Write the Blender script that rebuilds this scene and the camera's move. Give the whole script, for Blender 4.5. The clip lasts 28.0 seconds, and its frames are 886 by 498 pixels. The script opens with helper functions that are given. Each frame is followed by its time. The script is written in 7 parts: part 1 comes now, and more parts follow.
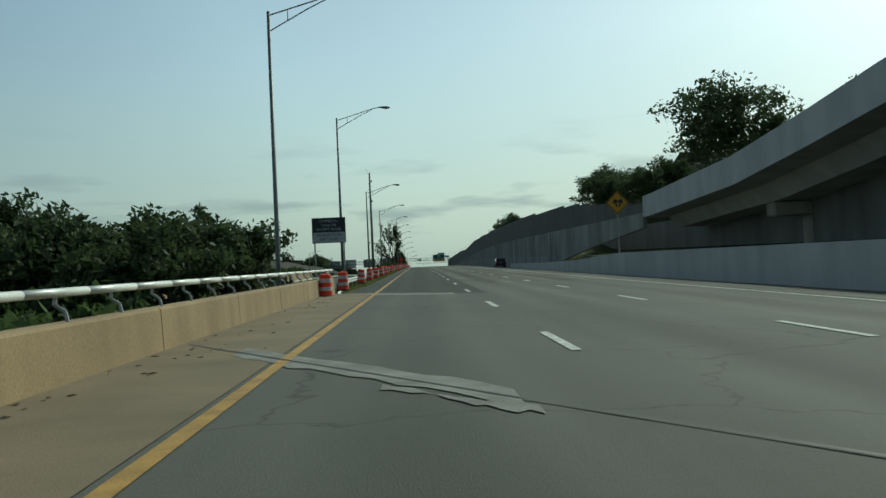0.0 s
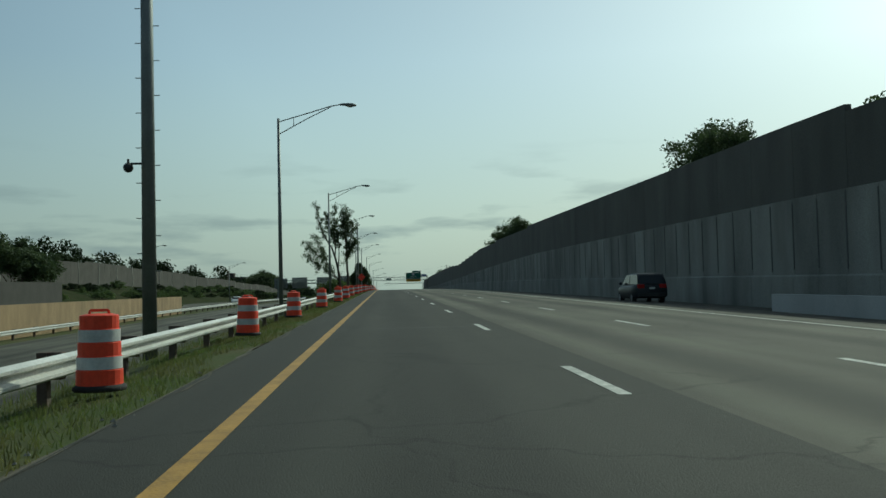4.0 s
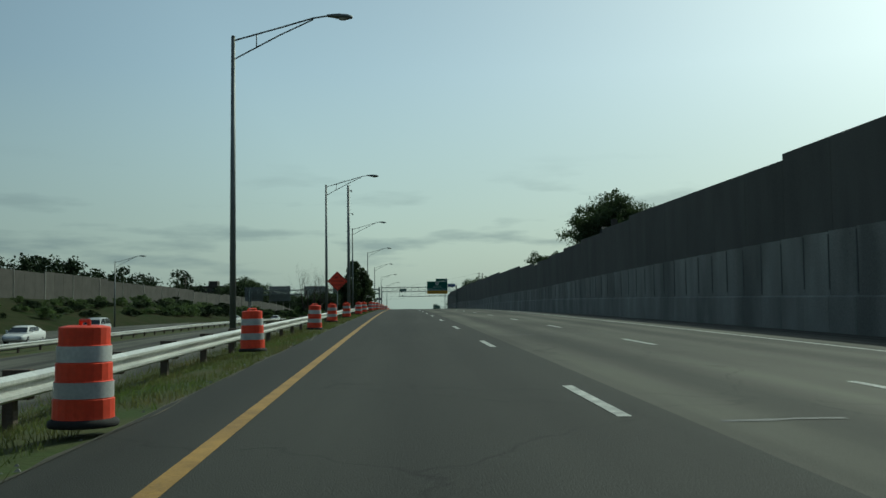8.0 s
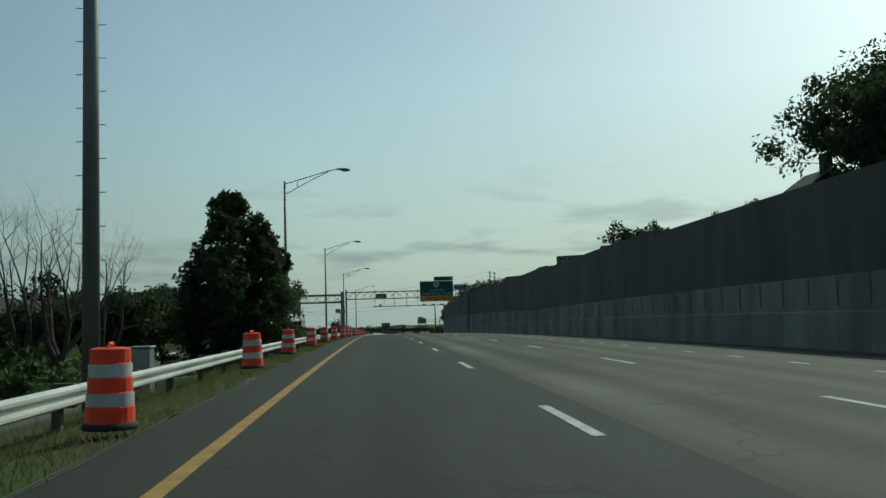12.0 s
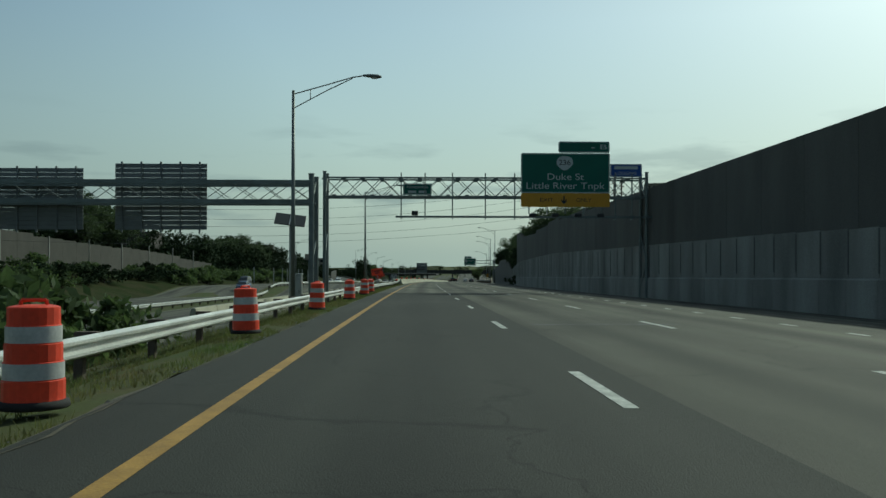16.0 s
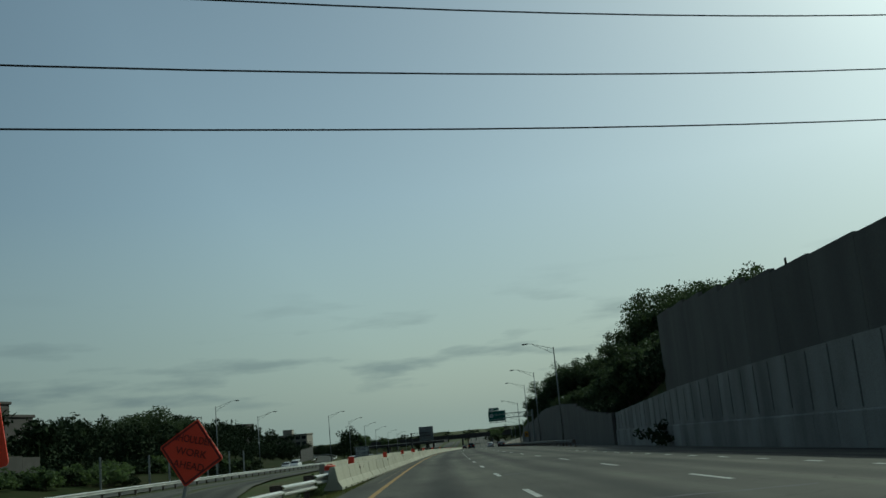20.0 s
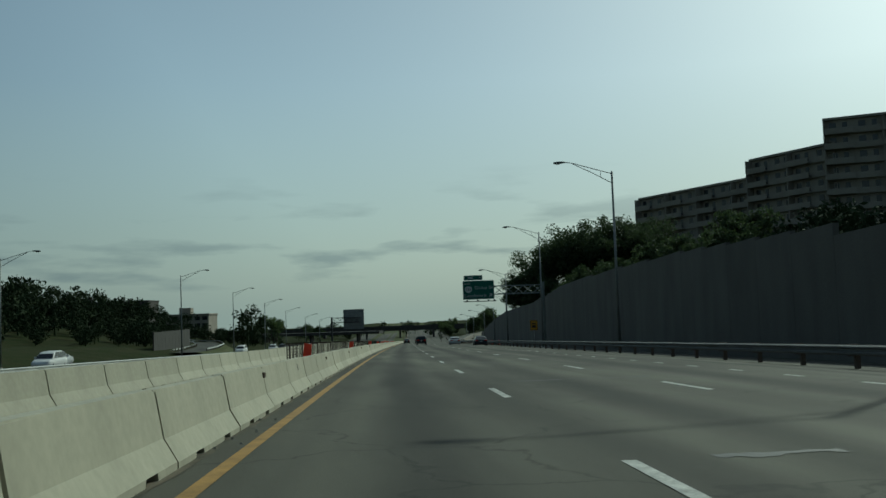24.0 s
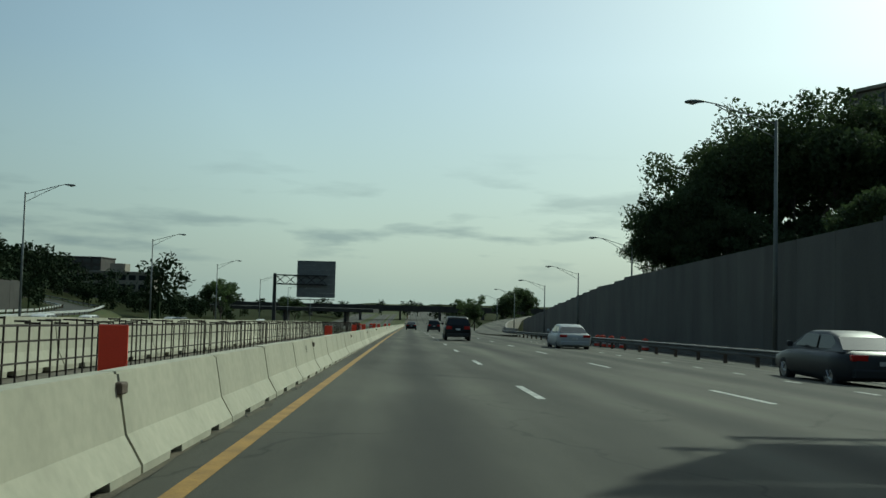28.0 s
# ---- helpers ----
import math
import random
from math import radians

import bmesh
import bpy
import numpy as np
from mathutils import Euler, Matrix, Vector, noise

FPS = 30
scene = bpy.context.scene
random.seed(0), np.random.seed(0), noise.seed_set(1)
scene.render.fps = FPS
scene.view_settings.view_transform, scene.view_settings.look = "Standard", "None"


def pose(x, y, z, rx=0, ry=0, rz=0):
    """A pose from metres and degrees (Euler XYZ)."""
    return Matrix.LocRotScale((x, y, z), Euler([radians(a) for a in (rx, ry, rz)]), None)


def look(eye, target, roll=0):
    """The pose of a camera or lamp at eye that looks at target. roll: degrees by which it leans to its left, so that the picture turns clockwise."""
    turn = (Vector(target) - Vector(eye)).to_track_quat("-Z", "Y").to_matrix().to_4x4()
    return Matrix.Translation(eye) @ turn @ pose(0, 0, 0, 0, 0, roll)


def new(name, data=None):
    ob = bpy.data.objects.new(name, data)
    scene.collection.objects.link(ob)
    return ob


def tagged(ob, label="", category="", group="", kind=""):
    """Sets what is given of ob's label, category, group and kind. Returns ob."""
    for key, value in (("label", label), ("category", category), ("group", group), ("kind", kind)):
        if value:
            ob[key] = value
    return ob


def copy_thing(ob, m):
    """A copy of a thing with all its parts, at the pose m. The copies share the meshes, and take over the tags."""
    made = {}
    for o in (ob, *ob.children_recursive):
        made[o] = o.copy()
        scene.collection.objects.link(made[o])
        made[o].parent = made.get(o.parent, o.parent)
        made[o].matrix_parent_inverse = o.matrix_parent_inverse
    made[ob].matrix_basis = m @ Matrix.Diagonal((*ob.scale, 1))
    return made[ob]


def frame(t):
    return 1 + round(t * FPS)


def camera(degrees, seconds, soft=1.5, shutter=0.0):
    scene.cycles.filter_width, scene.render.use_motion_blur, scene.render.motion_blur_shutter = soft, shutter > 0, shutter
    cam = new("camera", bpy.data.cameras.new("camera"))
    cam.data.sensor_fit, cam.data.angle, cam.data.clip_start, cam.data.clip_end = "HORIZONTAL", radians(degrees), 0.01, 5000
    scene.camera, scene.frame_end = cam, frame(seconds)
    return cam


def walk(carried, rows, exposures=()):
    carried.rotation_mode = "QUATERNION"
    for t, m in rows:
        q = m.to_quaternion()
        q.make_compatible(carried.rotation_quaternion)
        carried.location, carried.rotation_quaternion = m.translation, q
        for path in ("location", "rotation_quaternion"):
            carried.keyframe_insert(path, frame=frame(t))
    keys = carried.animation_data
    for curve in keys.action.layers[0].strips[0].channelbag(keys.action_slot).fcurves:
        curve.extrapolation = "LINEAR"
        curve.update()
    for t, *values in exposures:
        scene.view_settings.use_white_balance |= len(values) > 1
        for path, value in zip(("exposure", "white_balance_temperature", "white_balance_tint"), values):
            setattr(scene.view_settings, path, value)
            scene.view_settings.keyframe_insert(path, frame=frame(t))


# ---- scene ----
cam = camera(50.78, 28.0, shutter=0.0)
PATH = [
    (0.0, pose(0.182, 0.00, 1.156, 91.286, 2.517, -1.453)),
    (0.5, pose(0.100, 13.78, 1.266, 91.540, 1.757, -1.236)),
    (1.0, pose(0.029, 27.56, 1.387, 91.393, 0.785, -1.384)),
    (1.5, pose(-0.042, 41.34, 1.514, 91.050, 0.319, -1.297)),
    (2.0, pose(-0.111, 55.13, 1.644, 90.697, 1.342, -1.406)),
    (2.5, pose(-0.246, 68.93, 1.775, 90.787, 1.607, -1.946)),
    (3.0, pose(-0.382, 82.74, 1.905, 91.104, 1.610, -2.511)),
    (3.5, pose(-0.385, 96.56, 2.035, 91.913, 1.536, -3.215)),
    (4.0, pose(-0.385, 110.39, 2.166, 92.496, 1.351, -3.442)),
    (4.5, pose(-0.387, 124.25, 2.300, 93.239, 0.983, -3.493)),
    (5.0, pose(-0.387, 138.13, 2.436, 93.850, 0.606, -3.474)),
    (5.5, pose(-0.358, 152.04, 2.573, 94.034, 0.392, -3.493)),
    (6.0, pose(-0.330, 165.98, 2.712, 93.781, 0.243, -3.640)),
    (6.5, pose(-0.304, 179.94, 2.848, 93.515, 0.083, -3.510)),
    (7.0, pose(-0.281, 193.91, 2.978, 93.239, -0.002, -3.190)),
    (7.5, pose(-0.307, 207.91, 3.102, 93.103, 0.081, -2.884)),
    (8.0, pose(-0.336, 221.96, 3.216, 93.284, 0.647, -2.608)),
    (8.5, pose(-0.407, 236.01, 3.318, 93.657, 0.996, -2.428)),
    (9.0, pose(-0.479, 250.00, 3.403, 94.005, 0.146, -2.688)),
    (9.5, pose(-0.614, 263.94, 3.472, 94.450, 0.751, -3.089)),
    (10.0, pose(-0.745, 277.87, 3.527, 94.436, 1.010, -3.359)),
    (10.5, pose(-0.763, 291.78, 3.566, 94.368, 1.178, -3.673)),
    (11.0, pose(-0.773, 305.69, 3.592, 94.315, 1.374, -3.942)),
    (11.5, pose(-0.583, 319.59, 3.600, 94.120, 1.403, -4.035)),
    (12.0, pose(-0.385, 333.48, 3.587, 93.950, 1.497, -4.065)),
    (12.5, pose(-0.262, 347.35, 3.551, 93.674, 1.799, -3.798)),
    (13.0, pose(-0.132, 361.22, 3.488, 93.449, 1.471, -3.577)),
    (13.5, pose(-0.022, 375.07, 3.396, 93.086, 0.574, -3.252)),
    (14.0, pose(0.094, 388.93, 3.274, 92.641, -0.308, -2.924)),
    (14.5, pose(0.133, 402.80, 3.119, 92.169, -0.592, -2.696)),
    (15.0, pose(0.179, 416.67, 2.930, 91.237, -0.172, -2.409)),
    (15.5, pose(0.166, 430.56, 2.708, 90.898, 0.411, -2.219)),
    (16.0, pose(0.164, 444.46, 2.453, 90.410, -0.104, -1.914)),
    (16.5, pose(0.120, 458.36, 2.174, 89.889, -1.437, -0.924)),
    (17.0, pose(0.090, 472.23, 1.876, 88.984, -1.280, 1.037)),
    (17.5, pose(0.161, 486.03, 1.570, 88.669, -0.028, 2.892)),
    (18.0, pose(0.244, 499.72, 1.266, 88.890, -0.118, 3.105)),
    (18.5, pose(0.464, 513.33, 0.961, 91.683, -3.381, 1.199)),
    (19.0, pose(0.701, 526.87, 0.652, 94.556, -2.271, -0.625)),
    (19.5, pose(0.997, 540.38, 0.341, 98.507, 1.010, -0.280)),
    (20.0, pose(1.324, 553.84, 0.031, 100.491, 5.147, -1.688)),
    (20.5, pose(1.456, 567.30, -0.280, 100.652, 4.429, -3.214)),
    (21.0, pose(1.628, 580.78, -0.591, 98.004, 2.321, -3.536)),
    (21.5, pose(1.882, 594.26, -0.904, 95.036, 2.278, -3.261)),
    (22.0, pose(2.181, 607.77, -1.220, 94.072, 3.190, -3.539)),
    (22.5, pose(2.674, 621.27, -1.540, 92.707, 2.889, -4.361)),
    (23.0, pose(3.214, 634.75, -1.863, 92.518, 2.661, -4.785)),
    (23.5, pose(3.795, 648.22, -2.191, 93.042, 2.328, -5.213)),
    (24.0, pose(4.417, 661.69, -2.525, 93.862, 1.967, -5.609)),
    (24.5, pose(5.042, 675.15, -2.866, 94.564, 1.652, -5.940)),
    (25.0, pose(5.700, 688.61, -3.214, 95.575, 1.122, -6.511)),
    (25.5, pose(6.403, 702.11, -3.572, 95.257, 0.672, -6.685)),
    (26.0, pose(7.139, 715.71, -3.939, 94.164, 0.836, -6.656)),
    (26.5, pose(7.783, 729.38, -4.313, 93.074, 0.534, -6.400)),
    (27.0, pose(8.451, 743.06, -4.693, 92.652, -0.353, -5.839)),
    (27.5, pose(9.139, 756.72, -5.077, 92.733, -0.867, -5.480)),
    (28.0, pose(9.847, 770.33, -5.465, 92.939, -1.458, -5.562)),
]
walk(cam, PATH, exposures=[(0, 0.0, 5840, -17), (3, -0.1, 5840, -17), (6, -0.22, 5790, -17), (11, -0.24, 5790, -17), (15, -0.22, 5790, -17), (16.3, -0.20, 5790, -17), (17, -0.05, 5860, -17), (17.7, 0.24, 5860, -17), (18.2, 0.22, 5860, -17), (19, -0.12, 5680, -17), (19.8, -0.54, 5680, -17), (20.6, -0.74, 5680, -17), (21.3, -0.72, 5680, -17), (22, -0.45, 5680, -17), (24, -0.52, 5680, -17), (25.2, -0.60, 5680, -17), (26.5, -0.40, 5680, -17), (28, -0.13, 5800, -17)])

# ---- world, sun, exposure ----
SUN_TO = Vector((0.89, 0.98, 1.0)).normalized()
sun_el = math.asin(SUN_TO.z)
sun_az = math.atan2(SUN_TO.x, SUN_TO.y)
world = bpy.data.worlds.new("sky")
scene.world = world
world.use_nodes = True
wn, wl = world.node_tree.nodes, world.node_tree.links
sky = wn.new("ShaderNodeTexSky")
sky.sky_type, sky.sun_disc = "NISHITA", False
sky.sun_elevation, sky.sun_rotation = sun_el, sun_az
sky.air_density, sky.dust_density, sky.ozone_density = 1.0, 2.2, 1.0
wn["Background"].inputs[1].default_value = 0.1
hsv = wn.new("ShaderNodeHueSaturation")
hsv.inputs["Saturation"].default_value = 0.72
wl.new(sky.outputs[0], hsv.inputs["Color"])
# thin grey cloud streaks low over the horizon
wtc, wmp, wno, wra = wn.new("ShaderNodeTexCoord"), wn.new("ShaderNodeMapping"), wn.new("ShaderNodeTexNoise"), wn.new("ShaderNodeValToRGB")
wmp.inputs["Scale"].default_value = (3.0, 3.0, 16.0)
wno.inputs["Scale"].default_value, wno.inputs["Detail"].default_value = 2.6, 5
wra.color_ramp.elements[0].position, wra.color_ramp.elements[1].position = 0.54, 0.68
wl.new(wtc.outputs["Generated"], wmp.inputs[0])
wl.new(wmp.outputs[0], wno.inputs[0])
wl.new(wno.outputs["Fac"], wra.inputs[0])
wse, wband, wmul, wmix = wn.new("ShaderNodeSeparateXYZ"), wn.new("ShaderNodeValToRGB"), wn.new("ShaderNodeMath"), wn.new("ShaderNodeMix")
wl.new(wtc.outputs["Generated"], wse.inputs[0])
wl.new(wse.outputs["Z"], wband.inputs[0])
wband.color_ramp.elements[0].position, wband.color_ramp.elements[0].color = 0.01, (0, 0, 0, 1)
wband.color_ramp.elements[1].position, wband.color_ramp.elements[1].color = 0.05, (1, 1, 1, 1)
e_ = wband.color_ramp.elements.new(0.16)
e_.color = (0, 0, 0, 1)
wmul.operation = "MULTIPLY"
wl.new(wra.outputs[0], wmul.inputs[0])
wl.new(wband.outputs[0], wmul.inputs[1])
wsc = wn.new("ShaderNodeMath")
wsc.operation = "MULTIPLY"
wsc.inputs[1].default_value = 0.62
wl.new(wmul.outputs[0], wsc.inputs[0])
wmix.data_type = "RGBA"
wmix.inputs[7].default_value = (2.2, 2.55, 2.8, 1)
wl.new(wsc.outputs[0], wmix.inputs[0])
# pale haze towards the horizon
whaze, wh = wn.new("ShaderNodeMix"), wn.new("ShaderNodeValToRGB")
whaze.data_type = "RGBA"
wl.new(wse.outputs["Z"], wh.inputs[0])
wh.color_ramp.elements[0].position, wh.color_ramp.elements[0].color = 0.0, (0.75, 0.75, 0.75, 1)
wh.color_ramp.elements[1].position, wh.color_ramp.elements[1].color = 0.24, (0, 0, 0, 1)
whaze.inputs[7].default_value = (4.75, 5.1, 4.85, 1)
wl.new(wh.outputs[0], whaze.inputs[0])
wl.new(hsv.outputs[0], whaze.inputs[6])
wl.new(whaze.outputs[2], wmix.inputs[6])
# the sky grows brighter towards the sun's side
wdot, wglow, wtot = wn.new("ShaderNodeVectorMath"), wn.new("ShaderNodeValToRGB"), wn.new("ShaderNodeMix")
wdot.operation = "DOT_PRODUCT"
wdot.inputs[1].default_value = SUN_TO
wl.new(wtc.outputs["Generated"], wdot.inputs[0])
wl.new(wdot.outputs["Value"], wglow.inputs[0])
wglow.color_ramp.elements[0].position, wglow.color_ramp.elements[0].color = 0.1, (0.72, 0.73, 0.76, 1)
wglow.color_ramp.elements[1].position, wglow.color_ramp.elements[1].color = 0.62, (1.1, 1.1, 1.09, 1)
e_ = wglow.color_ramp.elements.new(0.92)
e_.color = (0.9, 0.9, 0.92, 1)
wtot.data_type, wtot.blend_type = "RGBA", "MULTIPLY"
wtot.inputs[0].default_value = 1.0
wl.new(wmix.outputs[2], wtot.inputs[6])
wl.new(wglow.outputs[0], wtot.inputs[7])
wl.new(wtot.outputs[2], wn["Background"].inputs[0])
sun_data = bpy.data.lights.new("sun", "SUN")
sun_data.energy, sun_data.angle, sun_data.color = 2.7, radians(0.8), (1.0, 0.92, 0.79)
sun_ob = new("sun", sun_data)
sun_ob.matrix_world = look(SUN_TO * 100, (0, 0, 0))

# ---- the road's line: heading (degrees, left positive) and grade (percent) every 55 m ----
BENDS = [0.17, 0.06, 0.06, 0.05, 0.11, 0.09, -0.05, -0.17, -0.31, -0.54, -0.95, -1.67, -2.43, -2.96, -3.34]
GRADES = [0.77, 0.95, 0.96, 0.99, 0.79, 0.36, -0.13, -0.93, -1.87, -2.22, -2.31, -2.35, -2.49, -2.72, -2.86]
_s = np.arange(-300.0, 2400.5, 1.0)
_k = np.arange(0, 771, 55.0)
_h = np.radians(np.interp(_s, np.append(_k, 900.0), BENDS + [-3.6]))
_g = np.interp(_s, np.append(_k, [1150.0, 1300.0]), GRADES + [-2.9, 0.0]) / 100


def _sum(d):
    c = np.concatenate([[0], np.cumsum((d[1:] + d[:-1]) / 2)])
    return c - c[300]


_x, _y, _z = _sum(-np.sin(_h)), _sum(np.cos(_h)), _sum(_g)


def heading(s):
    return float(np.interp(s, _s, _h))


def at(s, u, w):
    """The world place s metres along the road, u to the right, w over the pavement."""
    a = heading(s)
    return Vector((np.interp(s, _s, _x) + u * math.cos(a), np.interp(s, _s, _y) + u * math.sin(a), np.interp(s, _s, _z) + w))


def lay(s, u, w, turn=0.0):
    """Like stand, tilted along the road's grade."""
    return stand(s, u, w, turn) @ Matrix.Rotation(math.atan(float(np.interp(s, _s, _g))), 4, "X")


def stand(s, u, w, turn=0.0):
    return Matrix.Translation(at(s, u, w)) @ Matrix.Rotation(heading(s) + radians(turn), 4, "Z")


# ---- materials ----
def material(name, base, rough=0.8, metal=0.0, vary=0.25, scale=2.0, grain=60.0, bump=0.15, alt=None, streak=(1, 1, 1), object_vary=0.0, spec=0.4):
    m = bpy.data.materials.new(name)
    m.use_nodes = True
    nt = m.node_tree
    n, l = nt.nodes, nt.links
    b = n["Principled BSDF"]
    b.inputs["Roughness"].default_value = rough
    b.inputs["Metallic"].default_value = metal
    b.inputs["Specular IOR Level"].default_value = spec
    tc = n.new("ShaderNodeTexCoord")
    mp = n.new("ShaderNodeMapping")
    mp.inputs["Scale"].default_value = streak
    l.new(tc.outputs["Object"], mp.inputs[0])
    big, fine = n.new("ShaderNodeTexNoise"), n.new("ShaderNodeTexNoise")
    big.inputs["Scale"].default_value, big.inputs["Detail"].default_value = scale, 6
    fine.inputs["Scale"].default_value, fine.inputs["Detail"].default_value = grain, 3
    l.new(mp.outputs[0], big.inputs[0])
    l.new(tc.outputs["Object"], fine.inputs[0])
    alt = alt or tuple(c * (1 - vary) for c in base)
    ramp = n.new("ShaderNodeValToRGB")
    ramp.color_ramp.elements[0].position, ramp.color_ramp.elements[1].position = 0.32, 0.68
    ramp.color_ramp.elements[0].color = (*alt, 1)
    ramp.color_ramp.elements[1].color = (*base, 1)
    l.new(big.outputs["Fac"], ramp.inputs[0])
    mix = n.new("ShaderNodeMix")
    mix.data_type, mix.blend_type = "RGBA", "MULTIPLY"
    mix.inputs[0].default_value = 1.0
    g = n.new("ShaderNodeMapRange")
    g.inputs[1].default_value, g.inputs[2].default_value = 0.25, 0.75
    g.inputs[3].default_value, g.inputs[4].default_value = 1 - vary * 0.6, 1 + vary * 0.3
    l.new(fine.outputs["Fac"], g.inputs[0])
    l.new(ramp.outputs[0], mix.inputs[6])
    l.new(g.outputs[0], mix.inputs[7])
    out = mix.outputs[2]
    if object_vary:
        info = n.new("ShaderNodeObjectInfo")
        mr = n.new("ShaderNodeMapRange")
        mr.inputs[3].default_value, mr.inputs[4].default_value = 1 - object_vary, 1 + object_vary * 0.5
        l.new(info.outputs["Random"], mr.inputs[0])
        mx = n.new("ShaderNodeMix")
        mx.data_type, mx.blend_type = "RGBA", "MULTIPLY"
        mx.inputs[0].default_value = 1.0
        l.new(out, mx.inputs[6])
        l.new(mr.outputs[0], mx.inputs[7])
        out = mx.outputs[2]
    l.new(out, b.inputs["Base Color"])
    if bump:
        bp = n.new("ShaderNodeBump")
        bp.inputs["Strength"].default_value, bp.inputs["Distance"].default_value = bump, 0.02
        l.new(fine.outputs["Fac"], bp.inputs["Height"])
        l.new(bp.outputs[0], b.inputs["Normal"])
    return m


ASPHALT = material("asphalt", (0.04, 0.04, 0.032), 0.85, spec=0.25, vary=0.4, scale=0.55, grain=70, bump=0.4, streak=(1.6, 0.05, 1))
PALE_ROAD = material("worn_pavement", (0.106, 0.102, 0.077), 0.85, spec=0.25, vary=0.42, scale=0.5, grain=70, bump=0.3, streak=(1.5, 0.035, 1))
DECK = material("bridge_deck", (0.1, 0.098, 0.083), 0.85, spec=0.3, vary=0.3, scale=0.5, grain=70, bump=0.3, streak=(1, 0.1, 1))


def worn_lanes(m, oil, centre=0.29, lane=3.74):
    """Adds a darker oil streak along each lane's middle, blotched polish in the wheel tracks, and cracked slabs."""
    n, l = m.node_tree.nodes, m.node_tree.links
    b = n["Principled BSDF"]
    base = b.inputs["Base Color"].links[0].from_socket

    def calc(op, a, c=None):
        q = n.new("ShaderNodeMath")
        q.operation = op
        for i, v in enumerate((a, c)):
            if v is None:
                continue
            if isinstance(v, (int, float)):
                q.inputs[i].default_value = v
            else:
                l.new(v, q.inputs[i])
        return q.outputs[0]
    a = n.new("ShaderNodeAttribute")
    a.attribute_name = "across"
    wob = n.new("ShaderNodeTexNoise")
    wob.inputs["Scale"].default_value = 0.12
    tc = n.new("ShaderNodeTexCoord")
    l.new(tc.outputs["Object"], wob.inputs[0])
    u = calc("ADD", a.outputs["Fac"], calc("MULTIPLY", wob.outputs["Fac"], 0.5))
    f = calc("SUBTRACT", calc("FRACT", calc("ADD", calc("DIVIDE", calc("SUBTRACT", u, centre + 0.25), lane), 0.5)), 0.5)
    d = calc("ABSOLUTE", f)
    mid = n.new("ShaderNodeMapRange")
    mid.interpolation_type = "SMOOTHSTEP"
    mid.inputs[1].default_value, mid.inputs[2].default_value = 0.02, 0.17
    mid.inputs[3].default_value, mid.inputs[4].default_value = 1 - oil, 1.0
    l.new(d, mid.inputs[0])
    tr = n.new("ShaderNodeMapRange")
    tr.interpolation_type = "SMOOTHSTEP"
    tr.inputs[1].default_value, tr.inputs[2].default_value = 0.02, 0.11
    tr.inputs[3].default_value, tr.inputs[4].default_value = 1 + oil * .55, 1.0
    l.new(calc("ABSOLUTE", calc("SUBTRACT", d, 0.235)), tr.inputs[0])
    blot = n.new("ShaderNodeTexNoise")
    blot.inputs["Scale"].default_value, blot.inputs["Detail"].default_value = 0.35, 7
    mp = n.new("ShaderNodeMapping")
    mp.inputs["Scale"].default_value = (1, 0.25, 1)
    l.new(tc.outputs["Object"], mp.inputs[0])
    l.new(mp.outputs[0], blot.inputs[0])
    br = n.new("ShaderNodeMapRange")
    br.inputs[1].default_value, br.inputs[2].default_value = 0.3, 0.7
    br.inputs[3].default_value, br.inputs[4].default_value = 1 - oil * 1.1, 1 + oil * .6
    l.new(blot.outputs["Fac"], br.inputs[0])
    vor = n.new("ShaderNodeTexVoronoi")
    vor.feature = "DISTANCE_TO_EDGE"
    vor.inputs["Scale"].default_value = 0.22
    warp = n.new("ShaderNodeTexNoise")
    warp.inputs["Scale"].default_value, warp.inputs["Detail"].default_value = 0.9, 6
    l.new(tc.outputs["Object"], warp.inputs[0])
    vm = n.new("ShaderNodeVectorMath")
    vm.operation = "MULTIPLY_ADD"
    vm.inputs[1].default_value = (1.6, 1.6, 0)
    l.new(warp.outputs["Color"], vm.inputs[0])
    l.new(tc.outputs["Object"], vm.inputs[2])
    l.new(vm.outputs[0], vor.inputs["Vector"])
    cr = n.new("ShaderNodeMapRange")
    cr.inputs[1].default_value, cr.inputs[2].default_value = 0.0, 0.008
    cr.inputs[3].default_value, cr.inputs[4].default_value = 0.55, 1.0
    l.new(vor.outputs[0], cr.inputs[0])
    k = calc("MULTIPLY", calc("MULTIPLY", mid.outputs[0], tr.outputs[0]), calc("MULTIPLY", br.outputs[0], cr.outputs[0]))
    mx = n.new("ShaderNodeMix")
    mx.data_type, mx.blend_type = "RGBA", "MULTIPLY"
    mx.inputs[0].default_value = 1.0
    l.new(base, mx.inputs[6])
    l.new(k, mx.inputs[7])
    l.new(mx.outputs[2], b.inputs["Base Color"])


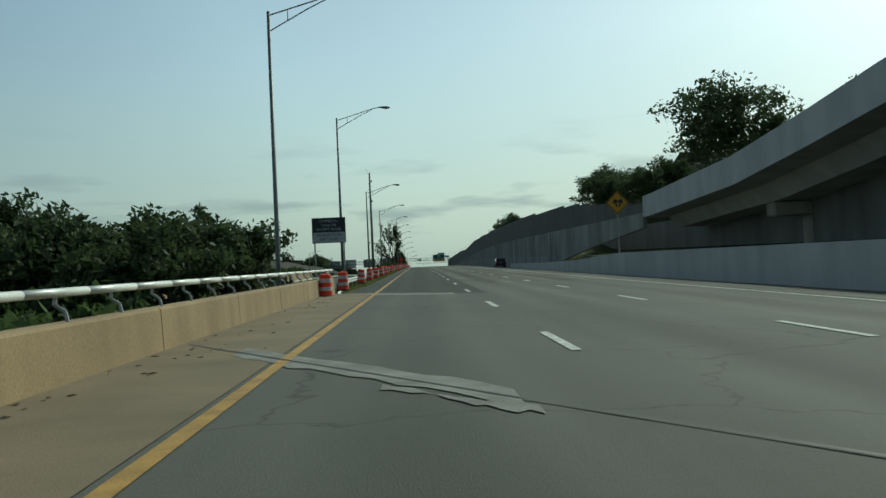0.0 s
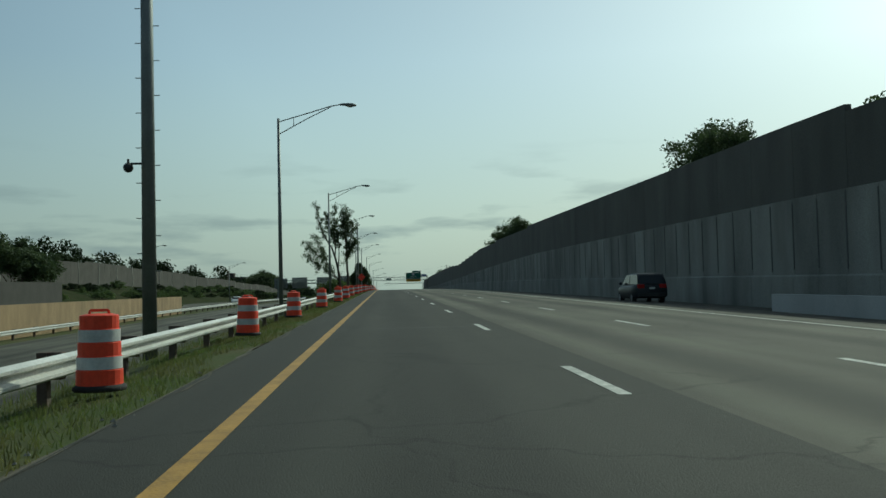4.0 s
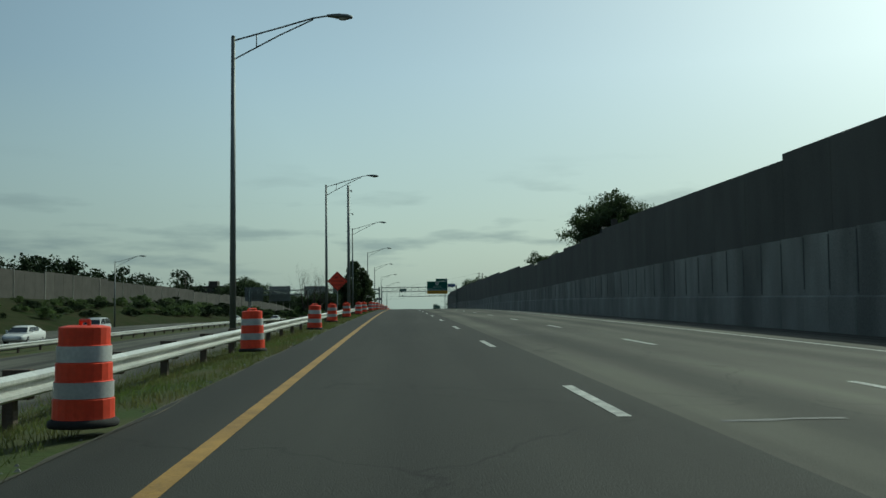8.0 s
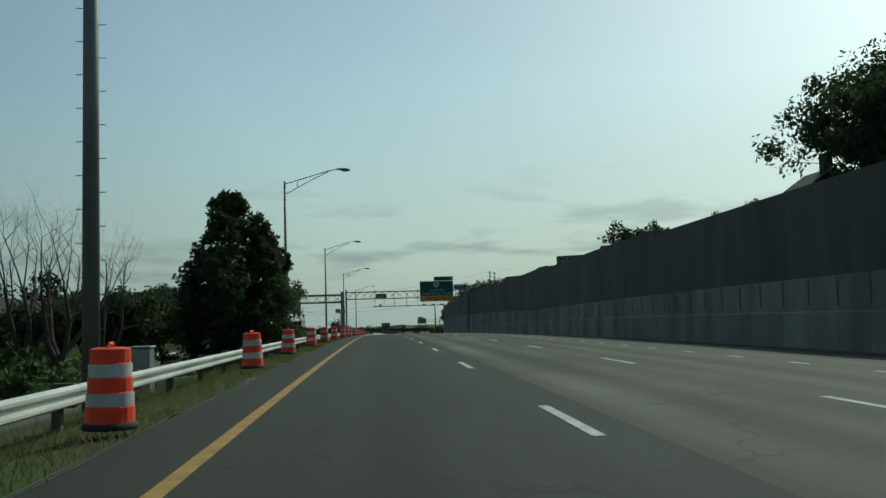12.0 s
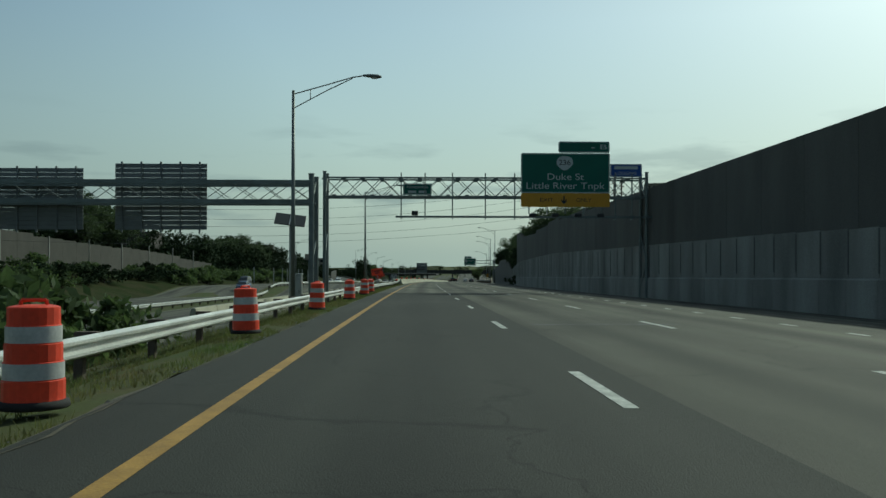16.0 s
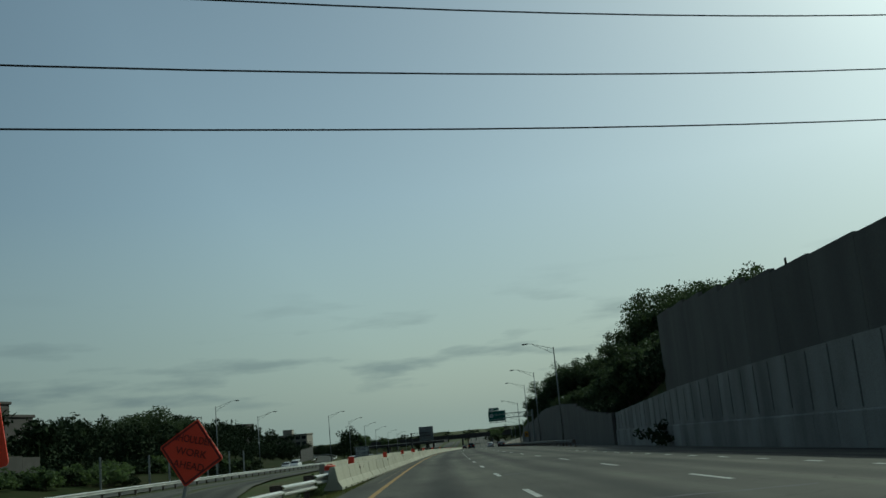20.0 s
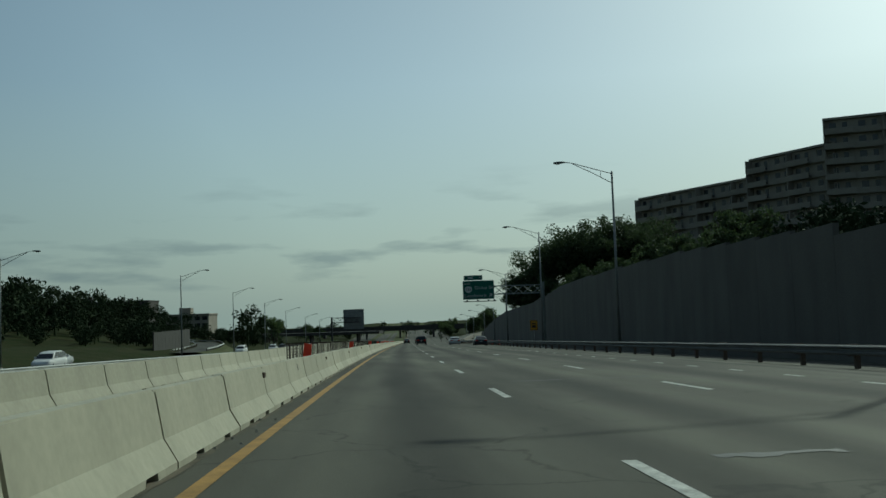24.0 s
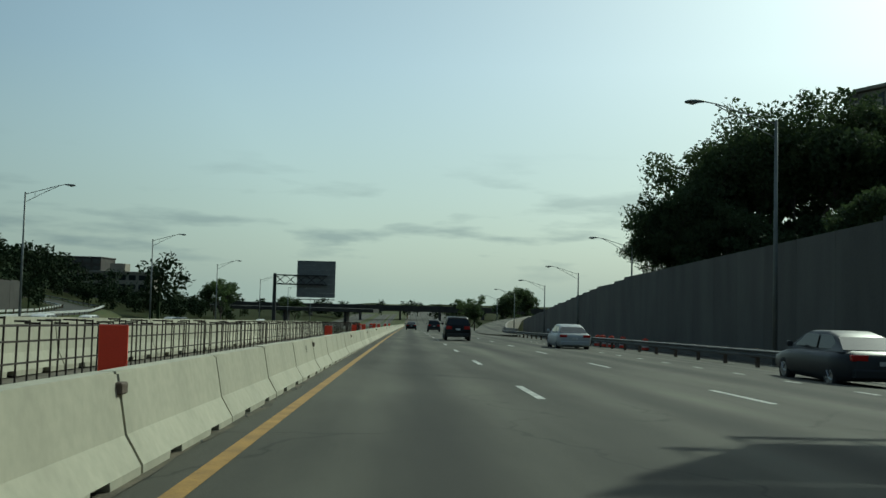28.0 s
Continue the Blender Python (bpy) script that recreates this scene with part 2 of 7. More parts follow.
worn_lanes(ASPHALT, 0.2)
worn_lanes(PALE_ROAD, 0.46)
worn_lanes(DECK, 0.22)
VERGE_DIRT = material("verge_dirt", (0.15, 0.125, 0.085), 0.95, vary=0.5, scale=1.4, grain=30, bump=0.6, alt=(0.05, 0.05, 0.035))
WEATHERED = material("weathered_concrete", (0.21, 0.208, 0.195), 0.9, vary=0.35, scale=0.5, grain=12, bump=0.2, streak=(1, 1, 0.3))
SHOULDER = material("shoulder_concrete", (0.2, 0.152, 0.09), 0.9, vary=0.3, scale=0.6, grain=50, bump=0.3)
YELLOW = material("yellow_paint", (0.42, 0.24, 0.045), 0.7, vary=0.4, scale=3, grain=40, bump=0.2)
WHITE = material("white_paint", (0.6, 0.6, 0.55), 0.75, vary=0.5, scale=5, grain=30, bump=0.2)
CONCRETE = material("concrete", (0.4, 0.375, 0.32), 0.9, vary=0.3, scale=0.7, grain=25, bump=0.25, streak=(1, 1, 0.35), object_vary=0.12)
TAN = material("tan_concrete", (0.33, 0.235, 0.13), 0.9, vary=0.35, scale=0.8, grain=25, bump=0.25, streak=(1, 1, 0.4))
BARRIER = material("barrier_concrete", (0.46, 0.44, 0.335), 0.88, vary=0.18, scale=1.1, grain=9, bump=0.08, streak=(1, 1, 0.3), object_vary=0.15)
WALL = material("retaining_wall_panel", (0.36, 0.352, 0.315), 0.9, vary=0.48, scale=0.4, grain=20, bump=0.3, streak=(1, 1, 0.3), object_vary=0.14)
NOISE = material("noise_wall_panel", (0.14, 0.134, 0.117), 0.9, vary=0.25, scale=0.5, grain=14, bump=0.5, streak=(1, 1, 0.3), object_vary=0.1)
NOISE_TAN = material("tan_noise_wall_panel", (0.075, 0.07, 0.059), 0.9, vary=0.25, scale=0.5, grain=14, bump=0.5, object_vary=0.15)
FLY = material("pale_concrete", (0.56, 0.55, 0.53), 0.85, vary=0.25, scale=0.5, grain=20, bump=0.2, streak=(1, 1, 0.35))
RAIL = material("painted_rail", (0.16, 0.18, 0.145), 0.6, metal=0.15, vary=0.35, scale=2, grain=25, bump=0.06)
GALV = material("galvanised_steel", (0.42, 0.43, 0.42), 0.42, metal=0.7, vary=0.25, scale=1.5, grain=30, bump=0.05)
RAIL = material("weathered_rail_steel", (0.66, 0.66, 0.62), 0.5, metal=0.3, vary=0.3, scale=1.0, grain=20, bump=0.08, streak=(1, 0.4, 3))
POLE = material("pole_steel", (0.22, 0.235, 0.225), 0.55, metal=0.4, vary=0.25, scale=1.0, grain=20, bump=0.05)
DARK = material("dark_metal", (0.05, 0.052, 0.05), 0.55, metal=0.3, vary=0.3, bump=0.05)
WOOD = material("treated_wood_post", (0.13, 0.1, 0.075), 0.9, vary=0.4, scale=4, grain=30, bump=0.4, streak=(1, 1, 0.1))
ORANGE = material("orange_plastic", (0.9, 0.075, 0.028), 0.55, vary=0.22, scale=3, grain=20, bump=0.03, object_vary=0.12)
SHEETING = material("white_sheeting", (0.62, 0.62, 0.6), 0.4, vary=0.25, scale=4, grain=30, bump=0.02, object_vary=0.15)
RUBBER = material("black_rubber", (0.025, 0.024, 0.023), 0.85, vary=0.4, bump=0.2)
GRASS_SOIL = material("grassy_ground", (0.06, 0.085, 0.026), 0.95, vary=0.4, scale=0.6, grain=14, bump=0.6, alt=(0.095, 0.085, 0.042), spec=0.1)
FIELD = material("far_ground", (0.024, 0.038, 0.012), 0.95, vary=0.5, scale=0.3, grain=4, bump=0.8, alt=(0.05, 0.047, 0.024), spec=0.02)
GREEN = material("green_sign", (0.01, 0.11, 0.072), 0.45, vary=0.12, scale=0.8, grain=20, bump=0.0)
BLUE = material("blue_sign", (0.02, 0.07, 0.3), 0.45, vary=0.12, bump=0.0)
AMBER = material("yellow_sign", (0.6, 0.3, 0.02), 0.5, vary=0.12, bump=0.0)
# white lowered to grey: the shade on the sign faces is in the colour
LETTER = material("white_lettering", (0.5, 0.52, 0.5), 0.4, vary=0.08, bump=0.0)
BLACKP = material("black_panel", (0.018, 0.02, 0.022), 0.5, vary=0.2, bump=0.0)
SIGNORANGE = material("orange_sign", (0.95, 0.075, 0.03), 0.5, vary=0.12, bump=0.0)
DARK_RED_INK = material("dark_red_sign_ink", (0.2, 0.022, 0.014), 0.5, vary=0.2, bump=0.0)
# leaf green raised: the pale veil of glare over the crowns is in the colour
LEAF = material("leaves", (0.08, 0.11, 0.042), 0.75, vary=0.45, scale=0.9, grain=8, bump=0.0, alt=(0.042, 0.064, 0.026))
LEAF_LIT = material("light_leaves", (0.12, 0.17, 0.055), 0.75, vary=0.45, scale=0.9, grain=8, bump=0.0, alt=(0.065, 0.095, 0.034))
BARK = material("bark", (0.09, 0.075, 0.06), 0.95, vary=0.4, scale=5, grain=25, bump=0.6, streak=(1, 1, 0.15))
# darker leaf copy: the shade of backlit trees and bushes is put into its colour
LEAF_SHADED = material("shaded_leaves", (0.042, 0.06, 0.024), 0.85, vary=0.45, scale=0.9, grain=8, bump=0.0, alt=(0.024, 0.038, 0.016), spec=0.1)
DARK_WALL = material("dark_brown_wall", (0.055, 0.052, 0.045), 0.9, vary=0.25, scale=0.5, grain=14, bump=0.4)
GRASS = material("grass_blades", (0.1, 0.145, 0.036), 0.85, vary=0.4, scale=0.6, grain=6, bump=0.0, alt=(0.15, 0.13, 0.055))


def thin(m, amount):
    """Lets part of the light through a leaf or a blade."""
    n, l = m.node_tree.nodes, m.node_tree.links
    b, out = n["Principled BSDF"], n["Material Output"]
    t, mx = n.new("ShaderNodeBsdfTranslucent"), n.new("ShaderNodeMixShader")
    l.new(b.inputs["Base Color"].links[0].from_socket, t.inputs[0])
    mx.inputs[0].default_value = amount
    l.new(b.outputs[0], mx.inputs[1])
    l.new(t.outputs[0], mx.inputs[2])
    l.new(mx.outputs[0], out.inputs[0])


thin(GRASS, 0.55)
thin(LEAF_LIT, 0.5)
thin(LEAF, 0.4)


# ---- mesh helpers ----
def mesh_of(bm, name, mats, smooth=False):
    me = bpy.data.meshes.new(name)
    bmesh.ops.recalc_face_normals(bm, faces=bm.faces)
    bm.to_mesh(me)
    bm.free()
    for m in mats if isinstance(mats, (list, tuple)) else [mats]:
        me.materials.append(m)
    if smooth:
        me.polygons.foreach_set("use_smooth", [True] * len(me.polygons))
    return me


def part(name, me, parent=None, m=None, label=""):
    ob = new(name, me)
    if m is not None:
        ob.matrix_basis = m
    if parent is not None:
        ob.parent = parent
    if label:
        tagged(ob, label)
    return ob


def thing(name, m, label, category, group="", kind=""):
    ob = new(name)
    ob.empty_display_size = 0.3
    ob.matrix_basis = m
    return tagged(ob, label, category, group, kind)


def box(bm, x0, x1, y0, y1, z0, z1, mat=0, bevel=0.0):
    v = [bm.verts.new((x, y, z)) for z in (z0, z1) for x, y in ((x0, y0), (x1, y0), (x1, y1), (x0, y1))]
    fs = [bm.faces.new([v[i] for i in q]) for q in ((3, 2, 1, 0), (4, 5, 6, 7), (0, 1, 5, 4), (1, 2, 6, 5), (2, 3, 7, 6), (3, 0, 4, 7))]
    for f in fs:
        f.material_index = mat
    if bevel:
        ed = list({e for f in fs for e in f.edges})
        r = bmesh.ops.bevel(bm, geom=ed, offset=bevel, segments=1, affect="EDGES", profile=0.5)
        for f in r["faces"]:
            f.material_index = mat


def tube(bm, p0, p1, r0, r1=None, n=8, mat=0, cap=True):
    p0, p1 = Vector(p0), Vector(p1)
    r1 = r0 if r1 is None else r1
    q = (p1 - p0).to_track_quat("Z", "Y")
    rings = []
    for p, r in ((p0, r0), (p1, r1)):
        rings.append([bm.verts.new(p + q @ Vector((r * math.cos(2 * math.pi * i / n), r * math.sin(2 * math.pi * i / n), 0))) for i in range(n)])
    for i in range(n):
        bm.faces.new([rings[0][i], rings[0][(i + 1) % n], rings[1][(i + 1) % n], rings[1][i]]).material_index = mat
    if cap:
        bm.faces.new(rings[0][::-1]).material_index = mat
        bm.faces.new(rings[1]).material_index = mat


def pipe(bm, pts, r, n=6, mat=0):
    for a, b in zip(pts, pts[1:]):
        tube(bm, a, b, r, r, n, mat)


def lathe(bm, prof, n=20, mat=0, close=True):
    rings = [[bm.verts.new((r * math.cos(2 * math.pi * i / n), r * math.sin(2 * math.pi * i / n), z)) for i in range(n)] for r, z in prof]
    for a, b in zip(rings, rings[1:]):
        for i in range(n):
            bm.faces.new([a[i], a[(i + 1) % n], b[(i + 1) % n], b[i]]).material_index = mat
    if close:
        bm.faces.new(rings[0][::-1]).material_index = mat
        bm.faces.new(rings[-1]).material_index = mat


def sweep(name, s0, s1, step, prof, mats, closed=True, kind="structure", label="", category="", face_mat=None):
    """A strip along the road: prof is a list of (u, w), or a function of s that gives one."""
    n = max(1, round((s1 - s0) / step))
    verts, faces, fm = [], [], []
    k = 0
    for i in range(n + 1):
        s = s0 + (s1 - s0) * i / n
        pr = prof(s) if callable(prof) else prof
        k = len(pr)
        verts += [at(s, u, w)[:] for u, w in pr]
    m = k if closed else k - 1
    for i in range(n):
        for j in range(m):
            a, b = i * k + j, i * k + (j + 1) % k
            faces.append((a, b, b + k, a + k))
            fm.append(face_mat(j) if face_mat else 0)
    if closed:
        faces += [tuple(range(k))[::-1], tuple(range(n * k, n * k + k))]
        fm += [0, 0]
    me = bpy.data.meshes.new(name)
    me.from_pydata(verts, [], faces)
    for q in mats if isinstance(mats, (list, tuple)) else [mats]:
        me.materials.append(q)
    me.polygons.foreach_set("material_index", fm)
    across = me.attributes.new("across", "FLOAT", "POINT")
    across.data.foreach_set("value", [u for i in range(n + 1) for u, w in (prof(s0 + (s1 - s0) * i / n) if callable(prof) else prof)])
    me.update()
    return tagged(new(name, me), label, category, "", kind)


def ramp_in(x, a, b):
    t = min(1.0, max(0.0, (x - a) / (b - a)))
    return t * t * (3 - 2 * t)


# ---- ground: one sheet; its height over the pavement line ----
def right_edge(s):
    """Lateral place of the retaining or noise wall on the right."""
    return float(np.interp(s, [60, 150, 240, 480, 530, 600, 700, 900, 1100], [21.5, 18.8, 18.3, 17.6, 16.2, 16.5, 20.5, 22.5, 30]))


def pavement_w(u):
    if u <= 7.0:
        return 0.0
    if u <= 10.2:
        return -0.015 * (u - 7.0)
    return -0.048 - 0.06 * (min(u, 22) - 10.2)


def ground_w(s, u):
    if u >= -2.6:
        e = right_edge(s)
        if u <= e + 0.3:
            w = pavement_w(u)
        else:
            hill = 4.4 * ramp_in(s, 118, 168) * (1 - ramp_in(s, 620, 700)) + 1.0
            hill += 3.5 * ramp_in(s, 680, 760) * (1 - ramp_in(s, 950, 1080))
            w = -0.6 + (hill + 0.6) * ramp_in(u, e + 1.0, e + 2.0) + 0.1 * min(u - e, 60) * ramp_in(u, e, e + 6) * (1 - ramp_in(s, 980, 1100))
        return w - 0.05
    # left side: verge, reversible lanes, opposite lanes, bank
    verge = float(np.interp(u, [-9, -8, -6, -4.6, -3.9, -3.0, -2.6], [-1.9, -1.3, -0.55, -0.34, -0.13, -0.03, -0.01]))
    w = verge
    if u < -9:
        w = float(np.interp(u, [-130, -66, -58, -46, -43, -26, -24, -9], [6.5, 2.6, 1.6, -1.2, -2.1, -2.1, -2.1, -1.9]))
    if s < 62:
        drop = (1 - ramp_in(s, 44, 62)) * ramp_in(-u, 3.6, 6.0)
        w = w * (1 - drop) - 6.5 * drop
    if s > 585:
        k = ramp_in(s, 585, 610)
        flat = float(np.interp(u, [-60, -46, -43, -24, -12.5, -7, -2.6], [2.0, 0.2, -0.6, -0.6, 0.0, 0.0, 0.0]))
        w = w * (1 - k) + flat * k
        w += 10 * ramp_in(-u, 62, 140) * ramp_in(s, 800, 940) * (1 - ramp_in(s, 1060, 1180))
        w -= 5.5 * ramp_in(-u, 40, 130) * ramp_in(s, 1180, 1300)
    return w - 0.05


us = [-900, -500, -250, -130, -100, -80, -66, -58, -52, -46, -43, -36, -26, -24, -20, -14, -9, -8, -7, -6, -5.3, -4.6, -3.8, -3.2, -2.7, -1, 2.1, 6, 10.2, 14, 16, 17, 18, 19, 20, 21, 22, 23, 24, 26, 30, 36, 44, 60, 90, 150, 300, 500, 900]
ss = list(range(-300, 1400, 6)) + list(range(1400, 2400, 50)) + [2399]
gv, gf = [], []
for s in ss:
    for u in us:
        gv.append(at(s, u, ground_w(s, u) + (0.25 * noise.noise(Vector((s * 0.05, u * 0.11, 0))) if u < -26 or u > 30 else 0))[:])
for i in range(len(ss) - 1):
    for j in range(len(us) - 1):
        a = i * len(us) + j
        gf.append((a, a + 1, a + 1 + len(us), a + len(us)))
gm = bpy.data.meshes.new("ground")
gm.from_pydata(gv, [], gf)
gm.materials.append(GRASS_SOIL)
gm.materials.append(FIELD)
gm.polygons.foreach_set("material_index", [1 if (j % (len(us) - 1)) < 10 or (j % (len(us) - 1)) > 36 else 0 for j in range(len(gf))])
gm.polygons.foreach_set("use_smooth", [True] * len(gf))
tagged(new("ground", gm), "grassy verge and rough ground beside the motorway", "ground", "", "structure")

# ---- pavements ----
def lane_strip(name, s0, s1, u0, u1, mat, lift=0.0, label="", n=6):
    prof = [(u0 + (u1 - u0) * i / n, pavement_w(u0 + (u1 - u0) * i / n) + lift) for i in range(n + 1)]
    return sweep(name, s0, s1, 5, prof, mat, closed=False, label=label, category="road")


lane_strip("road_bridge_deck", -120, 46, -1.7, 10.2, DECK, lift=-.006, label="worn grey concrete bridge deck lanes")
lane_strip("shoulder_bridge", -120, 40, -4.2, -1.7, SHOULDER, label="tan dusty concrete shoulder on the bridge", n=1)
sv, sf = [], []
for i in range(9):
    u = -2.6 + 5.25 * i / 8
    sv += [at(38.4 - 1.1 * (u + 1.5), u, 0)[:], at(46, u, 0)[:]]
    if i:
        sf.append((2 * i - 2, 2 * i, 2 * i + 1, 2 * i - 1))
me = bpy.data.meshes.new("road_left_lane_start")
me.from_pydata(sv, [], sf)
me.materials.append(ASPHALT)
sa = me.attributes.new("across", "FLOAT", "POINT")
sa.data.foreach_set("value", [-2.6 + 5.25 * (i // 2) / 8 for i in range(18)])
tagged(new("road_left_lane_start", me), "dark asphalt beginning at the skewed bridge joint", "road", "", "structure")
lane_strip("road_left_lane", 46, 506, -2.6, 2.65, ASPHALT, label="dark resurfaced asphalt of the inner lane")
lane_strip("road_right_lanes", 46, 506, 2.65, 10.2, PALE_ROAD, label="paler worn pavement of the outer lanes")
lane_strip("road_onward", 506, 1700, -2.6, 10.2, PALE_ROAD, label="worn grey pavement of the lanes ahead")
sweep("shoulder_right", -120, 1700, 5, lambda s: [(10.2, pavement_w(10.2)), (min(14, right_edge(s) - .5), pavement_w(min(14, right_edge(s) - .5))), (right_edge(s) + .1, pavement_w(right_edge(s)))], PALE_ROAD, closed=False, label="grey paved outer shoulder at the wall", category="road")
sweep("road_reversible", 60, 1500, 6, lambda s: [(-23.0, ground_w(s, -23.0) + .08), (-10.0, ground_w(s, -10.0) + .08)], PALE_ROAD, closed=False, label="grey reversible lanes beyond the guardrail", category="road")
sweep("road_opposite", 60, 1500, 6, lambda s: [(-42, ground_w(s, -42) + .08), (-27, ground_w(s, -27) + .08)], PALE_ROAD, closed=False, label="grey lanes of the opposite carriageway", category="road")


def lines(name, u, width, mat, spans, label):
    k = 0
    for s0, s1 in spans:
        sweep(name, s0, s1, 5, [(u - width / 2, pavement_w(u - width / 2) + .006), (u + width / 2, pavement_w(u + width / 2) + .006)], mat, closed=False, label=label, category="road marking")


lines("yellow_line", -1.54, 0.16, YELLOW, [(-120, 1500)], "solid yellow edge line, worn")


def dash_start(i):
    s = 12.19 * i
    return s + float(np.interp(s, [0, 24, 85, 171, 220, 305, 402, 439, 500, 524, 610, 695, 744, 780], [12.1, 11.0, 9.5, 10.2, 11.2, 13.0, 13.7, 13.9, 13.7, 13.0, 10.5, 7.9, 7.3, 5.2])) - 12.19


dashes = [(dash_start(i), dash_start(i) + 3.1) for i in range(-3, 86)]
for u in (2.12, 5.86):
    lines("lane_dash", u, 0.14, WHITE, dashes, "white dashed lane marking, worn")
lines("lane_dot", 9.2, 0.15, WHITE, [(342 + 3.66 * i, 342.95 + 3.66 * i) for i in range(150)], "short white dotted exit-lane marking, worn")
lines("white_edge_line", 9.8, 0.15, WHITE, [(-60, 338)], "solid white edge line")

# ---- joints, patches and seams ----
PATCH = material("patch_concrete", (0.23, 0.226, 0.2), 0.9, vary=0.4, scale=1.6, grain=40, bump=0.12)
TAR = material("tar_seal", (0.014, 0.014, 0.014), 0.6, vary=0.3, scale=3, grain=30, bump=0.2)


def skew_strip(name, s_at, slope, u0, u1, width, mat, lift, label, ragged=0.0):
    n = 40 if width < .3 else 13
    vs, fs = [], []
    for i in range(n + 1):
        u = u0 + (u1 - u0) * i / n
        c = s_at + slope * (u + 1.5)
        a = width * (.5 + ragged * (noise.noise(Vector((u * 1.7, s_at, 1))) + .7 * noise.noise(Vector((u * 6.3, s_at, 2)))))
        b = width * (.5 + ragged * (noise.noise(Vector((u * 1.3, s_at, 7))) + .7 * noise.noise(Vector((u * 5.1, s_at, 3)))))
        vs += [at(c - a, u, pavement_w(u) + lift)[:], at(c + b, u, pavement_w(u) + lift)[:]]
    for i in range(n):
        fs.append((2 * i, 2 * i + 2, 2 * i + 3, 2 * i + 1))
    me = bpy.data.meshes.new(name)
    me.from_pydata(vs, [], fs)
    me.materials.append(mat)
    tagged(new(name, me), label, "road repair", "", "structure")


for s_at, slope, back, u0, u1, wide, rag in ((11.9, -1.65, -.1, -2.4, 1.0, 1.1, .4), (38.4, -1.1, 1.15, -1.85, 1.5, 2.1, .18)):
    skew_strip("joint_patch", s_at - back, slope, u0, u1, wide, PATCH, .005, "pale concrete patch at the bridge joint", rag)
    skew_strip("joint_seam", s_at, slope, -3.6, 10.2, .07, TAR, .010, "dark bridge expansion joint", .6)
skew_strip("joint_patch", 10.9, -1.5, -.2, 1.1, .35, PATCH, .006, "pale concrete patch at the bridge joint", .9)
rt = random.Random(5)
for i in range(40):
    s_at = 60 + 19.5 * i + rt.uniform(-6, 6)
    a = rt.choice([-1.3, 2.3, 2.9, 6.2])
    skew_strip("tar_seam", s_at, rt.uniform(-.06, .06), a, a + rt.choice([1.2, 2.0, 3.4, 3.6]), rt.choice([.05, .07, .12, .22]), TAR, .005, "dark tar-sealed crack across the lane", .7)
SEAM = material("old_seam", (0.045, 0.044, 0.038), 0.85, vary=0.5, scale=1.5, bump=0.2)
sweep("seam_line", 490, 606, 3, lambda s: [(2.42, pavement_w(2.42) + .004), (2.445 + .02 * noise.noise(Vector((s * .2, 1, 0))), pavement_w(2.45) + .004)], SEAM, closed=False, label="dark lengthwise tar seam", category="road repair")
sweep("verge_dirt", 47, 592, .7, lambda s: [(-2.74 - .3 * noise.noise(Vector((s * .23, 0, 0))) - .12 * noise.noise(Vector((s * 1.1, 3, 0))), -.075), (-2.66, -.02), (-2.56 + .16 * noise.noise(Vector((s * .3, 5, 0))) + .08 * noise.noise(Vector((s * 1.3, 8, 0))), .006)], VERGE_DIRT, closed=False, label="sandy dirt edge of the shoulder", category="ground")
sweep("barrier_dirt", 588, 1000, .8, lambda s: [(-2.05, .004), (-1.9 + .07 * noise.noise(Vector((s * .5, 2, 0))) + .06 * noise.noise(Vector((s * 1.7, 4, 0))), .006)], VERGE_DIRT, closed=False, label="dark grit swept against the barrier foot", category="ground")
GRIT = material("pale_grit", (0.3, 0.29, 0.25), 0.95, vary=0.4, scale=6, bump=0.4)
rg = np.random.default_rng(17)
gv, gf = [], []
for i in range(900):
    s, u, q = rg.uniform(47, 900), -2.0 + abs(rg.normal()) * .12, rg.uniform(.008, .03)
    if s < 588:
        u -= .75
    p = at(s, u, .008)
    k = len(gv)
    gv += [(p.x - q, p.y - q, p.z), (p.x + q, p.y - q * .6, p.z), (p.x + q * .4, p.y + q, p.z), (p.x, p.y, p.z + q)]
    gf += [(k, k + 1, k + 3), (k + 1, k + 2, k + 3), (k + 2, k, k + 3)]
gm = bpy.data.meshes.new("loose_gravel")
gm.from_pydata(gv, [], gf)
gm.materials.append(GRIT)
tagged(new("loose_gravel", gm), "loose pale gravel along the shoulder edge", "gravel", "", "stuff")

LITTER = material("dead_leaves", (0.05, 0.035, 0.022), 0.95, vary=0.4, scale=8, bump=0.3)
gv, gf = [], []
for i in range(85):
    s, u, q = rg.uniform(2, 42), -3.65 + abs(rg.normal()) * .65, rg.uniform(.01, .038)
    if u > -1.8:
        continue
    p = at(s, u, .006)
    a = rg.uniform(0, 6.28)
    c, d = q * math.cos(a), q * math.sin(a)
    k = len(gv)
    gv += [(p.x - 2 * c, p.y - 2 * d, p.z), (p.x + d, p.y - c, p.z + .3 * q), (p.x + 2 * c, p.y + 2 * d, p.z), (p.x - d, p.y + c, p.z + .5 * q)]
    gf += [(k, k + 1, k + 2), (k, k + 2, k + 3)]
gm = bpy.data.meshes.new("leaf_litter")
gm.from_pydata(gv, [], gf)
gm.materials.append(LITTER)
tagged(new("leaf_litter", gm), "dark dead leaves and grit on the bridge shoulder", "litter", "", "stuff")

# ---- walls on the right ----
PANEL = 2.45
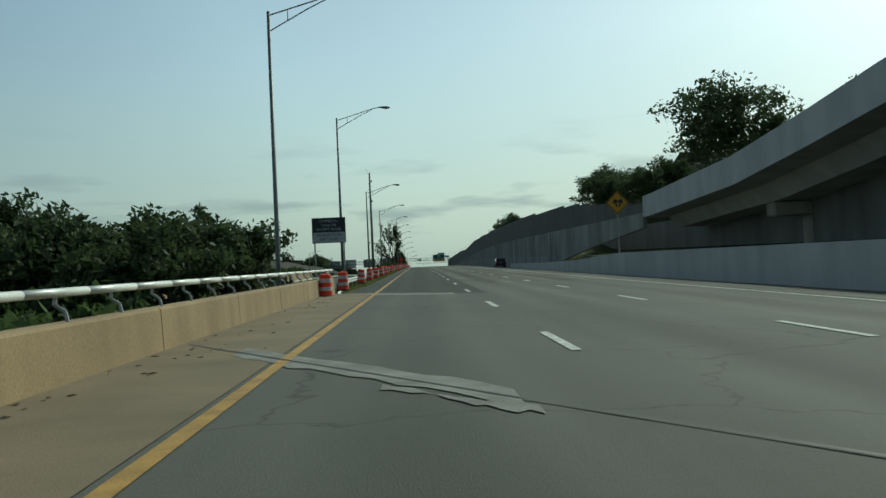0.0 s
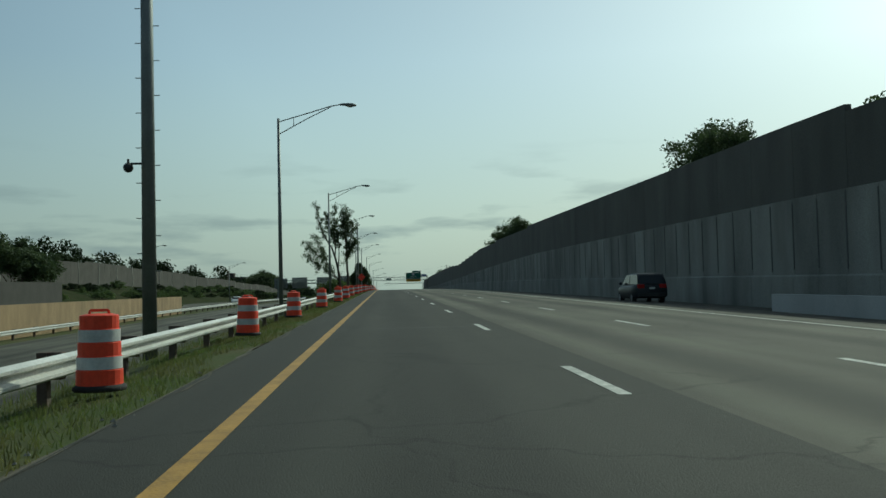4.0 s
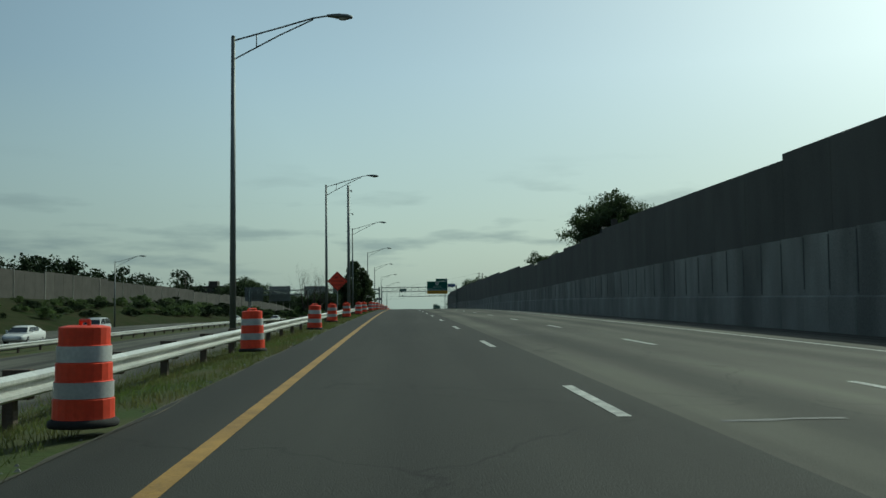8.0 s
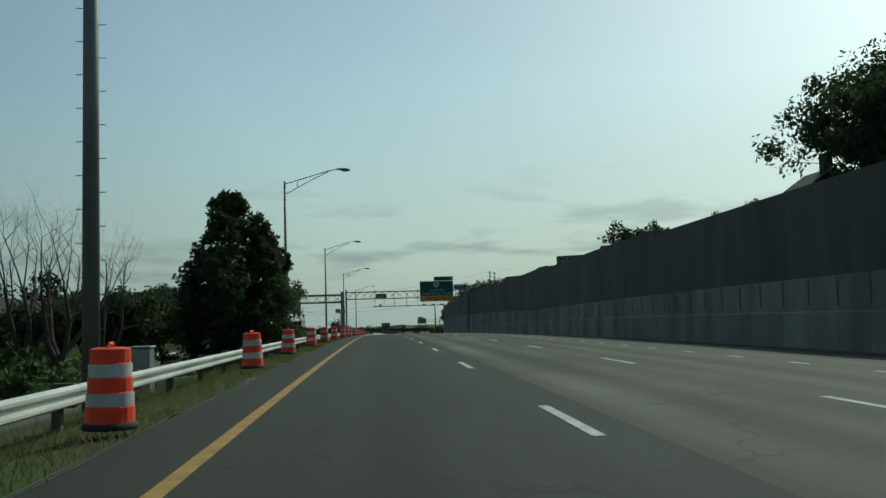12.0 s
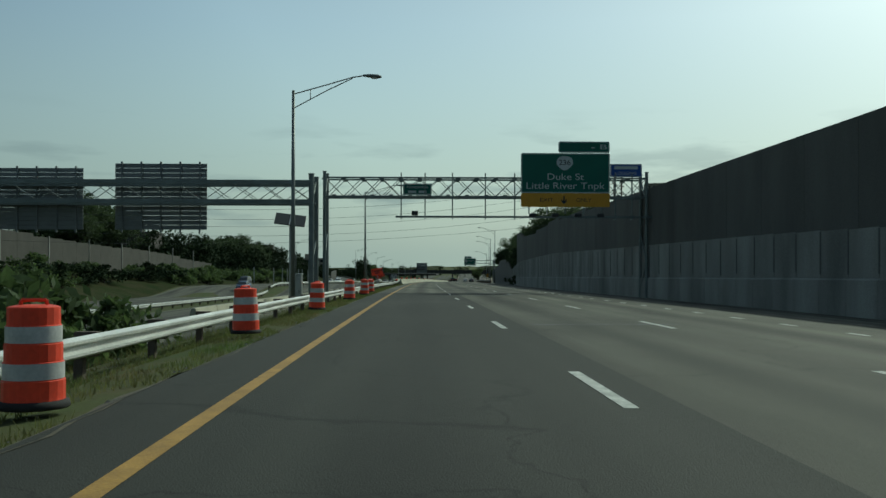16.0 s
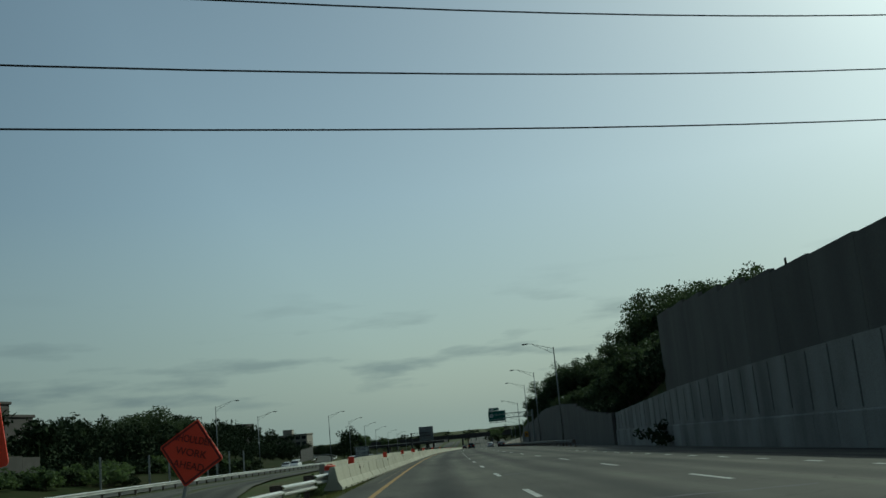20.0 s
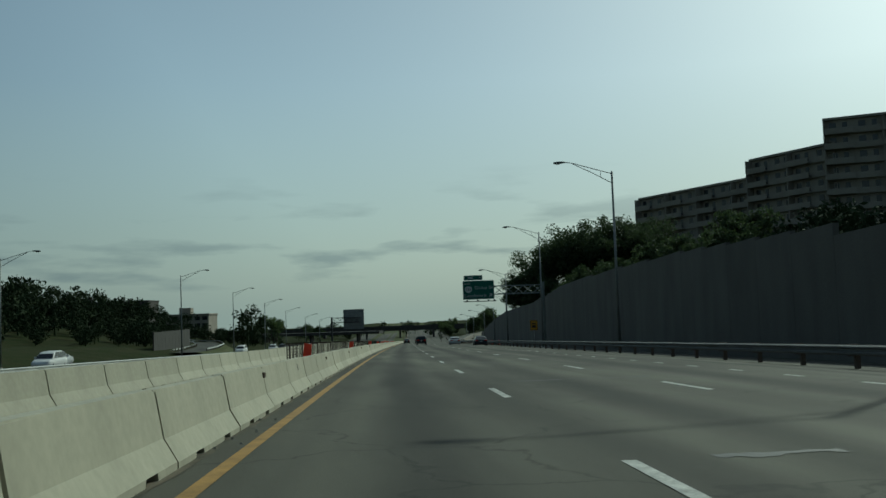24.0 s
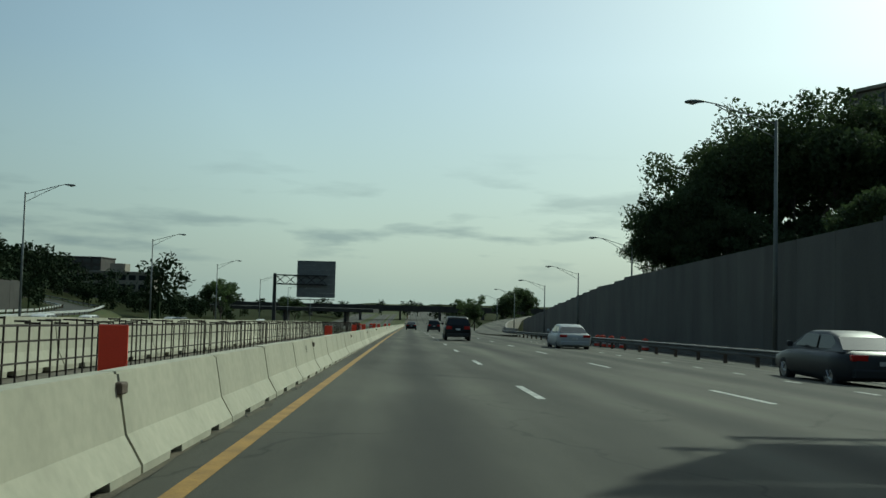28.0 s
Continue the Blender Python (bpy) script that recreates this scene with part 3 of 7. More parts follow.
PILASTER = material("wall_pilaster", (0.17, 0.168, 0.153), 0.9, vary=0.3, scale=0.6, grain=20, bump=0.2, streak=(1, 1, 0.3))


def wall_run(name, s0, s1, base_w, top_w, thick, mat, label, every=PANEL, pilaster=None, offset=0.0):
    root = thing(name, stand(s0, right_edge(s0) + offset, 0), label, "wall", "", "structure")
    inv = root.matrix_basis.inverted()
    n = round((s1 - s0) / every)
    for i in range(n):
        a, b = s0 + (s1 - s0) * i / n, s0 + (s1 - s0) * (i + 1) / n
        ua, ub = right_edge(a) + offset, right_edge(b) + offset
        m = (a + b) / 2
        z0, z1 = base_w(m), top_w(m)
        bm = bmesh.new()
        A, B = inv @ at(a + .015, ua, 0), inv @ at(b - .015, ub, 0)
        side = (B - A).cross(Vector((0, 0, 1))).normalized() * thick
        za, zb = base_w(a), base_w(b)
        v = [bm.verts.new(p + Vector((0, 0, z))) for p, z in ((A, za), (B, zb), (B + side, zb), (A + side, za), (A, z1), (B, z1), (B + side, z1), (A + side, z1))]
        for q in ((3, 2, 1, 0), (4, 5, 6, 7), (0, 1, 5, 4), (1, 2, 6, 5), (2, 3, 7, 6), (3, 0, 4, 7)):
            bm.faces.new([v[j] for j in q])
        part("panel", mesh_of(bm, "panel", mat), root)
        if pilaster and z1 > 1.5 and z0 < 0:
            # the plain plinth along the wall
            bm = bmesh.new()
            rings = [[bm.verts.new(p - side * (d / thick) + Vector((0, 0, z))) for d, z in ((.0, z0), (.1, z0), (.1, .6), (.1, .98), (.06, 1.04), (.0, 1.05))] for p in (A, B)]
            for j in range(6):
                bm.faces.new([rings[0][j], rings[0][(j + 1) % 6], rings[1][(j + 1) % 6], rings[1][j]])
            bm.faces.new(rings[0])
            bm.faces.new(rings[1][::-1])
            part("footing", mesh_of(bm, "footing", mat), root)
        if pilaster and z0 < 0:
            bm = bmesh.new()
            box(bm, -0.03, 0.035, -0.04, 0.04, 1.12 + random.uniform(0, .25), z1 - random.uniform(.05, .2))
            part("pilaster", mesh_of(bm, "pilaster", pilaster), root, inv @ stand(a, ua, 0))
    return root


def ledge(s):
    return float(np.interp(s, [80, 110, 150, 225, 280, 345, 440, 490, 525, 560, 620, 680], [4.8, 4.7, 4.6, 4.3, 3.5, 2.5, 2.3, 3.2, 3.5, 4.0, 3.7, 2.3]))


def crest(s):
    c = float(np.interp(s, [80, 120, 165, 225, 260, 290, 345, 370, 440, 460, 490, 520, 555, 572], [5.5, 7.6, 8.2, 8.0, 7.7, 7.5, 5.8, 6.3, 6.8, 7.1, 7.6, 7.4, 8.0, 7.9]))
    return round(c / 0.3) * 0.3


def wall_foot(s):
    """Foot of the retaining wall, rising where it spans the opening below the ramp."""
    return float(np.interp(s, [80, 108, 131, 134], [3.7, 1.9, .1, -.8]))


wall_run("wall_retaining", 84, 656, wall_foot, ledge, 0.35, WALL, "grey concrete retaining wall in panels with dark posts", pilaster=PILASTER)
wall_run("wall_noise", 84, 579, lambda s: ledge(s) - 0.02, crest, 0.3, NOISE, "dark brown noise wall standing on the retaining wall", every=4.9, offset=0.06)
wall_run("wall_noise_lower", 579, 625.5, lambda s: ledge(s) - .02, lambda s: float(np.interp(s, [579, 598, 606, 612, 618, 626], [7.4, 7.75, 8.4, 8.9, 9.2, 9.4])), 0.3, NOISE, "lower dark noise wall on the retaining wall", every=4.65, offset=0.06)
wall_run("wall_noise_far", 660, 980, lambda s: -1.1, lambda s: round(float(np.interp(s, [660, 690, 710, 725, 750, 780, 812, 865, 905, 980], [3.0, 4.2, 6.0, 6.6, 7.1, 7.5, 6.5, 6.4, 5.0, 2.5])) / .2) * .2, 0.3, NOISE, "dark brown noise wall behind the exit lane", every=4.9, offset=0.1)

# ---- jersey barrier on the left ----
def jersey_mesh(length=3.52):
    bm = bmesh.new()
    prof = [(-0.30, 0), (-0.30, 0.07), (-0.17, 0.29), (-0.085, 0.75), (0.085, 0.75), (0.17, 0.29), (0.30, 0.07), (0.30, 0)]
    # two notches at the foot let the water through
    stations = [(0.02, 0), (0.8, 0), (0.82, 1), (1.2, 1), (1.22, 0), (2.4, 0), (2.42, 1), (2.8, 1), (2.82, 0), (length, 0)]
    rings = [[bm.verts.new((x, y, 0.07 if notch and z < .05 else z)) for x, z in prof] for y, notch in stations]
    k = len(prof)
    for a, b in zip(rings, rings[1:]):
        for j in range(k):
            bm.faces.new([a[j], a[(j + 1) % k], b[(j + 1) % k], b[j]])
    bm.faces.new(rings[0][::-1])
    bm.faces.new(rings[-1])
    bmesh.ops.bevel(bm, geom=[e for e in bm.edges if abs(e.verts[0].co.z - e.verts[1].co.z) < 1e-4 and e.verts[0].co.z > .74 and abs(e.verts[0].co.y - e.verts[1].co.y) > .01], offset=0.02, segments=2, affect="EDGES")
    return mesh_of(bm, "jersey_segment", BARRIER)


JERSEY = jersey_mesh()
INK = material("stencil_ink", (0.05, 0.05, 0.048), 0.8, vary=0.4, scale=20, bump=0.0)
bm = bmesh.new()
box(bm, .03, .15, 3.46, 3.62, .56, .65, bevel=.012)
WEDGE = mesh_of(bm, "wedge", WOOD)
# black strip added inside each open joint so the gap looks dark
bm = bmesh.new()
box(bm, -.15, .15, 3.525, 3.555, .02, .32)
box(bm, -.07, .07, 3.525, 3.555, .32, .72)
JOINT_STRIP = mesh_of(bm, "joint_filler", RUBBER)


def jersey_u(s):
    return float(np.interp(s, (585, 603, 628, 665), (-3.3, -2.85, -2.53, -2.27)))


for i in range(154):
    s = 585.3 + 3.56 * i
    d = jersey_u(s + 3.56) - jersey_u(s)
    ob = part("jersey_barrier", JERSEY, None, lay(s, jersey_u(s), random.uniform(-.006, .006), -math.degrees(math.atan2(d, 3.56)) + random.uniform(-.08, .08)))
    tagged(ob, "weathered cream concrete jersey barrier segment", "barrier", "row of jersey barriers")
    part("joint_filler", JOINT_STRIP, ob)
    if i % 4 == 1:
        part("wedge", WEDGE, ob, Matrix.Translation((0, 0, random.uniform(-.05, .05))), "weathered timber wedge in the joint")
    if i % 5 == 2 or i == 7:
        st = thing("stencil", Matrix.Translation((.128, 1.75 + random.uniform(-.5, .5), .55)) @ Matrix.Rotation(-math.atan2(.085, .48), 4, "Y"), "", "")
        st.parent = ob
        for z, y0, y1 in ((.07, -.08, .1), (.035, -.1, .06), (0, -.07, .11), (-.045, -.09, .09)):
            bm = bmesh.new()
            box(bm, .0, .004, y0, y1, z - .009, z + .009)
            part("bar", mesh_of(bm, "bar", INK), st)

# ---- guardrail on the left ----
def wbeam_mesh(length):
    bm = bmesh.new()
    prof = [(0.0, 0.0), (0.03, 0.02), (0.095, 0.045), (0.095, 0.085), (0.008, 0.115), (0.008, 0.19), (0.095, 0.225), (0.095, 0.265), (0.03, 0.295), (0.0, 0.31)]
    prof = prof + [(x - 0.006, z) for x, z in prof[::-1]]
    rings = [[bm.verts.new((x, y, z)) for x, z in prof] for y in (0, length)]
    k = len(prof)
    for j in range(k):
        bm.faces.new([rings[0][j], rings[0][(j + 1) % k], rings[1][(j + 1) % k], rings[1][j]])
    bm.faces.new(rings[0][::-1])
    bm.faces.new(rings[1])
    return mesh_of(bm, "beam", RAIL)


bm = bmesh.new()
box(bm, -0.07, 0.07, -0.08, 0.08, -0.75, 0.0, bevel=0.008)
GPOST = mesh_of(bm, "post", WOOD)
bm = bmesh.new()
box(bm, -0.1, 0.1, -0.08, 0.08, -0.34, 0.03, bevel=0.008)
GBLOCK = mesh_of(bm, "block", WOOD)
BEAM = wbeam_mesh(3.83)


def guardrail(s0, s1, u, side, label, top=0.68, wfun=None, beam=None):
    root = thing("guardrail", stand(s0, u, 0), label, "guardrail")
    inv = root.matrix_basis.inverted()
    s = s0
    wfun = wfun or (lambda q: ground_w(q, u))
    while s < s1:
        w = wfun(s) + top
        slope = math.atan2((at(s + 3.81, 0, 0).z - at(s, 0, 0).z) + wfun(s + 3.81) - wfun(s), 3.81)
        m = stand(s, u, w) @ Matrix.Rotation(slope, 4, "X")
        flip = Matrix.Diagonal((side, 1, 1, 1))
        part("beam", beam or BEAM, root, inv @ m @ Matrix.Translation((0, 0, -0.31)) @ flip)
        part("block", GBLOCK, root, inv @ m @ Matrix.Translation((-side * 0.11, 0.1, -0.01)))
        part("post", GPOST, root, inv @ m @ Matrix.Translation((-side * 0.28, 0.1, 0.02)))
        s += 3.81
    return root


guardrail(47, 573, -4.55, 1, "galvanised steel guardrail on wooden posts along the grass verge")

def tied_rail():
    """The last lengths of the verge guardrail, swung in to the end of the concrete barrier."""
    root = thing("guardrail", stand(576.6, -4.55, 0), "galvanised steel guardrail bolted to the barrier end", "guardrail")
    inv = root.matrix_basis.inverted()
    du = .4
    for k in range(3):
        s, u = 576.6 + 3.81 * k, -4.55 + du * k
        w = ground_w(s, -4.55) * (1 - k / 3) + .68
        m = lay(s, u, w, -math.degrees(math.atan2(du, 3.81)))
        part("beam", BEAM, root, inv @ m @ Matrix.Translation((0, 0, -.31)))
        part("block", GBLOCK, root, inv @ m @ Matrix.Translation((-.11, .1, -.01)))
        part("post", GPOST, root, inv @ m @ Matrix.Translation((-.28, .1, .02)))


tied_rail()

# ---- bridge parapet ----
def parapet():
    root = thing("bridge_parapet", Matrix.Identity(4), "tan concrete bridge parapet with a steel rail", "wall", "", "structure")
    edges = [-60 + 6.2 * i for i in range(17)] + [44]
    for a, b in zip(edges, edges[1:]):
        bm = bmesh.new()
        rings = [[bm.verts.new(at(s, u, w)) for u, w in ((-3.72, -.3), (-3.72, 0), (-3.755, .62), (-3.78, .66), (-4.05, .66), (-4.05, -.3))] for s in (a + .02, (a + b) / 2, b - .02)]
        for p, q in zip(rings, rings[1:]):
            for j in range(6):
                bm.faces.new([p[j], p[(j + 1) % 6], q[(j + 1) % 6], q[j]])
        bm.faces.new(rings[0])
        bm.faces.new(rings[-1][::-1])
        part("parapet_section", mesh_of(bm, "parapet_section", TAN), root)
    bm = bmesh.new()
    pts = [at(s, -4.02, 1.0) for s in range(-60, 47, 2)]
    pipe(bm, pts, 0.055, 8)
    part("rail", mesh_of(bm, "rail", RAIL, True), root, label="pale green-grey steel top rail")
    bm = bmesh.new()
    pipe(bm, [Vector(p) for p in ((0.05, 0, 0), (0.02, 0, 0.12), (-0.1, 0, 0.2), (-0.08, 0, 0.34))], 0.025, 6)
    br = mesh_of(bm, "bracket", GALV)
    for s in range(-59, 44, 2):
        part("bracket", br, root, stand(s, -3.95, 0.66))
    return root


parapet()

# ---- street lamps ----
def lamp(s, u, base_w, top, arm=4.3, side=1, label="", foot=True):
    """A tapered pole with a two-tube truss arm and a cobra-head luminaire; side +1: the arm reaches to the right."""
    root = thing("street_lamp", stand(s, u, base_w), label, "street lamp", "street lamps beside the motorway")
    H = top - base_w
    bm = bmesh.new()
    tube(bm, (0, 0, 0.02), (0, 0, H), 0.125, 0.075, 10)
    tube(bm, (0, 0, H), (0, 0, H + 0.06), 0.085, 0.05, 10)
    part("pole", mesh_of(bm, "pole", POLE, True), root)
    bm = bmesh.new()
    box(bm, -0.2, 0.2, -0.2, 0.2, -0.4, 0.06, bevel=0.02)
    part("base", mesh_of(bm, "base", CONCRETE), root)
    x = side
    up = [Vector((0.06 * x, 0, H - 0.12)), Vector((arm * 0.45 * x, 0, H + 0.42)), Vector((arm * 0.68 * x, 0, H + 0.72)), Vector((arm * 0.82 * x, 0, H + 0.82))]
    low = [Vector((0.06 * x, 0, H - 0.82)), Vector((arm * 0.4 * x, 0, H + 0.08)), Vector((arm * 0.69 * x, 0, H + 0.68))]
    bm = bmesh.new()
    pipe(bm, up, 0.032, 6)
    pipe(bm, low, 0.028, 6)
    tube(bm, (arm * .2 * x, 0, H - 0.36), (arm * .2 * x, 0, H + 0.14), 0.02, 0.02, 6)
    part("arm", mesh_of(bm, "arm", POLE, True), root)
    bm = bmesh.new()
    L = 0.95
    st = [(0, .05, .05, 0), (.18, .1, .07, 0), (.45, .19, .1, -.02), (.75, .18, .1, -.04), (.92, .1, .06, -.05), (.96, .03, .02, -.05)]
    rings = []
    for q, hw, hh, dz in st:
        rings.append([bm.verts.new((x * (arm * .82 - 0.05 + q), hw * math.cos(a), H + .82 + dz + hh * math.sin(a))) for a in [i * math.pi / 5 for i in range(10)]])
    for a, b in zip(rings, rings[1:]):
        for i in range(10):
            bm.faces.new([a[i], a[(i + 1) % 10], b[(i + 1) % 10], b[i]])
    bm.faces.new(rings[0])
    bm.faces.new(rings[-1][::-1])
    head = part("luminaire", mesh_of(bm, "luminaire", POLE, True), root)
    bm = bmesh.new()
    bmesh.ops.create_uvsphere(bm, u_segments=10, v_segments=6, radius=0.15, matrix=Matrix.Translation((x * (arm * .82 + .55), 0, H + .75)) @ Matrix.Diagonal((1.5, 1, .7, 1)))
    part("lens", mesh_of(bm, "lens", SHEETING, True), head)
    return root


LEFT_LAMPS = [(41.5, 12.6), (76.9, 13.3), (121.5, 10.6), (163.4, 10.5), (210.3, 10.75), (256.5, 10.9), (300.7, 10.8), (343.6, 10.6), (396.5, 10.7), (448.8, 10.75), (491.5, 10.4), (549.3, 10.55)]
for s, top in LEFT_LAMPS:
    lamp(s, -6.5 if s == 448.8 else -5.95 if s < 80 else -6.1, ground_w(s, -6.15), top, 4.3, 1, "tall grey steel street lamp with a truss arm on the verge")
for s, top in [(686, 13.2), (731, 13.1), (774.4, 13.45), (814.1, 11.2), (864, 9.4), (894, 8.3), (925, 7.9), (970, 8), (1010, 8)]:
    u = 16.2 if s < 700 else 16.6 if s < 740 else 17.3 if s < 850 else 22.4
    lamp(s, u, pavement_w(u), top, 4.3, -1, "tall grey steel street lamp reaching over the outer lanes")
for s, u, top in [(205, -47, 10.0), (288, -45.4, 8.5), (360, -41.5, 7.4), (727, -42.5, 11.9), (766, -43.5, 11.4), (807.6, -33.8, 12.1), (855.4, -34.7, 12.0), (897.3, -34.7, 11.5), (945, -35.8, 11.1), (990, -35, 10.5), (1040, -35, 10.5), (1100, -35, 10.5)]:
    lamp(s, u, ground_w(s, u), top, 4.3, 1, "distant grey street lamp beside the opposite lanes")

# ---- traffic drums ----



def drum_meshes():
    out = {}
    bm = bmesh.new()
    lathe(bm, [(0.325, 0.0), (0.335, 0.025), (0.325, 0.06), (0.293, 0.08), (0.293, 0.08)], 20)
    out["base"] = mesh_of(bm, "base", RUBBER, True)
    bm = bmesh.new()
    prof = [(0.292, 0.06)]
    z = 0.10
    for i in range(5):
        r = 0.288 - 0.012 * i
        prof += [(r, z + 0.005), (r, z + 0.165), (r - 0.012, z + 0.172)]
        z += 0.172
    prof += [(0.23, 0.96), (0.16, 0.975)]
    rings = [[bm.verts.new((r * math.cos(2 * math.pi * i / 20), r * math.sin(2 * math.pi * i / 20), q)) for i in range(20)] for r, q in prof]
    for a, b in zip(rings, rings[1:]):
        for i in range(20):
            bm.faces.new([a[i], a[(i + 1) % 20], b[(i + 1) % 20], b[i]])
    bm.faces.new(rings[-1])
    out["body"] = mesh_of(bm, "body", ORANGE)
    for k in (1, 3):
        bm = bmesh.new()
        r = 0.288 - 0.012 * k + 0.004
        lathe(bm, [(r, 0.10 + .172 * k + .008), (r, 0.10 + .172 * k + .162)], 20, close=False)
        out["band%d" % k] = mesh_of(bm, "band", SHEETING, True)
    bm = bmesh.new()
    pipe(bm, [Vector((-.12, 0, .96)), Vector((-.11, 0, 1.02)), Vector((.11, 0, 1.02)), Vector((.12, 0, .96))], 0.02, 6)
    out["handle"] = mesh_of(bm, "handle", ORANGE)
    return out


DM = drum_meshes()


def drum_at(s, u, turn=0.0, w=None):
    root = thing("traffic_drum", stand(s, u, (ground_w(s, u) + .09) if w is None else w, turn) @ Matrix.Rotation(radians(random.uniform(-1.5, 1.5)), 4, "X"), "orange plastic traffic drum with two white bands and a rubber base", "traffic drum", "row of traffic drums on the verge")
    for k, nm in (("base", "base"), ("body", "body"), ("band1", "reflective_band"), ("band3", "reflective_band"), ("handle", "handle")):
        part(nm, DM[k], root)
    root.scale = (.95, .95, .95)
    return root


for s, u in [(37.4, -3.5), (46.2, -3.5), (62.7, -3.6), (73.5, -3.6), (84.5, -3.6), (95.9, -3.55), (108.9, -3.6), (122.0, -3.7), (133.5, -3.6), (145, -3.6), (157, -3.4), (169.1, -3.2), (180.6, -3.2), (194, -3.3), (206.7, -3.2), (218.6, -3.2), (230.8, -2.95), (243.4, -3.35), (257.9, -3.25), (270.8, -3.5), (282.5, -3.4), (294.3, -3.15), (306.8, -3.2), (319.9, -3.0), (332.6, -3.1), (344.5, -3.05), (358.2, -3.25), (369.4, -3.4), (381.5, -3.4), (393, -3.4), (404.5, -3.35), (415.3, -3.15), (425.4, -3.2), (439.5, -3.4), (453, -3.25), (463.7, -3.3), (477, -3.3), (490.7, -3.2), (502.9, -3.2), (514.2, -3.45)]:
    drum_at(s, u, random.uniform(0, 360))

# ---- lettering ----
def words(txt, size, mat, width=None):
    cu = bpy.data.curves.new("words", "FONT")
    cu.body, cu.size, cu.align_x, cu.align_y = txt, size, "CENTER", "CENTER"
    cu.extrude = 0.004
    ob = bpy.data.objects.new("words", cu)
    scene.collection.objects.link(ob)
    dg = bpy.context.evaluated_depsgraph_get()
    me = bpy.data.meshes.new_from_object(ob.evaluated_get(dg))
    bpy.data.objects.remove(ob)
    me.materials.clear()
    me.materials.append(mat)
    if width:
        xs = [v.co.x for v in me.vertices]
        k = width / (max(xs) - min(xs))
        for v in me.vertices:
            v.co.x *= k
    return me


def say(root, name, txt, size, mat, width, x, y, z):
    """Lettering as one part a word, the whole line width wide and centred on x."""
    ms = [words(q, size, mat) for q in txt.split()]
    ws = [max(v.co.x for v in m.vertices) - min(v.co.x for v in m.vertices) for m in ms]
    gap = size * .34
    k = width / (sum(ws) + gap * (len(ws) - 1))
    p = x - width / 2
    for m, w_ in zip(ms, ws):
        part(name, m, root, Matrix.Translation((p + w_ * k / 2, y, z)) @ UPRIGHT @ Matrix.Diagonal((k, 1, 1, 1)))
        p += (w_ + gap) * k


UPRIGHT = Matrix.Rotation(radians(90), 4, "X")


def board(w, h, mat, edge=None, thick=0.03, round_=0.12):
    """A panel w wide and h high, centred, its face towards -y, with rounded corners and a border."""
    bm = bmesh.new()

    def outline(hw, hh, r, y):
        pts = []
        for cx, cz, a0 in ((hw - r, hh - r, 0), (-hw + r, hh - r, 90), (-hw + r, -hh + r, 180), (hw - r, -hh + r, 270)):
            pts += [bm.verts.new((cx + r * math.cos(radians(a0 + 30 * i)), y, cz + r * math.sin(radians(a0 + 30 * i)))) for i in range(4)]
        return pts
    a, b = outline(w / 2, h / 2, round_, -thick / 2), outline(w / 2, h / 2, round_, thick / 2)
    bm.faces.new(a)
    bm.faces.new(b[::-1]).material_index = 2
    for i in range(len(a)):
        bm.faces.new([a[i], a[(i + 1) % len(a)], b[(i + 1) % len(b)], b[i]])
    if edge:
        o, n = outline(w / 2 - .03, h / 2 - .03, max(.02, round_ - .03), -thick / 2 - .004), outline(w / 2 - .08, h / 2 - .08, max(.02, round_ - .08), -thick / 2 - .004)
        for i in range(len(o)):
            bm.faces.new([o[i], o[(i + 1) % len(o)], n[(i + 1) % len(n)], n[i]]).material_index = 1
    return mesh_of(bm, "board", [mat, edge or mat, GALV])


def shield(r=0.55):
    bm = bmesh.new()
    pts = []
    for i in range(40):
        a = 2 * math.pi * i / 40
        x, z = r * 1.05 * math.cos(a), r * math.sin(a)
        if z < 0:
            x *= 1 - 0.35 * (z / r) ** 2
        if z > 0.6 * r:
            z = 0.6 * r + (z - .6 * r) * .55
        pts.append(bm.verts.new((x, 0, z)))
    bm.faces.new(pts)
    return mesh_of(bm, "shield", LETTER)


def arrow(size, mat, turn):
    bm = bmesh.new()
    pts = [(-.09, -.5), (.09, -.5), (.09, .1), (.32, -.12), (.32, .14), (0, .5), (-.32, .14), (-.32, -.12), (-.09, .1)]
    c, s_ = math.cos(radians(turn)), math.sin(radians(turn))
    bm.faces.new([bm.verts.new((size * (x * c - z * s_), 0, size * (x * s_ + z * c))) for x, z in pts])
    return mesh_of(bm, "arrow", mat)


def bars(root, y, rows, mat):
    """Unreadable lettering as plain bars: rows of (x0, x1, z, height)."""
    for x0, x1, z, h in rows:
        bm = bmesh.new()
        box(bm, x0, x1, y - .004, y, z - h / 2, z + h / 2)
        part("lettering", mesh_of(bm, "lettering", mat), root)


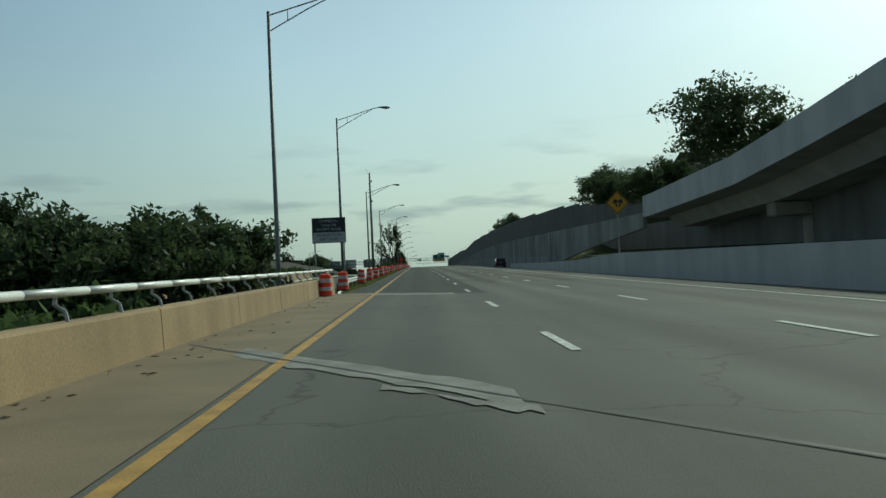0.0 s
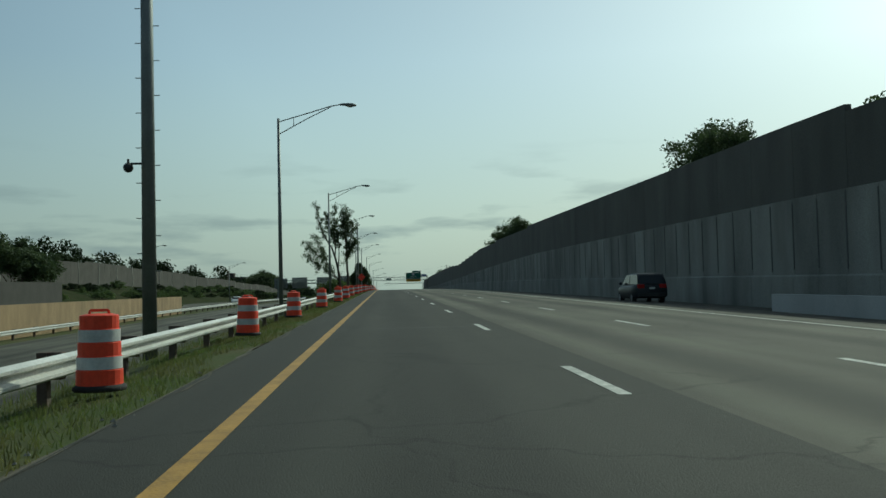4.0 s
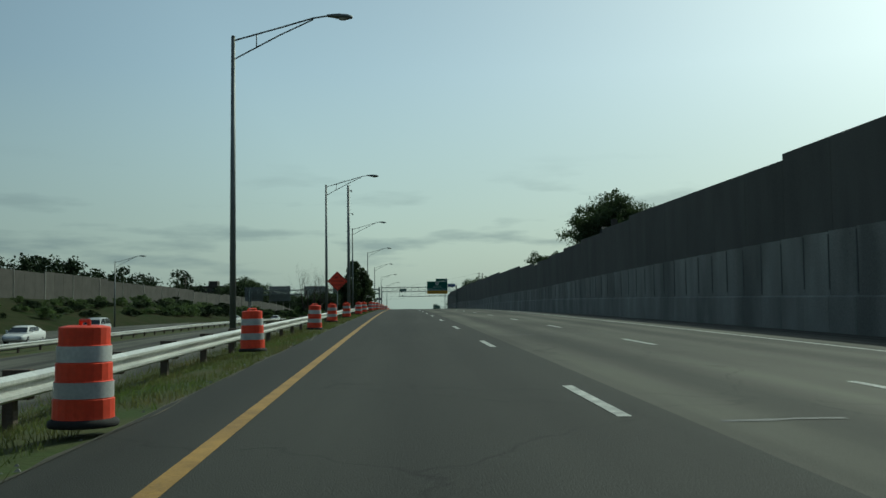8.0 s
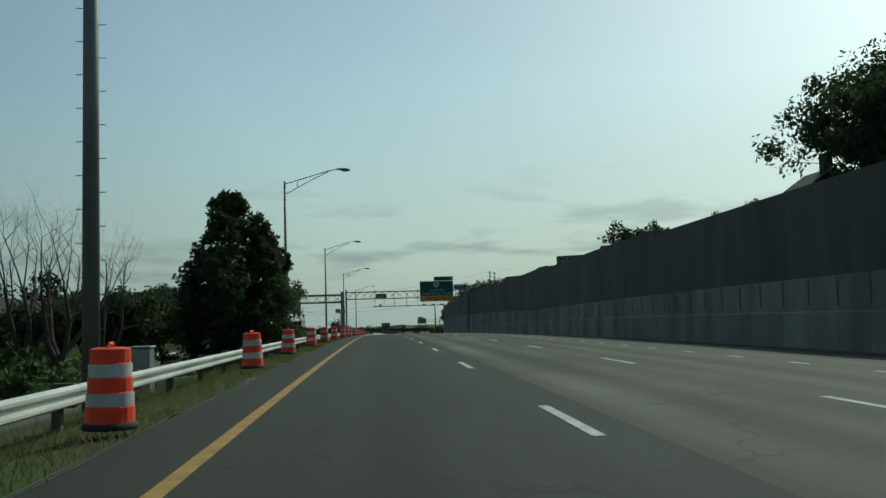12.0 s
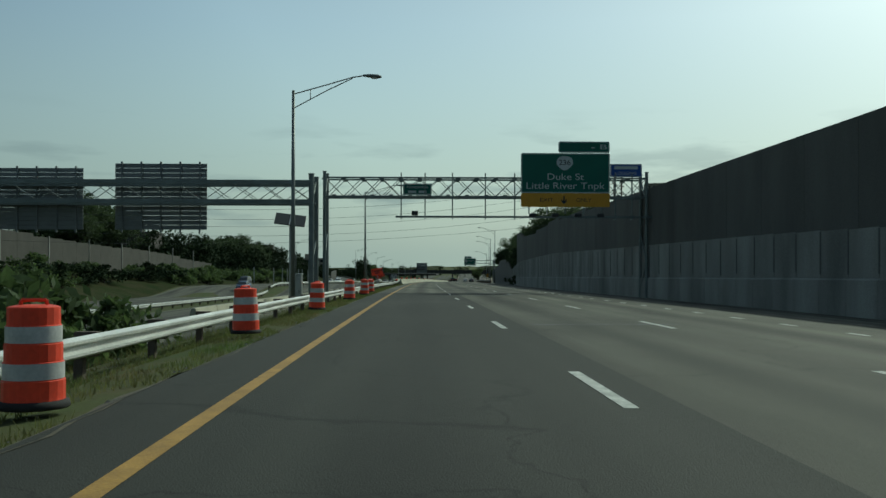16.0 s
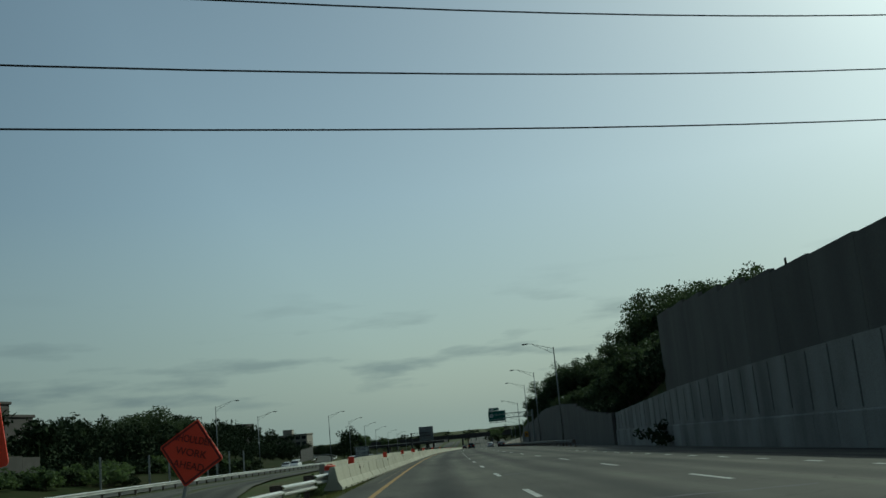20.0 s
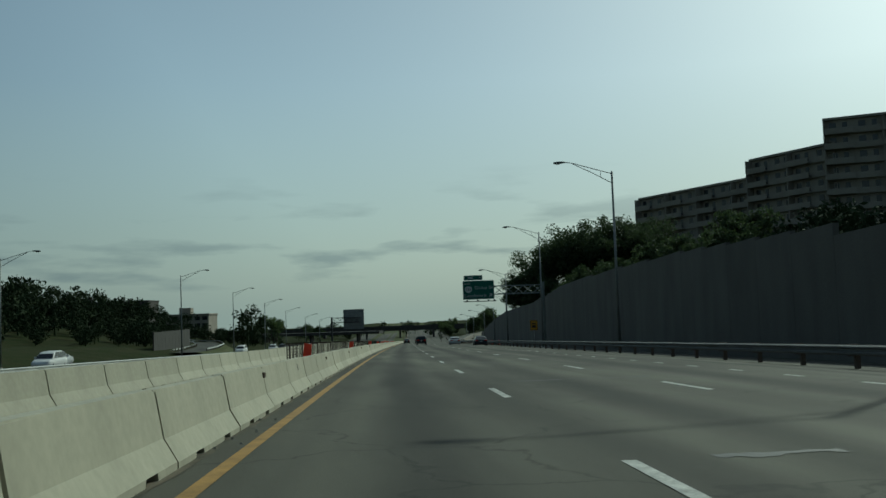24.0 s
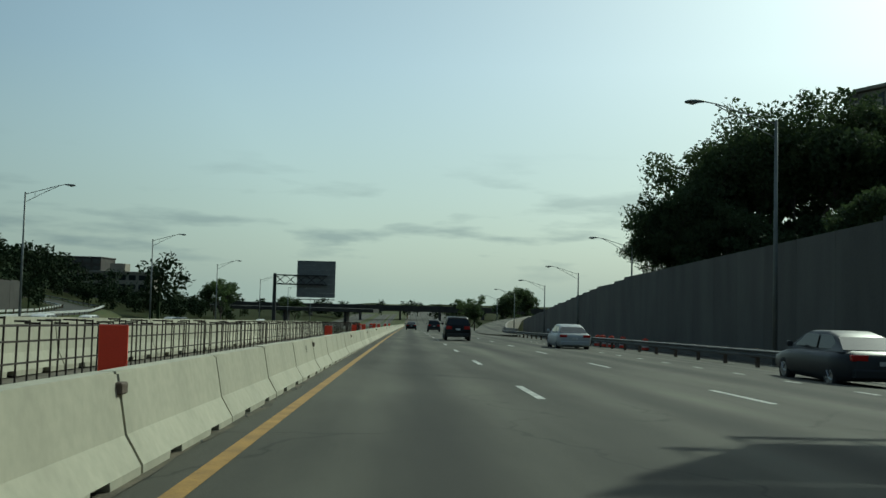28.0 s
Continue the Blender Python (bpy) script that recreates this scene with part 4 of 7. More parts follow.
# ---- truss ----
def truss(root, x0, x1, y0, y1, z0, z1, bay=1.35, r=0.06, mat=None, deep=True):
    """A box truss along x, each chord and each brace a part."""
    mat = mat or TRUSS
    n = max(2, round((x1 - x0) / bay))
    for y in ((y0, y1) if deep else (y0,)):
        for z in (z0, z1):
            bm = bmesh.new()
            box(bm, x0, x1, y - r, y + r, z - r, z + r)
            part("chord", mesh_of(bm, "chord", mat), root)
        bm = bmesh.new()
        for i in range(n):
            a, b = x0 + (x1 - x0) * i / n, x0 + (x1 - x0) * (i + 1) / n
            tube(bm, (a, y, z0), (b, y, z1), .028, .028, 5)
            tube(bm, (a, y, z1), (b, y, z0), .028, .028, 5)
            box(bm, (a + b) / 2 - .14, (a + b) / 2 + .14, y - .012, y + .012, z0 + .02, z0 + .15)
            box(bm, a - .18, a + .18, y - .012, y + .012, z1 - .16, z1 - .02)
        part("lattice", mesh_of(bm, "lattice", mat), root)
    if deep:
        bm = bmesh.new()
        for i in range(n + 1):
            a = x0 + (x1 - x0) * i / n
            for z in (z0, z1):
                tube(bm, (a, y0, z), (a, y1, z), .03, .03, 5)
        part("cross_braces", mesh_of(bm, "cross_braces", mat), root)


def tower(root, x, ys, z0, z1, r=0.16, mat=None):
    mat = mat or TRUSS
    for y in ys:
        bm = bmesh.new()
        tube(bm, (x, y, z0), (x, y, z1), r, r, 12)
        tube(bm, (x, y, z1), (x, y, z1 + .06), r + .03, r + .03, 12)
        part("post", mesh_of(bm, "post", mat, False), root)
    bm = bmesh.new()
    n = 4
    for i in range(n):
        a, b = z0 + .6 + (z1 - z0 - .8) * i / n, z0 + .6 + (z1 - z0 - .8) * (i + 1) / n
        y0, y1 = (ys[0], ys[1]) if i % 2 else (ys[1], ys[0])
        tube(bm, (x, y0, a), (x, y1, b), .05, .05, 6)
    part("tower_brace", mesh_of(bm, "tower_brace", mat), root)
    for y in ys:
        bm = bmesh.new()
        box(bm, x - .4, x + .4, y - .4, y + .4, z0 - .9, z0 + .08, bevel=.03)
        part("footing", mesh_of(bm, "footing", CONCRETE), root)


TRUSS = material("galvanised_truss", (0.2, 0.225, 0.215), 0.5, metal=0.5, vary=0.25, scale=1.0, grain=14, bump=0.05)
SIGNBACK = material("sign_back_aluminium", (0.19, 0.2, 0.2), 0.55, metal=0.4, vary=0.2, scale=0.8, grain=10, bump=0.03, streak=(1, 1, 5))

# ---- main gantry over the lanes ----
gan = thing("sign_gantry", stand(511.5, 0, 0), "galvanised truss sign gantry spanning the lanes", "sign gantry")
truss(gan, -6.6, 16.6, 0, 1.9, 6.85, 8.2)
tower(gan, -6.6, (0, 1.9), -0.5, 8.6, r=.12)
tower(gan, 16.6, (0, 1.9), -0.55, 8.6, r=.12)
bm = bmesh.new()
box(bm, -1.5, 16.9, -.75, -.6, 5.3, 5.44)
part("catwalk_beam", mesh_of(bm, "catwalk_beam", TRUSS), gan)
for x in (-1.1, .6, 2.55, 4.9, 7.0, 14.2, 15.4):
    bm = bmesh.new()
    box(bm, x - .04, x + .04, -.62, -.54, 5.2, 8.5)
    tube(bm, (x, -.9, 5.22), (x, 0, 5.22), .03, .03, 5)
    part("hanger", mesh_of(bm, "hanger", TRUSS), gan)
bm = bmesh.new()
box(bm, -.35, .1, -.85, -.55, 5.46, 5.78, bevel=.03)
part("luminaire", mesh_of(bm, "luminaire", DARK), gan)
for x in (8.2, 9.8, 11.4, 13.0):
    bm = bmesh.new()
    box(bm, x - .25, x + .25, -1.5, -1.2, 5.35, 5.6, bevel=.04)
    tube(bm, (x, -1.3, 5.4), (x, -.7, 5.4), .025, .025, 5)
    part("sign_light", mesh_of(bm, "sign_light", DARK), gan)

sg = thing("exit_sign", stand(511.5, 10.6, 8.0) @ Matrix.Translation((0, -.75, 0)), "large green overhead exit sign with a yellow exit-only strip", "road sign")
m_ = part("panel", board(6.35, 2.85, GREEN, LETTER), sg, Matrix.Translation((0, 0, .5)))
part("exit_only_strip", board(6.35, .98, AMBER, None, round_=.1), sg, Matrix.Translation((0, -.003, -1.42)))
part("shield", shield(.56), sg, Matrix.Translation((-.05, -.03, 1.26)))
say(sg, "shield_number", "236", .52, BLACKP, .82, -.05, -.04, 1.24)
say(sg, "destination", "Duke St", .66, LETTER, 2.6, 0, -.03, .22)
say(sg, "destination", "Little River Tnpk", .66, LETTER, 5.6, 0, -.03, -.42)
say(sg, "legend", "EXIT", .36, BLACKP, .95, -1.35, -.03, -1.42)
say(sg, "legend", "ONLY", .36, BLACKP, 1.1, 1.3, -.03, -1.42)
part("arrow", arrow(.6, BLACKP, 180), sg, Matrix.Translation((-.1, -.03, -1.42)))
part("exit_tab", board(3.65, .8, GREEN, LETTER), sg, Matrix.Translation((1.33, 0, 2.36)))
bars(sg, -.02, [(-.2, .85, 2.36, .32), (1.3, 1.75, 2.36, .32)], GREEN)
say(sg, "exit_letter", "- B", .5, LETTER, 1.1, 2.4, -.03, 2.36)
for x in (-2.6, -1.3, 0, 1.3, 2.6):
    bm = bmesh.new()
    box(bm, x - .04, x + .04, .02, .1, -2.4, 1.9)
    part("bracket", mesh_of(bm, "bracket", TRUSS), sg)
sg = thing("distance_sign", stand(511.5, .05, 7.36) @ Matrix.Translation((0, -.2, 0)), "small green sign hung on the gantry truss", "road sign")
part("panel", board(2.05, .82, GREEN, LETTER, round_=.08), sg)
say(sg, "legend", "Alexandria", .3, LETTER, 1.6, 0, -.03, .16)
bars(sg, -.02, [(-.65, -.1, -.18, .16), (.1, .65, -.18, .16)], LETTER)
sg = thing("services_sign", stand(511.5, 15.05, 8.75) @ Matrix.Translation((0, -.2, 0)), "blue services sign on the gantry", "road sign")
part("panel", board(2.3, .95, BLUE, LETTER, round_=.06), sg)
bars(sg, -.02, [(-.85, .85, .2, .22)], LETTER)
say(sg, "legend", "LODGING", .3, LETTER, 1.5, 0, -.03, -.2)

# ---- gantry over the reversible lanes, seen from behind ----
gan = thing("sign_gantry", stand(509.5, 0, 0), "grey truss gantry over the reversible lanes, signs seen from behind", "sign gantry")
truss(gan, -47, -7.3, 0, 2.6, 6.3, 7.65, bay=1.9, r=.15)
tower(gan, -7.3, (0, 2.8), -1.2, 8.2, r=.19)
tower(gan, -47, (0, 2.8), -2.0, 8.2, r=.19)
for x0, x1, top in ((-21.8, -15.2, 9.2), (-30.7, -24.1, 8.85), (-41.3, -34.8, 8.95), (-48.8, -43.2, 8.65)):
    sg = thing("overhead_sign", stand(509.5, (x0 + x1) / 2, 0) @ Matrix.Translation((0, 2.95, 0)), "large overhead sign seen from its ribbed aluminium back", "road sign", "signs facing away on the gantry")
    hw = (x1 - x0) / 2
    n = 14
    for i in range(n):
        bm = bmesh.new()
        z = 4.4 + (top - 4.4) * i / n
        box(bm, -hw, hw, 0, .05, z + .01, z + (top - 4.4) / n - .01)
        part("plank", mesh_of(bm, "plank", SIGNBACK), sg)
    for k in range(5):
        x = -hw + .5 + (2 * hw - 1) * k / 4
        bm = bmesh.new()
        box(bm, x - .06, x + .06, -.14, .0, 4.2, top + .12)
        part("stiffener", mesh_of(bm, "stiffener", SIGNBACK), sg)

# ---- cantilever sign at the exit ----
gan = thing("sign_cantilever", stand(786.5, 0, 0), "galvanised cantilever holding the exit sign", "sign gantry")
truss(gan, 8.9, 19.3, 0, .9, 6.7, 7.8, bay=1.3, r=.06)
tower(gan, 19.3, (0, .9), -.6, 8.1, r=.2)
bm = bmesh.new()
box(bm, 8.5, 12.9, -1.0, -.8, 5.75, 5.85)
for x in (9.0, 10.4, 11.8, 12.6):
    box(bm, x - .12, x + .12, -1.5, -1.1, 5.8, 5.98)
    tube(bm, (x, -1.0, 5.8), (x, 0, 6.7), .03, .03, 5)
part("light_rail", mesh_of(bm, "light_rail", DARK), gan)
sg = thing("exit_sign", stand(786.5, 10.62, 7.33) @ Matrix.Translation((0, -.25, 0)), "green exit sign with a route shield and an arrow", "road sign")
part("panel", board(4.2, 2.5, GREEN, LETTER), sg)
say(sg, "legend", "EAST", .34, LETTER, .85, -1.45, -.03, .86)
part("shield", shield(.48), sg, Matrix.Translation((-1.35, -.03, .12)))
say(sg, "shield_number", "236", .45, BLACKP, .72, -1.35, -.04, .1)
say(sg, "destination", "Duke St", .6, LETTER, 2.45, .72, -.03, .28)
say(sg, "destination", "Landmark", .6, LETTER, 2.95, -.42, -.03, -.76)
part("arrow", arrow(.62, LETTER, -48), sg, Matrix.Translation((1.6, -.03, -.72)))
part("exit_tab", board(2.5, .66, GREEN, LETTER), sg, Matrix.Translation((-.68, 0, 1.64)))
bars(sg, -.02, [(-1.4, -.75, 1.64, .24)], LETTER)
say(sg, "exit_letter", "A", .42, LETTER, .32, .2, -.03, 1.64)

# ---- sign seen from behind on the left ----
gan = thing("sign_cantilever", stand(895, 0, 0), "dark cantilever sign post in the median", "sign gantry")
truss(gan, -17.9, -11, 0, .7, 5.9, 7.1, bay=1.3, r=.07, mat=DARK)
bm = bmesh.new()
tube(bm, (-17.9, .3, -.6), (-17.9, .3, 7.3), .28, .22, 12)
part("post", mesh_of(bm, "post", DARK), gan)
sg = thing("overhead_sign", stand(895, -12.5, 6.65) @ Matrix.Translation((0, .9, 0)), "grey aluminium back of an overhead sign", "road sign")
for i in range(8):
    bm = bmesh.new()
    box(bm, -2.55, 2.55, 0, .05, -2.45 + 4.9 * i / 8 + .002, -2.45 + 4.9 * (i + 1) / 8 - .002)
    part("plank", mesh_of(bm, "plank", SIGNBACK), sg)
bm = bmesh.new()
box(bm, -2.5, 2.6, -.9, -.8, -2.75, -2.65)
part("light_rail", mesh_of(bm, "light_rail", DARK), sg)

# ---- two-part regulatory sign on the verge ----
sg = thing("lane_sign", stand(74, -6.7, 0), "black and white lane restriction sign on two posts", "road sign")
part("frame", board(2.66, 2.0, DARK, None, round_=.03), sg, Matrix.Translation((0, 0, 4.03)))
part("upper_panel", board(2.5, 1.05, BLACKP, None, round_=.02), sg, Matrix.Translation((0, -.02, 4.43)))
part("lower_panel", board(2.5, .8, SHEETING, None, round_=.02), sg, Matrix.Translation((0, -.02, 3.48)))
for txt, z, wd, mt in (("COMMERCIAL", 4.75, 1.5, LETTER), ("VEHICLES", 4.43, 1.15, LETTER), ("EXCEPT BUSES", 4.11, 1.9, LETTER), ("PROHIBITED IN", 3.64, 1.85, BLACKP), ("LEFT LANE", 3.32, 1.4, BLACKP)):
    say(sg, "legend", txt, .27, mt, wd, 0, -.045, z)
for x in (-1.15, 1.15):
    bm = bmesh.new()
    box(bm, x - .05, x + .05, .02, .12, -.9, 4.9)
    part("post", mesh_of(bm, "post", GALV), sg)


# ---- orange work signs ----
def diamond(s, u, w, half, lines_, turn=0.0, lean=0.0, foot=None, label="orange diamond roadwork sign on a steel post"):
    sg = thing("work_sign", stand(s, u, w, turn) @ Matrix.Rotation(radians(lean), 4, "Y"), label, "road sign", "orange work signs")
    part("panel", board(half * 1.4142, half * 1.4142, SIGNORANGE, DARK_RED_INK, round_=.06), sg, Matrix.Rotation(radians(45), 4, "Y"))
    for i, t_ in enumerate(lines_):
        part("legend", words(t_, half * .3, DARK_RED_INK, half * (.62 + .085 * len(t_) * (1 if i == 1 else .8))), sg, Matrix.Translation((0, -.03, half * .38 * (1 - i))) @ UPRIGHT)
    f = foot if foot is not None else w - ground_w(s, u)
    bm = bmesh.new()
    box(bm, -.04, .04, .03, .09, -f, half * .5)
    part("post", mesh_of(bm, "post", GALV), sg)
    return sg


diamond(297, -4.95, 2.62, .80, ["LEFT", "SHOULDER", "CLOSED"])
diamond(578.7, -6.14, 1.52, .88, ["SHOULDER", "WORK", "AHEAD"], lean=14, turn=-8)
sg = thing("work_sign", stand(565.2, -5.65, 1.72, 12) @ Matrix.Rotation(radians(-8), 4, "Y"), "orange rectangular roadwork sign leaning on its post", "road sign", "orange work signs")
part("panel", board(1.45, .92, SIGNORANGE, None, round_=.06), sg)
for x in (-.58, .58):
    part("arrow", arrow(.3, BLACKP, 0), sg, Matrix.Translation((x, -.03, .15)))
bars(sg, -.02, [(-.38, .38, .12, .14), (-.3, .3, -.14, .14)], BLACKP)
bm = bmesh.new()
box(bm, -.04, .04, .03, .09, -3.0, .4)
part("post", mesh_of(bm, "post", GALV), sg)

# ---- masts, cabinet, solar panel ----
def mast(s, u, top, r, label, cams):
    m = thing("mast", stand(s, u, ground_w(s, u)), label, "mast")
    H = top - ground_w(s, u)
    bm = bmesh.new()
    tube(bm, (0, 0, -.2), (0, 0, H), r, r * .72, 12)
    part("pole", mesh_of(bm, "pole", POLE, True), m)
    bm = bmesh.new()
    for i in range(int(H / .45)):
        x = r * .95 if i % 2 else -r * .95
        tube(bm, (x * .7, 0, 1.8 + .45 * i) if 1.8 + .45 * i < H else (x * .7, 0, H), (x * 1.7, 0, min(H, 1.8 + .45 * i)), .012, .012, 4)
    part("step_bolts", mesh_of(bm, "step_bolts", POLE), m)
    for z, x in cams:
        bm = bmesh.new()
        tube(bm, (0, 0, z), (x, 0, z), .03, .03, 6)
        tube(bm, (x, 0, z), (x, 0, z + .12), .03, .03, 6)
        bmesh.ops.create_uvsphere(bm, u_segments=10, v_segments=6, radius=.13, matrix=Matrix.Translation((x, 0, z - .1)))
        part("camera_housing", mesh_of(bm, "camera_housing", DARK), m)
    bm = bmesh.new()
    tube(bm, (0, 0, H), (.0, 0, H + .5), .02, .02, 5)
    tube(bm, (-.3, 0, H + .1), (-.55, 0, H + .75), .01, .01, 4)
    part("antenna", mesh_of(bm, "antenna", DARK), m)
    return m


mast(134.5, -6.2, 14.3, .19, "dark steel utility mast with small fittings", [(13.9, .22), (5.0, -.5), (11.0, .2)])
mast(358.5, -7.45, 18.2, .24, "tall dark camera mast with step bolts", [(18.6, .45), (15.2, .6)])


def cabinet(s, u, h=1.5):
    c = thing("utility_cabinet", stand(s, u, ground_w(s, u)), "grey steel roadside utility cabinet", "cabinet")
    bm = bmesh.new()
    box(bm, -.3, .3, -.3, .3, -.1, h, bevel=.02)
    part("body", mesh_of(bm, "body", GALV), c)
    bm = bmesh.new()
    box(bm, -.34, .34, -.34, .34, h, h + .06, bevel=.015)
    part("lid", mesh_of(bm, "lid", GALV), c)
    bm = bmesh.new()
    box(bm, -.25, .25, -.32, -.3, .15, h - .12, bevel=.006)
    d = part("door", mesh_of(bm, "door", GALV), c)
    bm = bmesh.new()
    box(bm, .16, .2, -.345, -.32, h * .5, h * .5 + .14)
    part("handle", mesh_of(bm, "handle", DARK), d)


cabinet(496.3, -6.55, 2.0)
cabinet(361.5, -6.9, 1.45)
sp = thing("solar_panel", stand(497, -7.0, ground_w(497, -7.0)), "dark solar panel tilted on a steel post", "solar panel")
bm = bmesh.new()
tube(bm, (0, 0, -.1), (0, 0, 5.1), .07, .06, 10)
part("post", mesh_of(bm, "post", GALV), sp)
tilt = Matrix.Translation((0, 0, 5.25)) @ Matrix.Rotation(radians(35), 4, "X") @ Matrix.Rotation(radians(8), 4, "Y")
bm = bmesh.new()
box(bm, -.85, .85, -.55, .55, -.03, .03, bevel=.01)
part("panel", mesh_of(bm, "panel", BLACKP), sp, tilt)
bm = bmesh.new()
box(bm, -.03, .03, -.55, .55, -.06, .045)
part("frame_bar", mesh_of(bm, "frame_bar", GALV), sp, tilt)

# ---- utility poles and wires across the lanes ----
def utility_pole(s, u, base, top, turn):
    p = thing("utility_pole", stand(s, u, base, turn), "dark wooden utility pole with crossarms", "utility pole")
    H = top - base
    bm = bmesh.new()
    tube(bm, (0, 0, -.5), (0, 0, H), .17, .11, 10)
    part("pole", mesh_of(bm, "pole", WOOD, True), p)
    for z in (H - .4, H - 1.5, H - 2.6):
        bm = bmesh.new()
        box(bm, -1.2, 1.2, -.06, .06, z - .06, z + .06)
        a = part("crossarm", mesh_of(bm, "crossarm", WOOD), p)
        for x in (-1.1, -.5, .5, 1.1):
            bm = bmesh.new()
            tube(bm, (x, 0, z + .06), (x, 0, z + .22), .045, .03, 6)
            part("insulator", mesh_of(bm, "insulator", SHEETING), a)


utility_pole(582.3, 28.4, 5, 16.4, 63)
utility_pole(584, 29.8, 5, 16.2, 63)
utility_pole(533, -72, 2.6, 13.6, 63)
utility_pole(638, 32.8, 6, 15.0, 70)
# each wire: height over the lanes' middle, slope and sag
for w, slope, sag in ((11.0, .127, .0021), (9.7, .125, .0022), (8.72, .118, .0021), (7.5, .1075, .0018), (6.48, .092, .0013)):
    bm = bmesh.new()
    pts = []
    for i in range(49):
        u = -72 + 100.4 * i / 48
        pts.append(at(569.2 + .5 * u, u, w + slope * u + sag * u * u))
    rings = [[bm.verts.new(p + Vector((0, .016 * math.cos(a), .016 * math.sin(a)))) for a in (0, 1.257, 2.513, 3.77, 5.027)] for p in pts]
    for p, q in zip(rings, rings[1:]):
        for j in range(5):
            bm.faces.new([p[j], p[(j + 1) % 5], q[(j + 1) % 5], q[j]])
    tagged(part("overhead_wire", mesh_of(bm, "overhead_wire", DARK)), "black overhead utility wire sagging across the lanes", "wire", "overhead wires")

# ---- flyover ramp on the right ----
def fly_top(s):
    return float(np.interp(s, [-80, 0, 39, 49, 60, 82, 117, 134], [15.5, 11.8, 9.25, 8.2, 7.2, 6.3, 5.6, 5.2]))


sweep("ramp_bank", 10, 134, 4, lambda s: [(26.6, -1.2), (26.6, max(fly_top(s) - 2.5, 4.4)), (27.2, max(fly_top(s) - 2.5, 4.4)), (27.2, -1.2)], WEATHERED, label="weathered grey wall below the flyover ramp", category="wall")
sweep("flyover_ramp", -80, 84, 4, lambda s: [(21.05, fly_top(s)), (20.8, fly_top(s)), (20.8, fly_top(s) - 1.0), (20.8, fly_top(s) - 1.9), (23.05, fly_top(s) - 1.9), (24.05, fly_top(s) - 2.9), (30.05, fly_top(s) - 2.9), (31.05, fly_top(s) - 1.9), (33.05, fly_top(s) - 1.9), (33.05, fly_top(s)), (32.75, fly_top(s)), (32.65, fly_top(s) - .95), (21.25, fly_top(s) - .95)], FLY, label="grey concrete flyover ramp with solid parapets", category="bridge")
for s in (30, 62):
    pr = thing("bridge_pier", stand(s, 27, -1.2), "grey concrete flyover pier with a hammerhead cap", "pier", "flyover piers")
    H = fly_top(s) - 2.9 + 1.2
    bm = bmesh.new()
    lathe(bm, [(.75, 0), (.75, H - .9)], 18)
    part("column", mesh_of(bm, "column", CONCRETE, True), pr)
    bm = bmesh.new()
    box(bm, -3, 4, -.7, .7, H - 1.0, H - .02, bevel=.12)
    part("cap", mesh_of(bm, "cap", CONCRETE), pr)
sweep("ramp_barrier", -60, 146, 4, lambda s: [(14.0 + .012 * max(0, s - 80), -.5), (14.0 + .012 * max(0, s - 80), (hb := float(np.interp(s, [0, 64, 80, 110, 146], [1.3, 1.25, .8, .5, .35])))), (14.35 + .012 * max(0, s - 80), hb), (14.35 + .012 * max(0, s - 80), -.5)], FLY, label="grey concrete barrier beside the merging ramp", category="barrier")
sg = thing("merge_sign", stand(64, 14.15, 2.1), "yellow warning sign with arrows at the ramp", "road sign")
part("panel", board(1.15, 1.15, AMBER, BLACKP, round_=.06), sg, Matrix.Translation((0, 0, 2.6)) @ Matrix.Rotation(radians(45), 4, "Y"))
part("arrow", arrow(.6, BLACKP, 15), sg, Matrix.Translation((-.12, -.03, 2.6)))
part("arrow", arrow(.6, BLACKP, -15), sg, Matrix.Translation((.2, -.03, 2.6)))
bm = bmesh.new()
tube(bm, (0, .06, -.9), (0, .06, 2.2), .05, .05, 6)
part("post", mesh_of(bm, "post", GALV), sg)

# ---- right guardrail and small sign at the exit lane ----
# darker copy of the beam: the noise wall's shade is put into the steel
SHADED_BEAM = BEAM.copy()
SHADED_BEAM.materials[0] = material("shaded_rail_steel", (0.16, 0.165, 0.16), 0.75, metal=0.2, vary=0.4, scale=1.0, grain=20, bump=0.08, streak=(1, 0.4, 3))
guardrail(655, 905, 13.7, -1, "steel guardrail along the exit shoulder, darkened for the wall's shade", top=.72, wfun=lambda q: pavement_w(13.7), beam=SHADED_BEAM)
sg = thing("advisory_sign", stand(780, 17, pavement_w(17)), "yellow advisory speed sign on a post", "road sign")
part("panel", board(.95, 1.25, AMBER, BLACKP, round_=.06), sg, Matrix.Translation((0, 0, 2.75)))
bars(sg, -.02, [(-.3, .3, 2.95, .14), (-.25, .25, 2.6, .3)], BLACKP)
bm = bmesh.new()
box(bm, -.04, .04, .03, .09, -.2, 3.0)
part("post", mesh_of(bm, "post", GALV), sg)

# ---- exit ramp curving away and the far overpass ----
def exit_u(s):
    return 12 + 0.0016 * max(0, s - 880) ** 2 / 2


